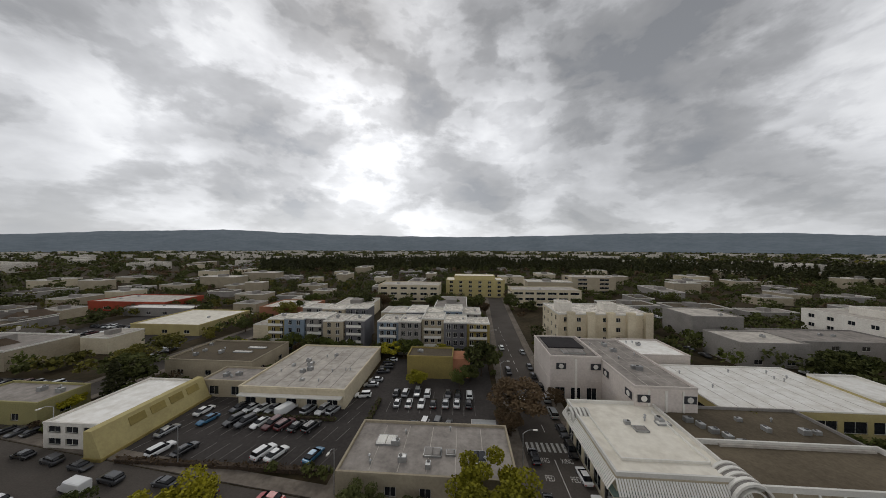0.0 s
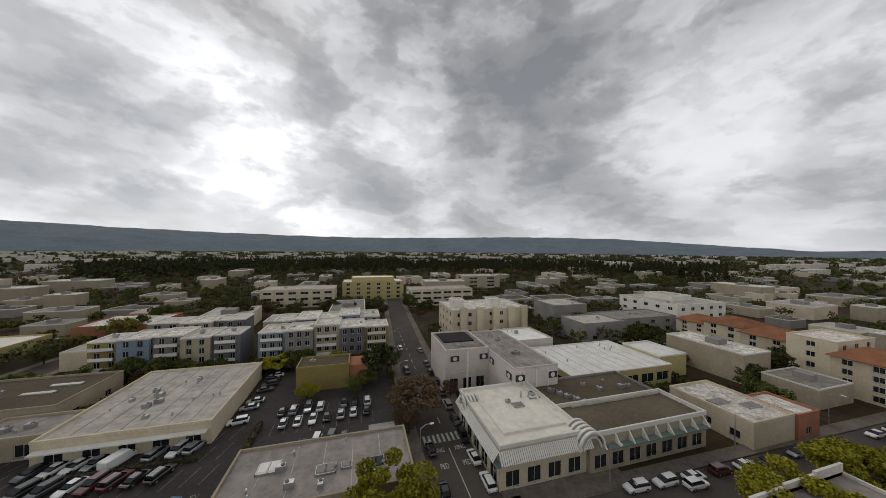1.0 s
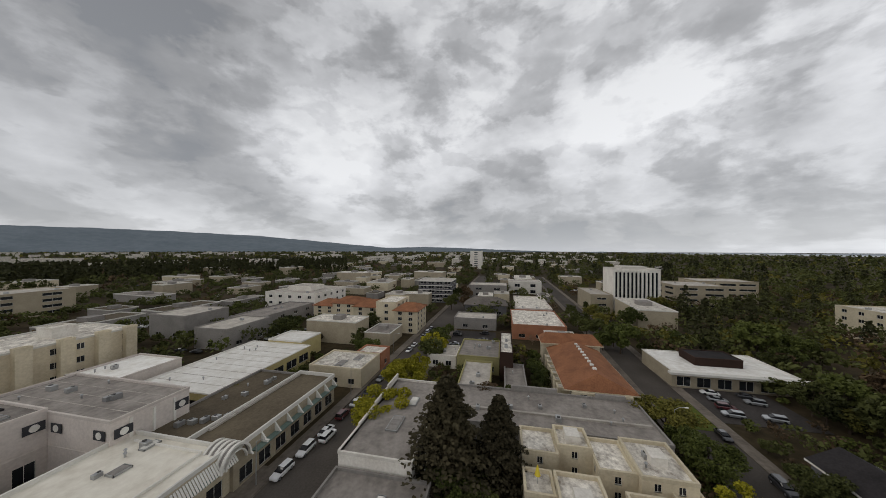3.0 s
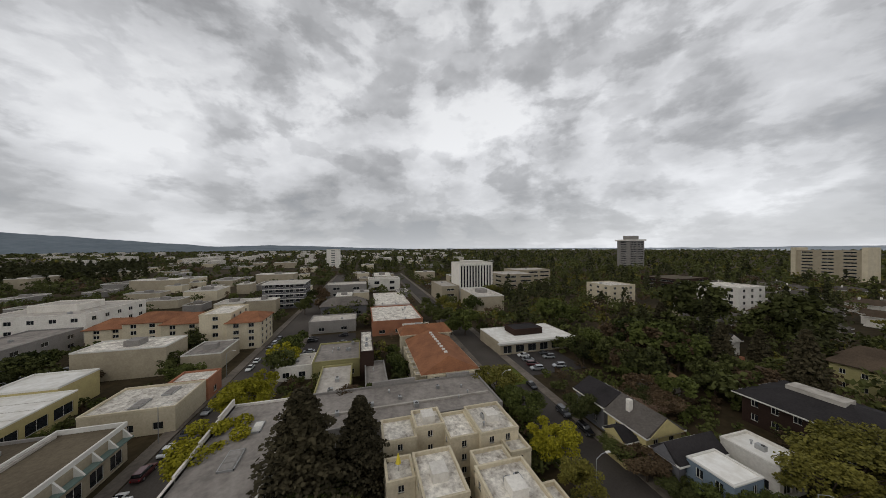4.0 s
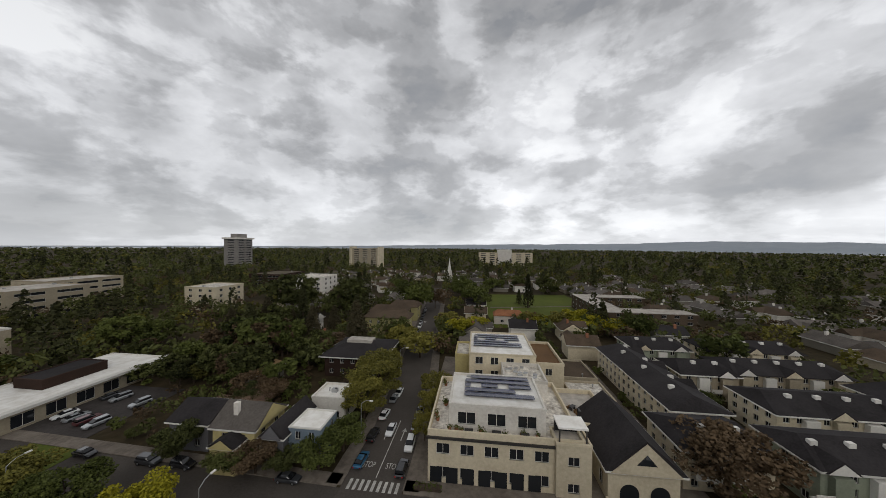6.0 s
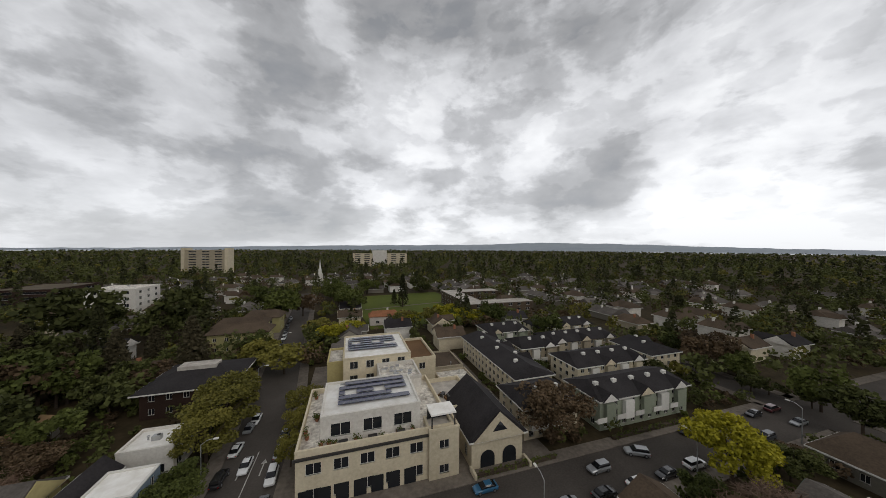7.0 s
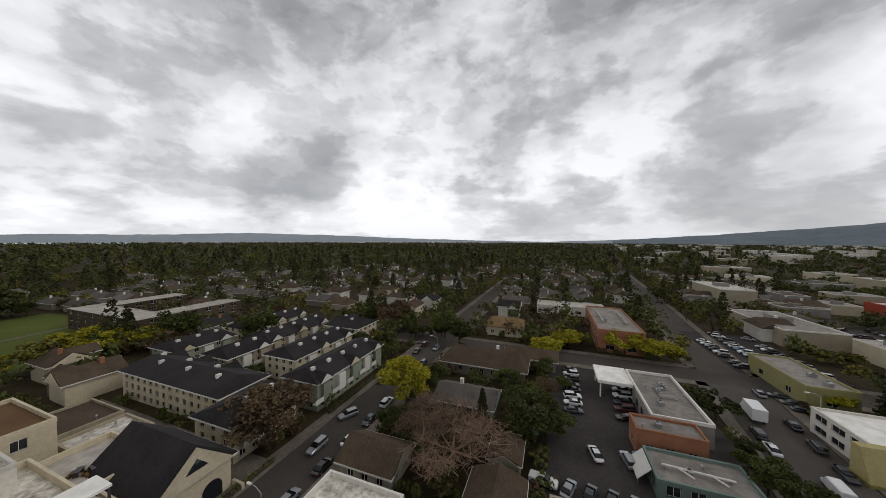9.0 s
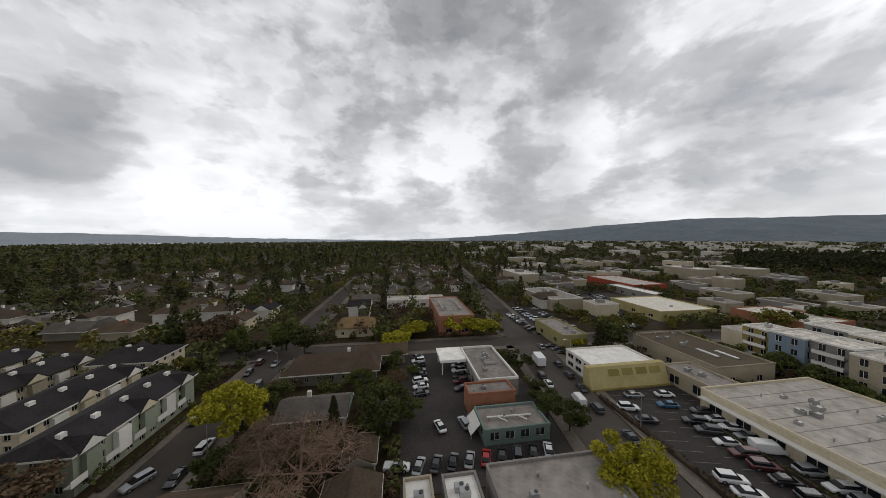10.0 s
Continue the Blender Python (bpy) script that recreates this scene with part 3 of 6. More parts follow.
# ---- buildings north of the camera ----
simple("shop_building", "flat grey-roofed single-storey shop with skylights", -19.4, 8.2, 43, 56.4, 4, SAND_WALL, GREY_ROOF, 4, 14, gap=5, near=True)
skylight(-13.5, 51, 4, 3.4, 2.6)
skylight(-5, 48.5, 4, 3.0, 2.2, "grey skylight in a flat roof", GREY_WALL)
skylight(2.5, 48.0, 4, 2.8, 2.6, "dark glazed skylight in a flat roof", GLASS)
skylight(-2.0, 48.6, 4, 1.6, 1.4, "grey skylight in a flat roof", GREY_WALL)
shed = thing("utility_shed", "small grey metal shed behind a shop", "shed")
volume(shed, 2, 6.5, 57.2, 60.6, 0, 2.8, GREY_WALL, None, win=None)
gable(shed, 2, 6.5, 57.2, 60.6, 2.8, 0.6, "x", METAL, 0.2)

ochre = simple("ochre_building", "small ochre stucco building with a brown gravel roof", -16.5, -3, 85, 93, 6.2, OCHRE_WALL, BROWN_ROOF, 2, 3, win=None)
part("annex", Geo().box(-3, 2, 86, 93, 0, 5.6), BRICK, ochre)

l_shop = thing("strip_mall", "long low grey-roofed strip mall with cream walls", "shopping strip")
volume(l_shop, -54.6, -28, 67.2, 97.5, 0, 4.3, CREAM_WALL, PALE_ROOF, gap=4.5, storeys=1, sides="s", win=(2.6, 2.2), sill=0.6)
volume(l_shop, -67.5, -54.62, 70.5, 79, 0, 3.9, SAND_WALL, GREY_ROOF, gap=4.5, sides="s", win=(2.6, 2.2), sill=0.6)
part("canopy", Geo().box(-54, -28.5, 65.7, 67.1, 2.9, 3.15), WHITE_TRIM, l_shop)
dress_roof(-53, -29, 69, 96, 4.3, 8, 14)
dress_roof(-66, -56, 71, 78, 3.9, 2, 4)
yellow = thing("yellow_shop", "pale yellow shop with a sloping front fascia", "building")
volume(yellow, -80, -68, 50, 69, 0, 4.6, WHITE_WALL, WHITE_ROOF, gap=3.2, win=(2.8, 1.2), storeys=2, sides="sw")
part("fascia", Geo().add([(-68.00, 47.5, 0.5), (-64.50, 47.5, 0.5), (-66.50, 47.5, 5.3), (-68.00, 47.5, 5.3), (-68.00, 70, 0.5), (-64.50, 70, 0.5), (-66.50, 70, 5.3), (-68.00, 70, 5.3)],
                         [(0, 1, 2, 3), (7, 6, 5, 4), (1, 5, 6, 2), (3, 2, 6, 7), (0, 4, 5, 1), (0, 3, 7, 4)]), YELLOW_WALL, yellow, "pale yellow sloping fascia")
part("plinth", Geo().box(-68.20, -64.30, 47.3, 70.2, 0, 0.55), OCHRE_WALL, yellow)
for i in range(4):
    part("fascia_hatch", Geo().add([(-65.55, 53 + i * 4, 3.1), (-65.55, 56 + i * 4, 3.1), (-66.20, 56 + i * 4, 4.6), (-66.20, 53 + i * 4, 4.6), (-65.45, 53 + i * 4, 3.1), (-65.45, 56 + i * 4, 3.1), (-66.10, 56 + i * 4, 4.6), (-66.10, 53 + i * 4, 4.6)],
                                 [(3, 2, 1, 0), (4, 5, 6, 7), (0, 1, 5, 4), (1, 2, 6, 5), (2, 3, 7, 6), (3, 0, 4, 7)]), OCHRE_WALL, yellow)
simple("warehouse", "low brown-roofed workshop with beige walls", -88, -61, 80, 98, 5, SAND_WALL, BROWN_ROOF, 4, 5, gap=6)
skylight(-70, 88, 5, 6, 1.2)
skylight(-68, 92, 5, 6, 1.2)
simple("warehouse", "low yellow-walled workshop with a grey roof", -112, -91, 56, 65, 4.6, OLIVE_WALL, GREY_ROOF, 2, 3, gap=6)

# four-storey apartments in blue, ochre and grey


def apartment_block(x0, x1, y0, y1, h, seed):
    b = thing("apartment_building", "four-storey apartment building in blue, ochre and grey with white roofs", "apartment building", "coloured apartments")
    r = random.Random(seed)
    n = max(3, int((x1 - x0) / 7.5))
    for i in range(n):
        a, c = x0 + (x1 - x0) * i / n, x0 + (x1 - x0) * (i + 1) / n
        out = 1.6 if i % 2 else 0.0
        wall = (SLATE_WALL, OCHRE_WALL, BLUE_WALL, GREY_WALL, SAND_WALL)[(i + seed) % 5]
        volume(b, a + 0.02, c - 0.02, y0 - out, y1 + r.uniform(-2, 0), 0, h + r.choice((-0.6, 0, 0.8)), wall, WORN_ROOF, storeys=4, gap=2.0, win=(1.35, 1.75), sides="sew" if out else "s", capmat=WHITE_TRIM)
        if not out:
            for s in range(1, 4):
                z = s * h / 4
                bal = part("balcony", Geo().box(a + 1.0, c - 1.0, y0 - 1.3, y0 - 0.02, z, z + 0.15), GREY_WALL, b)
                part("railing", Geo().box(a + 1.0, c - 1.0, y0 - 1.3, y0 - 1.22, z + 0.15, z + 1.05).box(a + 1.0, a + 1.06, y0 - 1.22, y0 - 0.05, z + 0.15, z + 1.05), WHITE_TRIM, bal)
    dress_roof(x0, x1, y0 + 2, y1 - 2, h - 0.4, 5, 6)


apartment_block(-31.5, 9.5, 105, 116, 11.6, 2)
apartment_block(-30.5, 7.2, 118, 131, 12.2, 4)
apartment_block(-75, -37, 107, 118, 11.3, 1)
apartment_block(-68.5, -40, 120, 130, 11.7, 3)

# white department store with black roundels
store = thing("department_store", "white stucco store with black square signs bearing roundels", "store")
volume(store, 22, 34.5, 75, 92, 0, 11, PINK_WALL, GREY_ROOF, gap=3.4, storeys=1, win=(2.4, 3.0), sill=0.5, sides="s", band=5, near=True)
volume(store, 34.52, 46.5, 61, 92, 0, 10.4, PINK_WALL, GREY_ROOF, win=None, band=5)
part("roof_deck", Geo().box(23.5, 33, 82, 91, 11.02, 11.3), DARK_ROOF, store)
part("pilaster", Geo().box(28, 28.5, 74.8, 75, 0, 10.6), WHITE_TRIM, store)
for x in (37.2, 40.5, 43.8):
    part("pilaster", Geo().box(x - 0.2, x + 0.2, 60.8, 61, 0, 10), WHITE_TRIM, store)
for m in (pose(24.6, 74.9, 8.9), pose(33, 74.9, 8.9), pose(36.2, 60.9, 8.4), pose(45, 60.9, 8.4), pose(34.42, 63, 8.4, 0, 0, -90), pose(34.42, 72.6, 8.4, 0, 0, -90)):
    s = part("sign", Geo().box(-1.2, 1.2, -0.12, 0, -0.75, 0.75), BLACK, store, "black square sign", m)
    part("roundel", Geo().tube((0, -0.12, 0), (0, -0.18, 0), 0.58, 0.58, 24), WHITE_TRIM, s, "white roundel", )
dress_roof(35.5, 46, 64, 90, 10.4, 4, 6)
skylight(29, 79, 11, 5.5, 3.0, "grey skylight in a flat roof", GREY_WALL)
simple("annex_building", "small white-roofed building behind a store", 50, 65, 88, 103, 7.4, PINK_WALL, WHITE_ROOF, 2, 4, gap=5)

# market with arched glass vaults
market = thing("market_hall", "white-roofed market with a slatted skirt roof and arched vaults", "market")
volume(market, 22.5, 41, 40.2, 61, 0, 6.8, CREAM_WALL, CREAM_ROOF, gap=3.6, win=(2.8, 2.6), sill=0.4, sides="sw", near=True, cap=0.6, capmat=WHITE_TRIM)
sk = Geo()
for i in range(46):
    x = 22.2 + i * 0.42
    sk.add([(x, 40.0, 6.6), (x + 0.3, 40.0, 6.6), (x + 0.3, 38.8, 5.0), (x, 38.8, 5.0), (x, 40.0, 6.5), (x + 0.3, 40.0, 6.5), (x + 0.3, 38.8, 4.9), (x, 38.8, 4.9)], [(0, 3, 2, 1), (4, 5, 6, 7), (0, 4, 7, 3), (1, 2, 6, 5), (3, 7, 6, 2), (0, 1, 5, 4)])
for i in range(48):
    y = 40.1 + i * 0.42
    sk.add([(22.3, y, 6.6), (22.3, y + 0.3, 6.6), (21.1, y + 0.3, 5.0), (21.1, y, 5.0), (22.3, y, 6.5), (22.3, y + 0.3, 6.5), (21.1, y + 0.3, 4.9), (21.1, y, 4.9)], [(0, 1, 2, 3), (7, 6, 5, 4), (0, 3, 7, 4), (1, 5, 6, 2), (2, 6, 7, 3), (0, 4, 5, 1)])
tagged(part("skirt_roof", sk, WHITE_TRIM, market, "white slatted skirt roof"), kind="stuff")
for x0_, x1_, y0_, y1_ in ((21.6, 41, 39.3, 40.2), (21.6, 22.5, 40.2, 61)):
    part("gutter", Geo().box(x0_, x1_, y0_, y1_, 4.5, 4.72), GREEN_WALL, market)


def vault(parent, at, r, length, ribs):
    for i in range(ribs):
        g = Geo()
        y = length * i / (ribs - 1)
        for k in range(16):
            a0, a1 = math.pi * k / 16, math.pi * (k + 1) / 16
            for rr in ((r, r - 0.35),) + (((r - 0.9, r - 1.1),) if i == 0 else ()):
                g.add([(q * math.cos(a), y + d, q * math.sin(a)) for d in (0, 0.45) for a in (a0, a1) for q in rr], [(0, 1, 3, 2), (4, 6, 7, 5), (0, 2, 6, 4), (1, 5, 7, 3)])
        part("rib", g, WHITE_TRIM, parent, at=at)
    g = Geo()
    for k in range(16):
        a0, a1 = math.pi * k / 16, math.pi * (k + 1) / 16
        g.add([(q * math.cos(a), y, q * math.sin(a)) for y in (0.1, length) for a in (a0, a1) for q in (r - 0.2, r - 0.3)], [(0, 1, 3, 2), (4, 6, 7, 5), (0, 2, 6, 4), (1, 5, 7, 3)])
    part("glazing", g, GREY_WALL, parent, at=at)


vault(market, pose(41.0, 38.6, 4.8), 3.0, 4.2, 5)
vault(market, pose(21.6, 57.0, 5.6, 0, 0, -90), 2.0, 3.4, 5)
part("ridge_frame", Geo().box(25, 39, 43.5, 43.7, 6.81, 7.2).box(25, 25.2, 43.7, 58, 6.81, 7.2).box(39, 39.2, 43.7, 58, 6.81, 7.2), WHITE_TRIM, market)
skylight(31, 53, 6.8, 2.2, 1.6, "grey skylight in a flat roof", GREY_WALL)
skylight(36, 55, 6.8, 2.4, 1.2, "white skylight in a flat roof")
dress_roof(27, 38, 52, 60, 6.8, 2, 6)
for i in range(5):
    rooftop_unit(42.5 + i * 1.0, 58 - i * 1.6, 5.8, 90 * (i % 2), 1.0)
hall = thing("arcade_hall", "long brown-roofed arcade with white parapets", "shop building")
volume(hall, 41.02, 71, 39.6, 50, 0, 6.2, SAND_WALL, BROWN_ROOF, gap=4, win=(2.8, 2.4), sill=0.5, sides="s", cap=0.8, capmat=WHITE_TRIM, near=True)
volume(hall, 41.02, 71, 50.02, 62.8, 0, 5.8, SAND_WALL, BROWN_ROOF, win=None, cap=0.5, capmat=GREY_WALL)
for i in range(9):
    part("buttress", Geo().add([(43.5 + i * 3.3, 39.6, 6.2), (43.5 + i * 3.3, 38.2, 4.6), (43.5 + i * 3.3, 39.6, 4.6), (43.8 + i * 3.3, 39.6, 6.2), (43.8 + i * 3.3, 38.2, 4.6), (43.8 + i * 3.3, 39.6, 4.6)], [(0, 1, 2), (5, 4, 3), (0, 3, 4, 1), (1, 4, 5, 2), (2, 5, 3, 0)]), WHITE_TRIM, hall)
part("awning", Geo().box(44.5, 70.5, 38.2, 39.5, 4.4, 4.6), GREEN_WALL, hall)
part("walkway", Geo().box(45, 70, 49.2, 49.7, 6.22, 6.6), PALE_ROOF, hall)
dress_roof(50, 65, 53, 61, 5.8, 4, 4)
market.matrix_basis = pose(21.4, 42, 0) @ Matrix.Diagonal((0.90, 0.94, 1, 1)) @ pose(-22.5, -40.2, 0)
hall.matrix_basis = pose(38.15, 41.4, 0) @ Matrix.Diagonal((0.93, 0.93, 1, 1)) @ pose(-41.02, -39.6, 0)
big = thing("supermarket", "large white flat-roofed supermarket with yellow walls", "store")
volume(big, 53, 87, 63.5, 86, 0, 5.6, YELLOW_WALL, WHITE_ROOF, gap=5.5, win=(4.4, 2.4), sill=1.6, sides="sw", capmat=WHITE_TRIM, cap=0.3)
volume(big, 87.02, 98, 67, 80, 0, 6.4, YELLOW_WALL, WHITE_ROOF, win=None, capmat=WHITE_TRIM)
dress_roof(54, 86, 70, 85, 5.6, 0, 14)
m_ = thing("shop_building", "white-roofed shop with skylights and an orange side wing", "shop")
volume(m_, 73.5, 86, 38, 54, 0, 5, CREAM_WALL, WORN_ROOF, gap=5, sides="w")
volume(m_, 86.02, 93, 37.5, 46, 0, 5, BRICK, WORN_ROOF, gap=4, sides="s")
skylight(77, 46, 5, 4, 2, "grey skylight in a flat roof", GREY_WALL)
skylight(82, 43, 5, 4, 2, "grey skylight in a flat roof", GREY_WALL)
hotel = thing("hotel", "cream five-storey hotel with bay windows", "hotel")
volume(hotel, 35, 68.5, 110, 131, 0, 14, CREAM_WALL, WORN_ROOF, storeys=4, gap=3.6, win=(1.5, 1.6), capmat=WHITE_TRIM)
for x in (38, 45, 52, 59, 65):
    volume(hotel, x, x + 2.6, 108.4, 109.98, 0, 14.8, CREAM_WALL, WORN_ROOF, storeys=4, gap=1.9, win=(1.1, 1.6), sides="s")
volume(hotel, 37, 42, 116, 122, 14.02, 17, WHITE_WALL, WORN_ROOF, win=None)
volume(hotel, 55, 60, 118, 124, 14.02, 16.3, WHITE_WALL, WORN_ROOF, win=None)
simple("warehouse", "grey corrugated warehouse with a pale roof", 97, 117, 130, 149, 9.5, GREY_WALL, PALE_ROOF, 2, 2, gap=5)
simple("warehouse", "low grey warehouse with a flat roof", 90, 111, 101, 116, 7.6, GREY_WALL, PALE_ROOF, 2, 3, gap=6)
off = simple("office_building", "white three-storey office with small square windows", 152, 186, 108, 142, 11.5, WHITE_WALL, PALE_ROOF, 3, 2, storeys=3, gap=4, win=(1.6, 1.6))
volume(off, 162, 176, 118, 134, 11.52, 14, WHITE_WALL, PALE_ROOF, win=None)
simple("warehouse", "low grey warehouse with a white roof strip", 110, 148, 106, 122, 7, GREY_WALL, GREY_ROOF, 4, 5, gap=5, storeys=2)
simple("office_building", "long cream office building with ribbon windows", -61, -17, 206, 226, 11.5, CREAM_WALL, PALE_ROOF, 3, 2, storeys=3, gap=4, win=(3.2, 1.6), sides="sew")
k2 = simple("office_building", "yellow-cream stepped office building", -13.5, 32, 228, 251, 13, YELLOW_WALL, CREAM_ROOF, 3, 2, storeys=4, gap=4, win=(1.8, 1.8), sides="sew")
volume(k2, -7, 25, 232, 248, 13.02, 16, YELLOW_WALL, CREAM_ROOF, win=None)
simple("office_building", "pale yellow office with long dark ribbon windows", 32, 76, 193, 212, 10.8, CREAM_WALL, PALE_ROOF, 2, 2, storeys=3, gap=4.2, win=(3.9, 1.5), sides="sew")
simple("office_building", "grey-cream stepped office building", 91, 127, 252, 277, 13.5, SAND_WALL, PALE_ROOF, 5, 2, storeys=4, gap=5, win=(2.8, 1.6), sides="sew")

def seams(x0, x1, y0, y1, z, n, m, label):
    s = thing("roof_seams", label, "roof detail")
    for i in range(1, n):
        x = x0 + (x1 - x0) * i / n
        part("seam", Geo().box(x - 0.06, x + 0.06, y0 + 0.5, y1 - 0.5, z, z + 0.04), m, s)


seams(53.5, 86.5, 64, 85.5, 5.606, 9, PALE_ROOF, "raised seams across a white membrane roof")
seams(-54, -28.5, 68, 97, 4.306, 7, GREY_ROOF, "raised seams across a pale membrane roof")
seams(-19, 7.8, 43.5, 56, 4.006, 6, PALE_ROOF, "raised seams across a grey membrane roof")
seams(35, 46, 61.5, 91.5, 10.406, 4, PALE_ROOF, "raised seams across a grey membrane roof")

# ---- buildings east of the camera ----
spanish = thing("apartment_building", "cream Spanish-style apartments with clay tile roofs", "apartment building")
for i, (x0, x1, y0, y1, h) in enumerate(((126, 142, 38, 49, 10), (131, 150, 49.5, 60, 12.5), (135, 152, 60.5, 74, 9), (137, 154, 74.5, 87, 9.8), (140, 155, 87.5, 100, 7.6))):
    volume(spanish, x0, x1, y0, y1, 0, h, CREAM_WALL, WORN_ROOF if i == 1 else None, storeys=4, gap=3, win=(1.3, 1.5), sides="sew")
    if i != 1:
        gable(spanish, x0, x1, y0, y1, h + 0.2, 2.6, "y", CLAY, 0.7, 4)
dk = thing("office_building", "dark glass office building with white floor bands", "office building")
volume(dk, 202, 220, 35, 59.5, 0, 15.5, SLATE_WALL, PALE_ROOF, storeys=5, gap=3.4, win=(3.2, 1.7), sides="sw", capmat=WHITE_TRIM)
for s in range(1, 6):
    part("floor_band", Geo().box(201.7, 202, 35, 59.5, s * 3.1 - 0.5, s * 3.1), WHITE_TRIM, dk)
ws = thing("workshop", "grey-roofed workshop with a stepped white parapet", "workshop")
volume(ws, 41, 67, 13, 25, 0, 6.6, WHITE_WALL, GREY_ROOF, gap=5, sides="n", near=True)
for i in range(4):
    part("stepped_parapet", Geo().box(41 + i * 6.5, 47.4 + i * 6.5, 24.72, 25.05, 6.6, 7.2 + 0.35 * i), WHITE_WALL, ws)
skylight(50, 19, 6.6, 4.5, 2.2, "grey skylight in a flat roof", GREY_WALL)
skylight(58, 18, 6.6, 3.2, 1.6)
low = thing("corner_shop", "low grey flat-roofed corner building", "building")
volume(low, 27, 40.5, 10, 25, 0, 4.6, GREY_WALL, GREY_ROOF, gap=5, sides="nw")
skylight(33, 19, 4.6, 2.0, 1.4, "dark skylight in a flat roof", GLASS)
skylight(36.5, 16, 4.6, 1.4, 1.2)
dress_roof(28, 40, 11, 24, 4.6, 1, 4)
long_ = thing("commercial_building", "long grey flat-roofed commercial building", "building")
volume(long_, 55, 69.5, -28, 11, 0, 5.6, GREY_WALL, GREY_ROOF, gap=5, sides="we", near=False)
part("roof_ridge", Geo().box(60, 60.5, -27, 10, 5.61, 6.0), PALE_ROOF, long_)
for y0_, y1_, z1_ in ((-12, -2, 6.9), (-26, -20, 6.7)):
    part("parapet_step", Geo().box(69.2, 69.8, y0_, y1_, 6.0, z1_), GREY_WALL, long_)
dress_roof(56, 68, -26, 10, 5.6, 6, 10)

# cream stepped condominiums with worn white roofs
condo = thing("condominium", "cream stepped condominiums with worn white roofs", "apartment building")
for i, (x0, x1, y0, y1, h) in enumerate(((45, 51, -6, 0, 8.5), (46, 51, -11.5, -6.02, 9.6), (43, 50, -17, -11.52, 8.6), (42, 50, -24.5, -17.02, 9.4), (39, 44, -25, -21, 7.2), (33, 41.5, -11, -4.5, 8.6), (38.5, 43, -4.4, 0, 7.0),
                                         (28, 36, -21, -13, 9.4), (36.02, 40, -20, -14, 8.2), (27, 33, -24.6, -21.02, 7.0), (29, 32.98, -9, -5, 6.2))):
    x0, x1, y0, y1, h = x0 * 1.055, x1 * 1.055 - 0.02, y0 * 0.92 - 3, y1 * 0.92 - 3.02, h * 0.76
    volume(condo, x0, x1, y0, y1, 0, h, CREAM_WALL, WORN_ROOF, storeys=3, gap=2.4, win=(0.9, 1.1), sides="wns", cap=0.55, near=True)
for x, y, h in ((51, -11.1, 7.30), (48.5, -22.2, 7.15), (39, -10, 6.54), (33, -18.7, 7.15)):
    part("stair_head", Geo().box(x - 1.2, x + 1.2, y - 1.1, y + 1.1, h, h + 1.3), WHITE_WALL, condo)
dress_roof(30, 37, -22, -15.5, 7.15, 2, 3)
dress_roof(45, 52, -25, -19, 7.15, 2, 3)
sunshade = thing("parasol", "closed yellow patio parasol", "parasol", at=pose(43.0, -4.9, 5.33))
part("pole", Geo().tube((0, 0, 0), (0, 0, 2.6), 0.04, 0.04, 6), METAL, sunshade)
part("canopy", Geo().tube((0, 0, 1.2), (0, 0, 2.6), 0.42, 0.08, 8), plain("yellow_canvas", (0.7, 0.55, 0.05), 0.8), sunshade)

tile = thing("mission_building", "long cream building with an orange clay tile roof", "building")
volume(tile, 70.5, 97, -28, -15.5, 0, 6.2, CREAM_WALL, None, storeys=2, gap=3.4, win=(1.6, 1.7), sides="swen", near=False)
gable(tile, 72, 99.5, -28.6, -14.9, 6.4, 3.2, "x", CLAY, 1.0, 2.5)
for i in range(9):
    part("roof_light", Geo().box(76 + i * 2.3, 76.8 + i * 2.3, -22.2, -21.4, 9.3, 9.85), WHITE_TRIM, tile)
for i in range(6):
    volume(tile, 74 + i * 4, 76.5 + i * 4, -15.48, -13, 0, 5.2, CREAM_WALL, WORN_ROOF, storeys=2, gap=1.5, win=(1.2, 1.5), sides="n", cap=0.2)
volume(tile, 100, 107, -30, -13, 0, 8, CREAM_WALL, None, storeys=2, gap=3, win=(1.5, 1.6), sides="wsn")
gable(tile, 100, 107, -30, -13, 8.1, 2.4, "y", CLAY, 0.8, 2)
simple("shop_building", "yellow-walled shop with a grey flat roof", 90, 107, 1, 14, 5, OLIVE_WALL, GREY_ROOF, 4, 4, gap=4)
simple("brick_building", "narrow brown brick building with a white roof", 86.5, 108, -3, 0.8, 8, DARK_WALL, WORN_ROOF, 2, 1, gap=4, storeys=2)
simple("shed_building", "long narrow grey-roofed shed", 70.5, 89, -6, -0.5, 4, GREY_WALL, GREY_ROOF, 0, 2, gap=5)
simple("shop_building", "small olive-walled shop with a pale roof", 71, 88, 3, 11, 4.4, OLIVE_WALL, PALE_ROOF, 2, 3, gap=4)
simple("shop_building", "low pale shed with a white roof", 92, 102, 14.5, 24, 3.8, WHITE_WALL, PALE_ROOF, 1, 2, gap=4)
simple("shop_building", "grey-white shop with a canopy roof", 139, 152, 3, 23, 5, GREY_WALL, PALE_ROOF, 2, 3, gap=4)
vic = thing("hall", "grey hipped-roof hall with a clerestory", "building")
volume(vic, 170, 186, -2, 22, 0, 6, SLATE_WALL, None, gap=4, sides="w")
gable(vic, 170, 186, -2, 22, 6, 3.5, "y", GREY_SHINGLE, 0.8, 6)
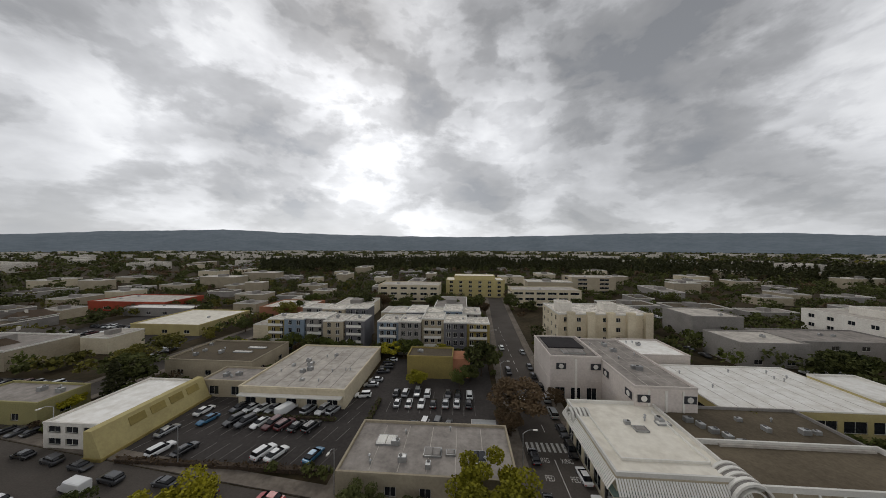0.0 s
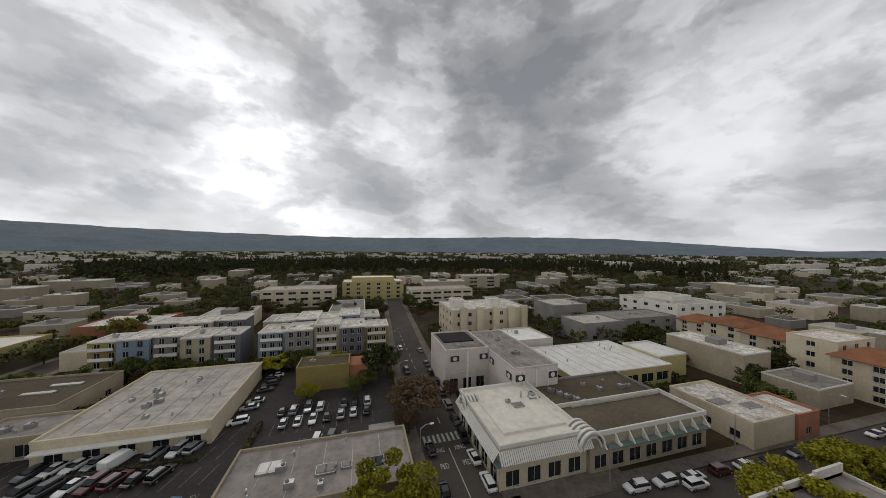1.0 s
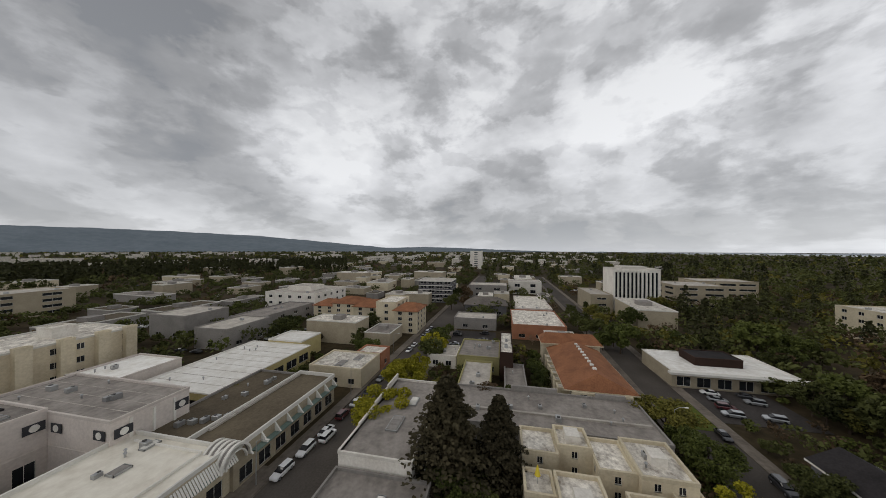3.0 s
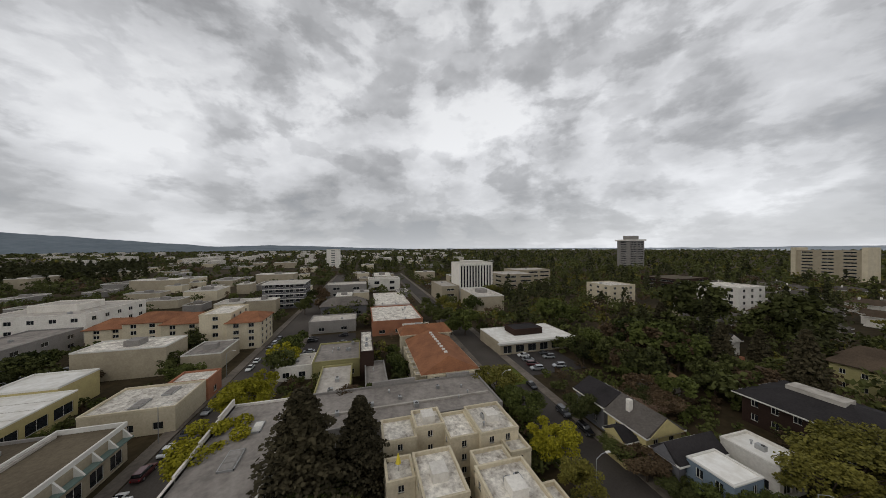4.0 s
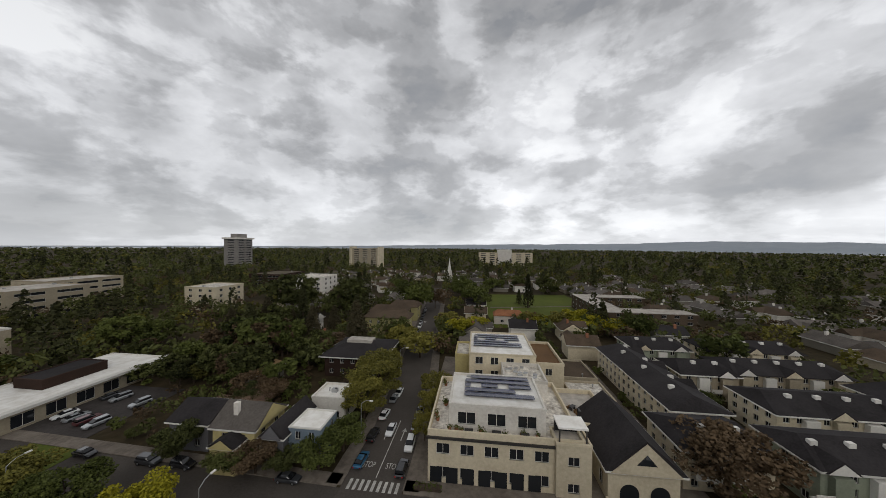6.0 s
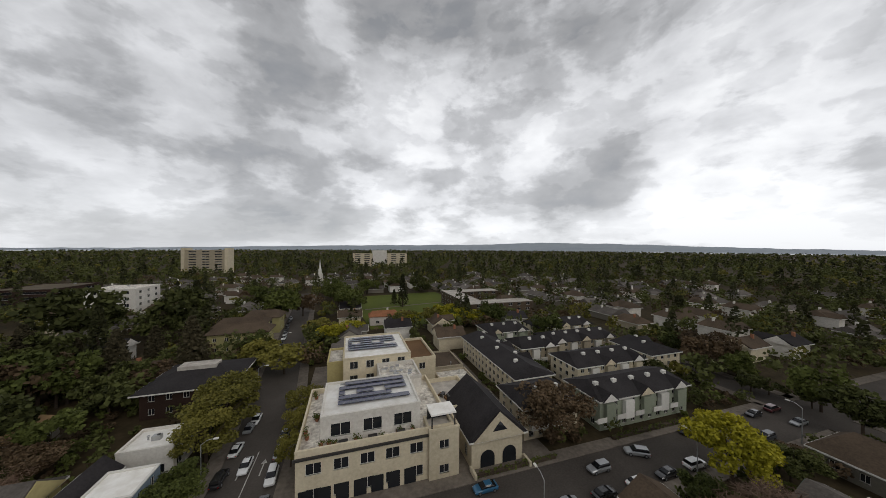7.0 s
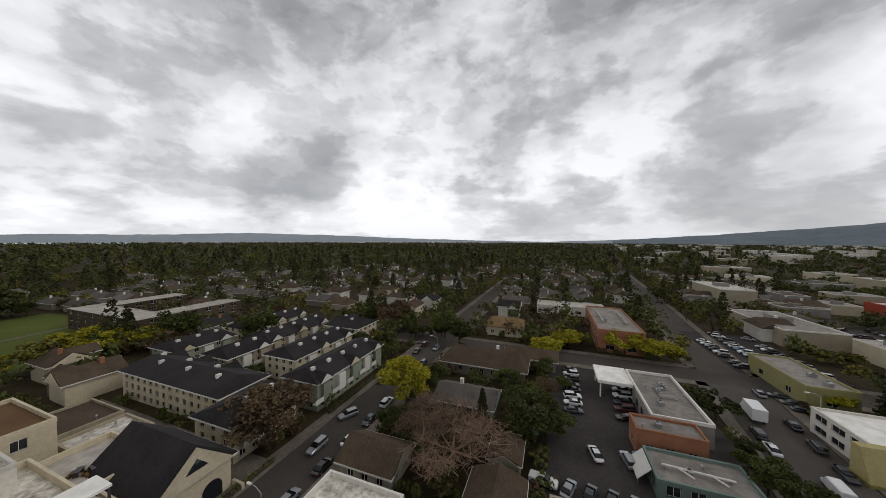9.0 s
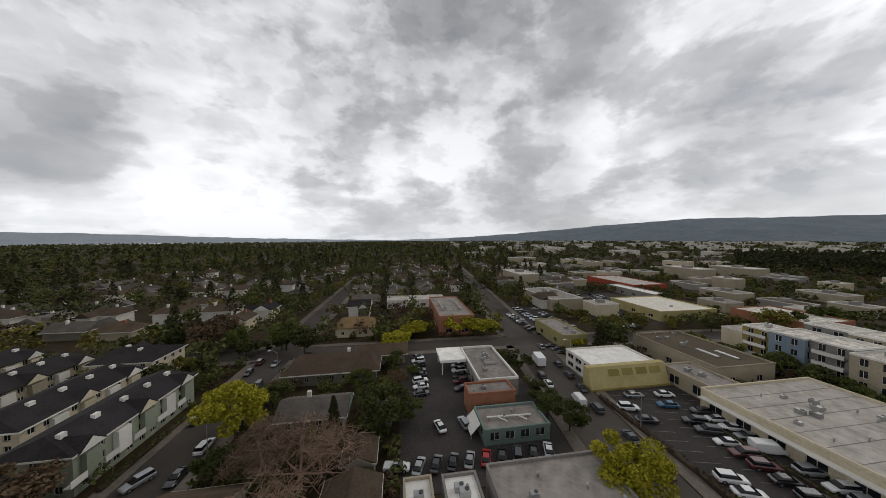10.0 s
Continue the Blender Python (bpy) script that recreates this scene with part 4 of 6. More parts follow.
simple("shop_building", "white-roofed shop with a pink parapet", 164, 206, -26, -7, 6, PINK_WALL, WORN_ROOF, 6, 4, gap=4)
simple("shop_building", "brick shop with a worn white roof", 128, 160, -26, -4, 6, BRICK, WORN_ROOF, 6, 4, gap=4)
simple("office_building", "white three-storey building with tall arched windows", 258, 276, -32, -5, 10.2, WHITE_WALL, PALE_ROOF, 2, 2, storeys=2, gap=3, win=(1.6, 2.6), sides="ws")
simple("office_building", "grey two-storey building with a pale cornice", 236, 256, -3, 27, 9, GREY_WALL, PALE_ROOF, 2, 2, storeys=2, gap=3.5, win=(1.8, 1.8), sides="ws")
tower = thing("office_tower", "white nine-storey tower with tall dark vertical window slots", "office tower")
volume(tower, 196, 214, -92, -66, 0, 26, WHITE_WALL, PALE_ROOF, win=None, cap=0.8)
for i in range(11):
    y = -90.4 + i * 2.2
    sl = part("window_slot", Geo().box(195.86, 195.99, y, y + 1.15, 1.5, 24.6), GLASS, tower, "dark tall window strip")
    part("fin", Geo().box(195.3, 195.99, y + 1.2, y + 2.1, 0.5, 25.6), WHITE_TRIM, tower)
part("plant_room", Geo().box(199, 211, -86, -72, 26.02, 28), WHITE_WALL, tower)
simple("office_building", "low tan office wrapped with dark window bands", 190, 222, -64, -52, 11, SAND_WALL, PALE_ROOF, 2, 1, storeys=3, gap=4, win=(3.6, 1.3), sides="w")
simple("office_building", "tan four-storey office with dark ribbon windows", 220, 250, -142, -112, 14.5, SAND_WALL, PALE_ROOF, 3, 1, storeys=4, gap=4, win=(3.8, 1.5), sides="wn")
simple("office_building", "tan office wing with dark ribbon windows", 250.5, 275, -180, -142, 15, SAND_WALL, PALE_ROOF, 2, 1, storeys=4, gap=4, win=(3.8, 1.5), sides="wn")
lib = thing("library", "white flat-roofed hall with a raised dark clerestory", "library")
volume(lib, 93, 111, -77, -46.5, 0, 4.4, SAND_WALL, WHITE_ROOF, gap=4, win=(3.2, 2.6), sill=0.5, sides="w", cap=0.25, capmat=WHITE_TRIM)
volume(lib, 99, 107, -67.5, -55.5, 4.42, 6.6, DARK_WALL, DARK_ROOF, win=None, cap=0.2)
part("eave", Geo().box(91.5, 93, -78, -45.5, 4.0, 4.6), WHITE_TRIM, lib)
simple("apartment_building", "cream five-storey apartment house with bay fronts", 148, 168, -170, -150, 13, CREAM_WALL, WORN_ROOF, 2, 1, storeys=4, gap=3.2, win=(1.4, 1.5), sides="wn")
simple("apartment_building", "white five-storey apartment house", 104, 124, -208, -188, 16, WHITE_WALL, WORN_ROOF, 2, 1, storeys=5, gap=3.2, win=(1.3, 1.6), sides="wn")
simple("office_building", "brown stepped office with long balconies", 180, 212, -290, -250, 10, DARK_WALL, BROWN_ROOF, 2, 0, storeys=3, gap=5, win=(4.4, 1.4), sides="wn")
ht = thing("high_rise", "grey high-rise with horizontal floor bands and a flared crown", "high-rise")
volume(ht, 372, 396, -446, -416, 0, 46, GREY_WALL, PALE_ROOF, storeys=12, gap=4.5, win=(4.1, 1.6), sides="wn")
volume(ht, 370, 398, -448, -414, 46.02, 48, WHITE_WALL, PALE_ROOF, win=None)
volume(ht, 377, 390, -440, -422, 48.02, 54, GREY_WALL, PALE_ROOF, win=None)
s2 = simple("apartment_tower", "tan slab apartment tower with rows of balconies", 168, 214, -500, -482, 32, SAND_WALL, PALE_ROOF, 2, 0, storeys=9, gap=4.2, win=(3.2, 1.6), sides="n")
volume(s2, 164, 167.98, -502, -480, 0, 35, CREAM_WALL, PALE_ROOF, win=None)
volume(s2, 214.02, 218, -502, -480, 0, 35, CREAM_WALL, PALE_ROOF, win=None)
s3 = simple("apartment_tower", "pale slab apartment tower with a tall central core", -105, -4, -586, -566, 25, CREAM_WALL, PALE_ROOF, 2, 0, storeys=7, gap=5, win=(3.6, 1.6), sides="n")
volume(s3, -66, -40, -588, -564, 0, 31, WHITE_WALL, PALE_ROOF, win=None)
simple("apartment_tower", "white block high over the treetops", 560, 585, 40, 62, 34, WHITE_WALL, PALE_ROOF, 0, 0, storeys=8, gap=5, win=(2.4, 1.6), sides="w")

# ---- houses and flats south of the camera ----


def pitched_house(name, label, x0, x1, y0, y1, h, wall, roof, along="x", rise=2.6, hip=0.0, storeys=2, gap=2.8, chimney=None, near=True, over=0.5):
    b = thing(name, label, "house")
    volume(b, x0, x1, y0, y1, 0, h, wall, None, storeys=storeys, gap=gap, win=(1.1, 1.3), near=near)
    gable(b, x0, x1, y0, y1, h + 0.2, rise, along, roof, over, hip, wall)
    if chimney:
        part("chimney", Geo().box(chimney[0] - 0.4, chimney[0] + 0.4, chimney[1] - 0.4, chimney[1] + 0.4, h, h + rise + 0.9), WHITE_WALL, b)
    return b


yh = pitched_house("house", "yellow two-storey Victorian house with a grey gabled roof", 38, 46, -54, -46, 6, YELLOW_WALL, GREY_SHINGLE, "x", 2.8, chimney=(43, -48))
volume(yh, 39.5, 44, -45.98, -43.4, 0, 4.6, YELLOW_WALL, None, gap=1.6, storeys=1, win=(1.0, 1.4), near=True)
gable(yh, 39.5, 44, -46.5, -43.4, 4.7, 1.4, "y", DARK_ROOF, 0.3, 0, YELLOW_WALL)
for i in range(4):
    part("balcony_post", Geo().box(37.2, 37.35, -53.5 + i * 2.3, -53.35 + i * 2.3, 0, 3.4), WHITE_TRIM, yh)
part("balcony", Geo().box(37, 38, -53.6, -46.4, 3.0, 3.2), WHITE_TRIM, yh)
bh = pitched_house("house", "blue-grey wooden house with a dark roof", 33, 37, -56, -46.5, 4.8, SLATE_WALL, DARK_ROOF, "y", 2.2)
wh = thing("house", "blue wooden house with a flat white roof", "house")
volume(wh, 27, 33, -54, -48, 0, 5.8, BLUE_WALL, WHITE_ROOF, storeys=2, gap=2, win=(1.0, 1.4), capmat=WHITE_TRIM, cap=0.2, near=True)
simple("house", "low white flat-roofed house", 28, 35.5, -66, -59.5, 5, WHITE_WALL, WHITE_ROOF, 1, 2, gap=2.5, category="house")
pitched_house("house", "blue-grey wooden house with a dark roof", 49, 57, -56, -48, 5, SLATE_WALL, DARK_ROOF, "x", 2.4)
db = thing("apartment_building", "dark brown shingled apartment house with a central skylight", "apartment building")
volume(db, 27, 44, -96, -80.5, 0, 6, DARK_WALL, None, storeys=2, gap=3, win=(1.2, 1.4), near=False)
gable(db, 27, 44, -96, -80.5, 6.1, 2.4, "x", DARK_ROOF, 1.2, 6)
part("roof_light", Geo().box(32, 40, -90, -86.5, 7.2, 8.9), PALE_ROOF, db)
for x0, x1, y0, y1 in ((29, 48, -130, -122), (33, 50, -142, -133), (30, 44, -155, -145)):
    pitched_house("apartment_house", "olive-yellow apartment house with a brown hipped roof", x0, x1, y0, y1, 7, OLIVE_WALL, BROWN_SHINGLE, "x", 2.4, 2.5, 2, 3, None, False, 0.8)
tanh = thing("house", "small house with a tan shingled roof", "house")
volume(tanh, 55, 63, -78, -70, 0, 4, HOUSE_WALL, None, gap=2.6, win=(1.1, 1.2))
gable(tanh, 55, 63, -78, -70, 4.1, 2.2, "y", TAN_SHINGLE, 0.6, 2)

# terraced apartment building with solar panels
sol = thing("apartment_building", "cream terraced apartment building with solar panels on its roofs", "apartment building")
volume(sol, -16.8, 7.6, -66, -46.5, 0, 7.6, CREAM_WALL, WORN_ROOF, storeys=2, gap=3.4, win=(2.2, 1.7), sides="new", near=True, cap=1.0)
volume(sol, -17.6, -12.4, -50, -45.8, 0, 8.2, CREAM_WALL, PALE_ROOF, storeys=2, gap=2.6, win=(1.7, 1.4), sides="nw", near=True, cap=0.3)
volume(sol, -11.5, 4.4, -60.5, -48.6, 7.62, 11.6, WHITE_WALL, WHITE_ROOF, storeys=1, gap=4.4, win=(3.0, 2.0), sides="nw", near=True, cap=0.4)
volume(sol, -14, 1.5, -87, -69.5, 0, 12.6, CREAM_WALL, WHITE_ROOF, storeys=4, gap=3.4, win=(1.8, 1.7), sides="new", near=True, cap=0.4)
volume(sol, -14.5, -6, -69.48, -60.52, 0, 10.6, WHITE_WALL, WORN_ROOF, storeys=3, gap=3, win=(1.6, 1.6), sides="w", cap=0.6)
volume(sol, -25.5, -16.82, -68, -55, 0, 5.6, CREAM_WALL, PALE_ROOF, storeys=1, gap=3.4, win=(2.0, 1.7), sides="w", cap=0.9)
volume(sol, 1.52, 5.2, -84, -74, 0, 10.4, YELLOW_WALL, WORN_ROOF, storeys=3, gap=3, win=(1.6, 1.6), sides="ne", cap=0.5)
volume(sol, -21, -14.02, -88, -72, 0, 9.8, CREAM_WALL, WOOD, storeys=3, gap=3, win=(1.6, 1.6), sides="nw", cap=0.7)
part("pergola_roof", Geo().box(-17.2, -12.8, -49.6, -46.2, 10.4, 10.7), WHITE_ROOF, sol)
for x in (-17, -13):
    for y in (-49.4, -46.4):
        part("pergola_post", Geo().box(x - 0.1, x + 0.1, y - 0.1, y + 0.1, 8.2, 10.4), DARK_TRIM, sol)
part("pergola_screen", Geo().box(-16.9, -13.1, -49.5, -49.3, 8.3, 10.2), GLASS, sol)
part("cornice", Geo().box(-12.38, 7.9, -46.48, -46.2, 7.2, 7.55), DARK_TRIM, sol)
for i in range(7):
    dr = part("door_recess", Geo().box(-10.3 + i * 2.6, -8.4 + i * 2.6, -46.48, -46.42, 0.1, 2.6), GLASS, sol)
PANEL_MESH = Geo().box(-0.5, 0.5, -0.8, 0.8, 0, 0.05).mesh("panel", PANEL)
for x0, ny, y0, z in ((-9.8, 5, -59.3, 11.9), (-11.2, 6, -84.5, 12.9)):
    arr = thing("solar_array", "dark blue solar panels on a white flat roof", "solar panels", "solar arrays")
    for yr in (y0 - 0.4, y0 + ny * 1.75 - 1.9):
        part("rack", Geo().box(x0 - 0.4, x0 + 11.6, yr, yr + 0.2, z - 0.3, z), METAL, arr)
    for j in range(ny):
        for i in range(12):
            if (j == 2 and i in (4, 5, 9, 10)) or (j == 3 and i in (0, 1, 2)) or (j == 0 and i > 10):
                continue
            part("panel", PANEL_MESH, None, arr, at=pose(x0 + i * 1.02, y0 + j * 1.75, z, 6, 0, 0))
for i in range(16):
    x, y = rng.uniform(5.0, 6.9), rng.uniform(-65, -48)
    if i > 7:
        x, y = rng.uniform(-11, 6), rng.uniform(-48.2, -47.3)
    pl = thing("planter", "terracotta roof-terrace planter with a green shrub", "planter", "terrace planters", pose(x, y, 7.61))
    part("pot", Geo().tube((0, 0, 0), (0, 0, 0.5), 0.25, 0.35, 10), BRICK, pl)
    g = Geo()
    for k in range(40):
        c = Vector((rng.gauss(0, 0.25), rng.gauss(0, 0.25), 0.7 + rng.gauss(0, 0.2)))
        u, w = Vector((rng.gauss(0, 1), rng.gauss(0, 1), rng.gauss(0, 1))).normalized() * 0.14, Vector((rng.gauss(0, 1), rng.gauss(0, 1), rng.gauss(0, 1))).normalized() * 0.14
        g.add([c - u, c + w, c + u, c - w], [(0, 1, 2, 3)])
    part("shrub", g, LEAF["green"], pl)
for i in range(6):
    tb = thing("terrace_table", "dark patio table with two benches on a terrace", "table", "terrace tables", pose(rng.uniform(-22, -18), rng.uniform(-66, -57), 5.61, 0, 0, rng.uniform(0, 90)) if i > 2 else pose(-8 + i * 4.5, -47.5, 7.61))
    part("tabletop", Geo().box(-0.7, 0.7, -0.4, 0.4, 0.7, 0.76), DARK_TRIM, tb)
    for s in (-0.55, 0.55):
        part("leg", Geo().box(s - 0.05, s + 0.05, -0.3, 0.3, 0, 0.7), DARK_TRIM, tb)
    for s in (-0.8, 0.8):
        part("bench", Geo().box(-0.7, 0.7, s - 0.15, s + 0.15, 0, 0.42), WOOD, tb)

for i in range(10):
    bx_ = thing("roof_hatch", "small white service box on a roof", "service box", "roof boxes", pose(rng.uniform(-13.5, -7), rng.uniform(-68, -62), 10.605, 0, 0, rng.uniform(0, 90)))
    part("casing", Geo().box(-0.5, 0.5, -0.35, 0.35, 0, 0.55), WHITE_TRIM, bx_)
    part("lid", Geo().box(-0.55, 0.55, -0.4, 0.4, 0.55, 0.62), METAL, bx_)

ch = thing("chapel", "cream gabled chapel hall with arched doorways and a dark roof", "chapel")
volume(ch, -30, -20, -60, -46, 0, 5.2, CREAM_WALL, None, gap=4, win=(1.4, 2.2), sides="ew", near=True)
gable(ch, -30, -20, -60, -46, 5.3, 4.8, "y", DARK_ROOF, 0.7, 0, CREAM_WALL)
for x in (-27.3, -23.0):
    g = Geo()
    arc = [(x + 1.35 * math.cos(a), 1.7 + 1.35 * math.sin(a)) for a in [math.pi * k / 10 for k in range(11)]]
    pts = arc + [(x - 1.35, 0.15), (x + 1.35, 0.15)]
    n = len(pts)
    g.add([(px, -45.96, pz) for px, pz in pts] + [(px, -45.9, pz) for px, pz in pts], [tuple(range(n)), tuple(range(2 * n - 1, n - 1, -1))] + [(i, n + i, n + (i + 1) % n, (i + 1) % n) for i in range(n)])
    part("arched_doorway", g, GLASS, ch, "dark arched doorway")
part("gable_window", Geo().add([(-26.4, -45.16, 6.6), (-23.6, -45.16, 6.6), (-25, -45.16, 8.2), (-26.4, -45.1, 6.6), (-23.6, -45.1, 6.6), (-25, -45.1, 8.2)], [(0, 1, 2), (5, 4, 3), (0, 3, 4, 1), (1, 4, 5, 2), (2, 5, 3, 0)]), GLASS, ch, "dark triangular gable window")
for x in (-30.4, -20):
    part("porch_wall", Geo().box(x, x + 0.4, -45.9, -43.6, 0, 1.0), CREAM_WALL, ch)
br = simple("garage_building", "low building with a brown gravel roof", -31, -22, -90, -78, 4.4, SAND_WALL, BROWN_SHINGLE, 0, 2, gap=4)
simple("garage_building", "low shed with a worn white roof", -31, -22, -77, -68, 4.0, SAND_WALL, WORN_ROOF, 0, 2, gap=4)

# rows of townhouses
for i, (x0, x1, y0, y1, ax) in enumerate(((-49, -38.5, -97, -62, "y"), (-65, -52, -90, -80, "x"), (-46, -33, -60, -50, "x"), (-76, -50, -58, -48, "x"), (-82, -58, -74, -63, "x"), (-92, -66, -93, -82, "x"), (-98, -72, -110, -99, "x"), (-66, -50, -110, -98, "x"), (-98, -86, -78, -64, "y"))):
    wall = (CREAM_WALL, SAND_WALL, CREAM_WALL, SAGE_WALL)[i % 4]
    t = thing("townhouse_row", "row of cream and sage townhouses with dark shingle roofs", "townhouses", "townhouse rows")
    volume(t, x0, x1, y0, y1, 0, 6.3, wall, None, storeys=3, gap=2.3, win=(1.1, 1.2), trim=WHITE_TRIM, near=False)
    gable(t, x0, x1, y0, y1, 6.5, 2.2, ax, DARK_ROOF, 0.6, 2.2)
    L = (x1 - x0) if ax == "x" else (y1 - y0)
    for k in range(int(L / 5.2)):
        o = 3 + k * 5.2
        cx, cy = (x0 + o, (y0 + y1) / 2 + 1.6) if ax == "x" else ((x0 + x1) / 2 + (1.6 if k % 2 else -1.4), y0 + o)
        part("chimney_cap", Geo().box(cx - 0.5, cx + 0.5, cy - 0.35, cy + 0.35, 7.3, 8.7), WHITE_TRIM, t)
        if k % 2 == 0:
            w_ = 2.3
            if ax == "x":
                c0, f0, dx, dy = x0 + o, y1 + 0.75, 1, 0
                tri = [(c0 - w_, f0, 6.3), (c0 + w_, f0, 6.3), (c0, f0, 8.1), (c0 - w_, f0 - 4.2, 6.3), (c0 + w_, f0 - 4.2, 6.3), (c0, f0 - 4.2, 8.1)]
                wal = [(c0 - w_ + 0.3, f0 + 0.04, 6.25), (c0 + w_ - 0.3, f0 + 0.04, 6.25), (c0, f0 + 0.04, 7.85), (c0 - w_ + 0.3, f0 + 0.1, 6.25), (c0 + w_ - 0.3, f0 + 0.1, 6.25), (c0, f0 + 0.1, 7.85)]
            else:
                c0, f0 = y0 + o, x0 - 0.75
                tri = [(f0, c0 + w_, 6.3), (f0, c0 - w_, 6.3), (f0, c0, 8.1), (f0 + 4.2, c0 + w_, 6.3), (f0 + 4.2, c0 - w_, 6.3), (f0 + 4.2, c0, 8.1)]
                wal = [(f0 - 0.04, c0 + w_ - 0.3, 6.25), (f0 - 0.04, c0 - w_ + 0.3, 6.25), (f0 - 0.04, c0, 7.85), (f0 - 0.1, c0 + w_ - 0.3, 6.25), (f0 - 0.1, c0 - w_ + 0.3, 6.25), (f0 - 0.1, c0, 7.85)]
            fc_ = [(0, 1, 2), (5, 4, 3), (0, 3, 4, 1), (1, 4, 5, 2), (2, 5, 3, 0)]
            part("cross_gable", Geo().add(tri, fc_), DARK_ROOF, t)
            part("gable_front", Geo().add(wal, fc_), (WHITE_TRIM, CREAM_WALL)[k % 4 // 2], t, "cream gable front")
        bx = part("bay", Geo().box(*((x0 + o - 1.2, x0 + o + 1.2, y1, y1 + 0.9) if ax == "x" else (x0 - 0.9, x0, y0 + o - 1.2, y0 + o + 1.2)), 2.0, 5.8), WHITE_TRIM if k % 2 else wall, t)
        if ax == "x":
            part("balcony_rail", Geo().box(x0 + o + 1.25, x0 + o + 3.6, y1 + 0.9, y1 + 0.98, 2.4, 3.3).box(x0 + o + 1.25, x0 + o + 3.6, y1, y1 + 0.98, 2.25, 2.4), WHITE_TRIM, t)
        else:
            part("balcony_rail", Geo().box(x0 - 0.98, x0 - 0.9, y0 + o + 1.25, y0 + o + 3.6, 2.4, 3.3).box(x0 - 0.98, x0, y0 + o + 1.25, y0 + o + 3.6, 2.25, 2.4), WHITE_TRIM, t)
ub = thing("apartment_building", "long brown courtyard apartment building with a pale flat roof", "apartment building")
for x0, x1, y0, y1 in ((-70, -60, -192, -141), (-98, -70.02, -151, -141), (-98, -70.02, -192, -182)):
    volume(ub, x0, x1, y0, y1, 0, 8.4, BROWN_SHINGLE, PALE_ROOF, storeys=3, gap=3.2, win=(1.6, 1.4), sides="new", capmat=PALE_ROOF, cap=0.2)
pitched_house("park_house", "small house with a red clay tile roof", -23, -9, -152, -145, 4.2, PINK_WALL, CLAY, "x", 2.2, 2, 1, 3, (-18, -150), False)
st = thing("church_steeple", "slender white church steeple among trees", "church")
volume(st, 27.6 - 2.2, 27.6 + 2.2, -298 - 2.2, -298 + 2.2, 0, 13, WHITE_WALL, None, win=None)
part("belfry", Geo().box(27.6 - 1.3, 27.6 + 1.3, -298 - 1.3, -298 + 1.3, 13, 17), WHITE_TRIM, st)
part("spire", Geo().tube((27.6, -298, 17), (27.6, -298, 26), 1.1, 0.05, 8), WHITE_TRIM, st)

# ---- houses and yards west of the camera ----
nw = thing("flat_building", "white flat-roofed building with solar panels near the street", "building")
volume(nw, -32, -16, -28.5, -17, 0, 5.5, WHITE_WALL, WORN_ROOF, storeys=2, gap=3.4, win=(1.6, 1.5), near=True, cap=0.6)
arr = thing("solar_array", "dark blue solar panels on a white flat roof", "solar panels", "solar arrays")
part("rack", Geo().box(-29, -20, -24.4, -24.2, 5.5, 5.75), METAL, arr)
for i in range(8):
    part("panel", PANEL_MESH, None, arr, at=pose(-28.4 + i * 1.05, -24.3, 5.8, 8, 0, 0))
gh = pitched_house("house", "green-painted bungalow with a grey shingled roof", -67.5, -59.5, -23.5, -11, 2.9, GREEN_WALL, GREY_SHINGLE, "y", 2.0, 0, 1, 2.4, (-65, -19), True, 0.7)
bw = pitched_house("house", "wide brown-roofed ranch house with hipped ends", -89, -79, -29, -6, 3.2, HOUSE_WALL, BROWN_SHINGLE, "y", 3.2, 3.5, 1, 3, (-85, -14), False, 1.0)
volume(bw, -95, -89.02, -12, 2, 0, 3.2, HOUSE_WALL, None, gap=3, win=(1.2, 1.2))
gable(bw, -95, -89, -12, 2, 3.3, 2.2, "y", BROWN_SHINGLE, 0.8, 0, HOUSE_WALL)
pitched_house("garage", "small garden shed with a brown roof", -52, -46.5, -9, -4, 2.6, HOUSE_WALL, BROWN_SHINGLE, "x", 1.2, 0, 1, 2.4, None, False, 0.4)
pitched_house("garage", "small garage with a grey roof", -64, -59, -6, -1.5, 2.6, GREEN_WALL, GREY_SHINGLE, "x", 1.4, 0, 1, 2.4, None, False, 0.4)
pitched_house("house", "low brown-roofed house among bare trees", -44, -37, -31, -22, 3.0, HOUSE_WALL, BROWN_SHINGLE, "y", 2.4, 0, 1, 2.6, None, False, 0.7)
pitched_house("house", "brown-roofed house beside a yard", -42, -35, -10, -3, 3.6, HOUSE_WALL, BROWN_SHINGLE, "x", 1.6, 0, 1, 2.6, None, False, 0.6)
simple("shed_building", "small flat shed with a white roof", -41, -34, 0.5, 4.5, 3.6, SAND_WALL, WHITE_ROOF, 1, 1, gap=3)
simple("shed_building", "small white-roofed workshop with roof vents", -40.5, -33, 6, 11, 3.8, GREY_WALL, WHITE_ROOF, 2, 3, gap=3)
simple("shop_building", "wide green-grey flat-roofed shop with roof vents", -40, -24, 12.5, 30, 5, GREY_WALL, GREY_ROOF, 3, 8, gap=4)
simple("garage_building", "green-grey garage with white pipes on its roof", -58, -50.5, 15.5, 28.5, 2.7, GREEN_WALL, GREY_ROOF, 1, 2, gap=3)
pipes = thing("roof_pipes", "white ventilation pipes lying on a flat roof", "pipes", at=pose(-54, 22, 2.72))
part("main_pipe", Geo().tube((0, -5, 0.5), (0.4, 4, 0.5), 0.16, 0.16, 8), WHITE_TRIM, pipes)
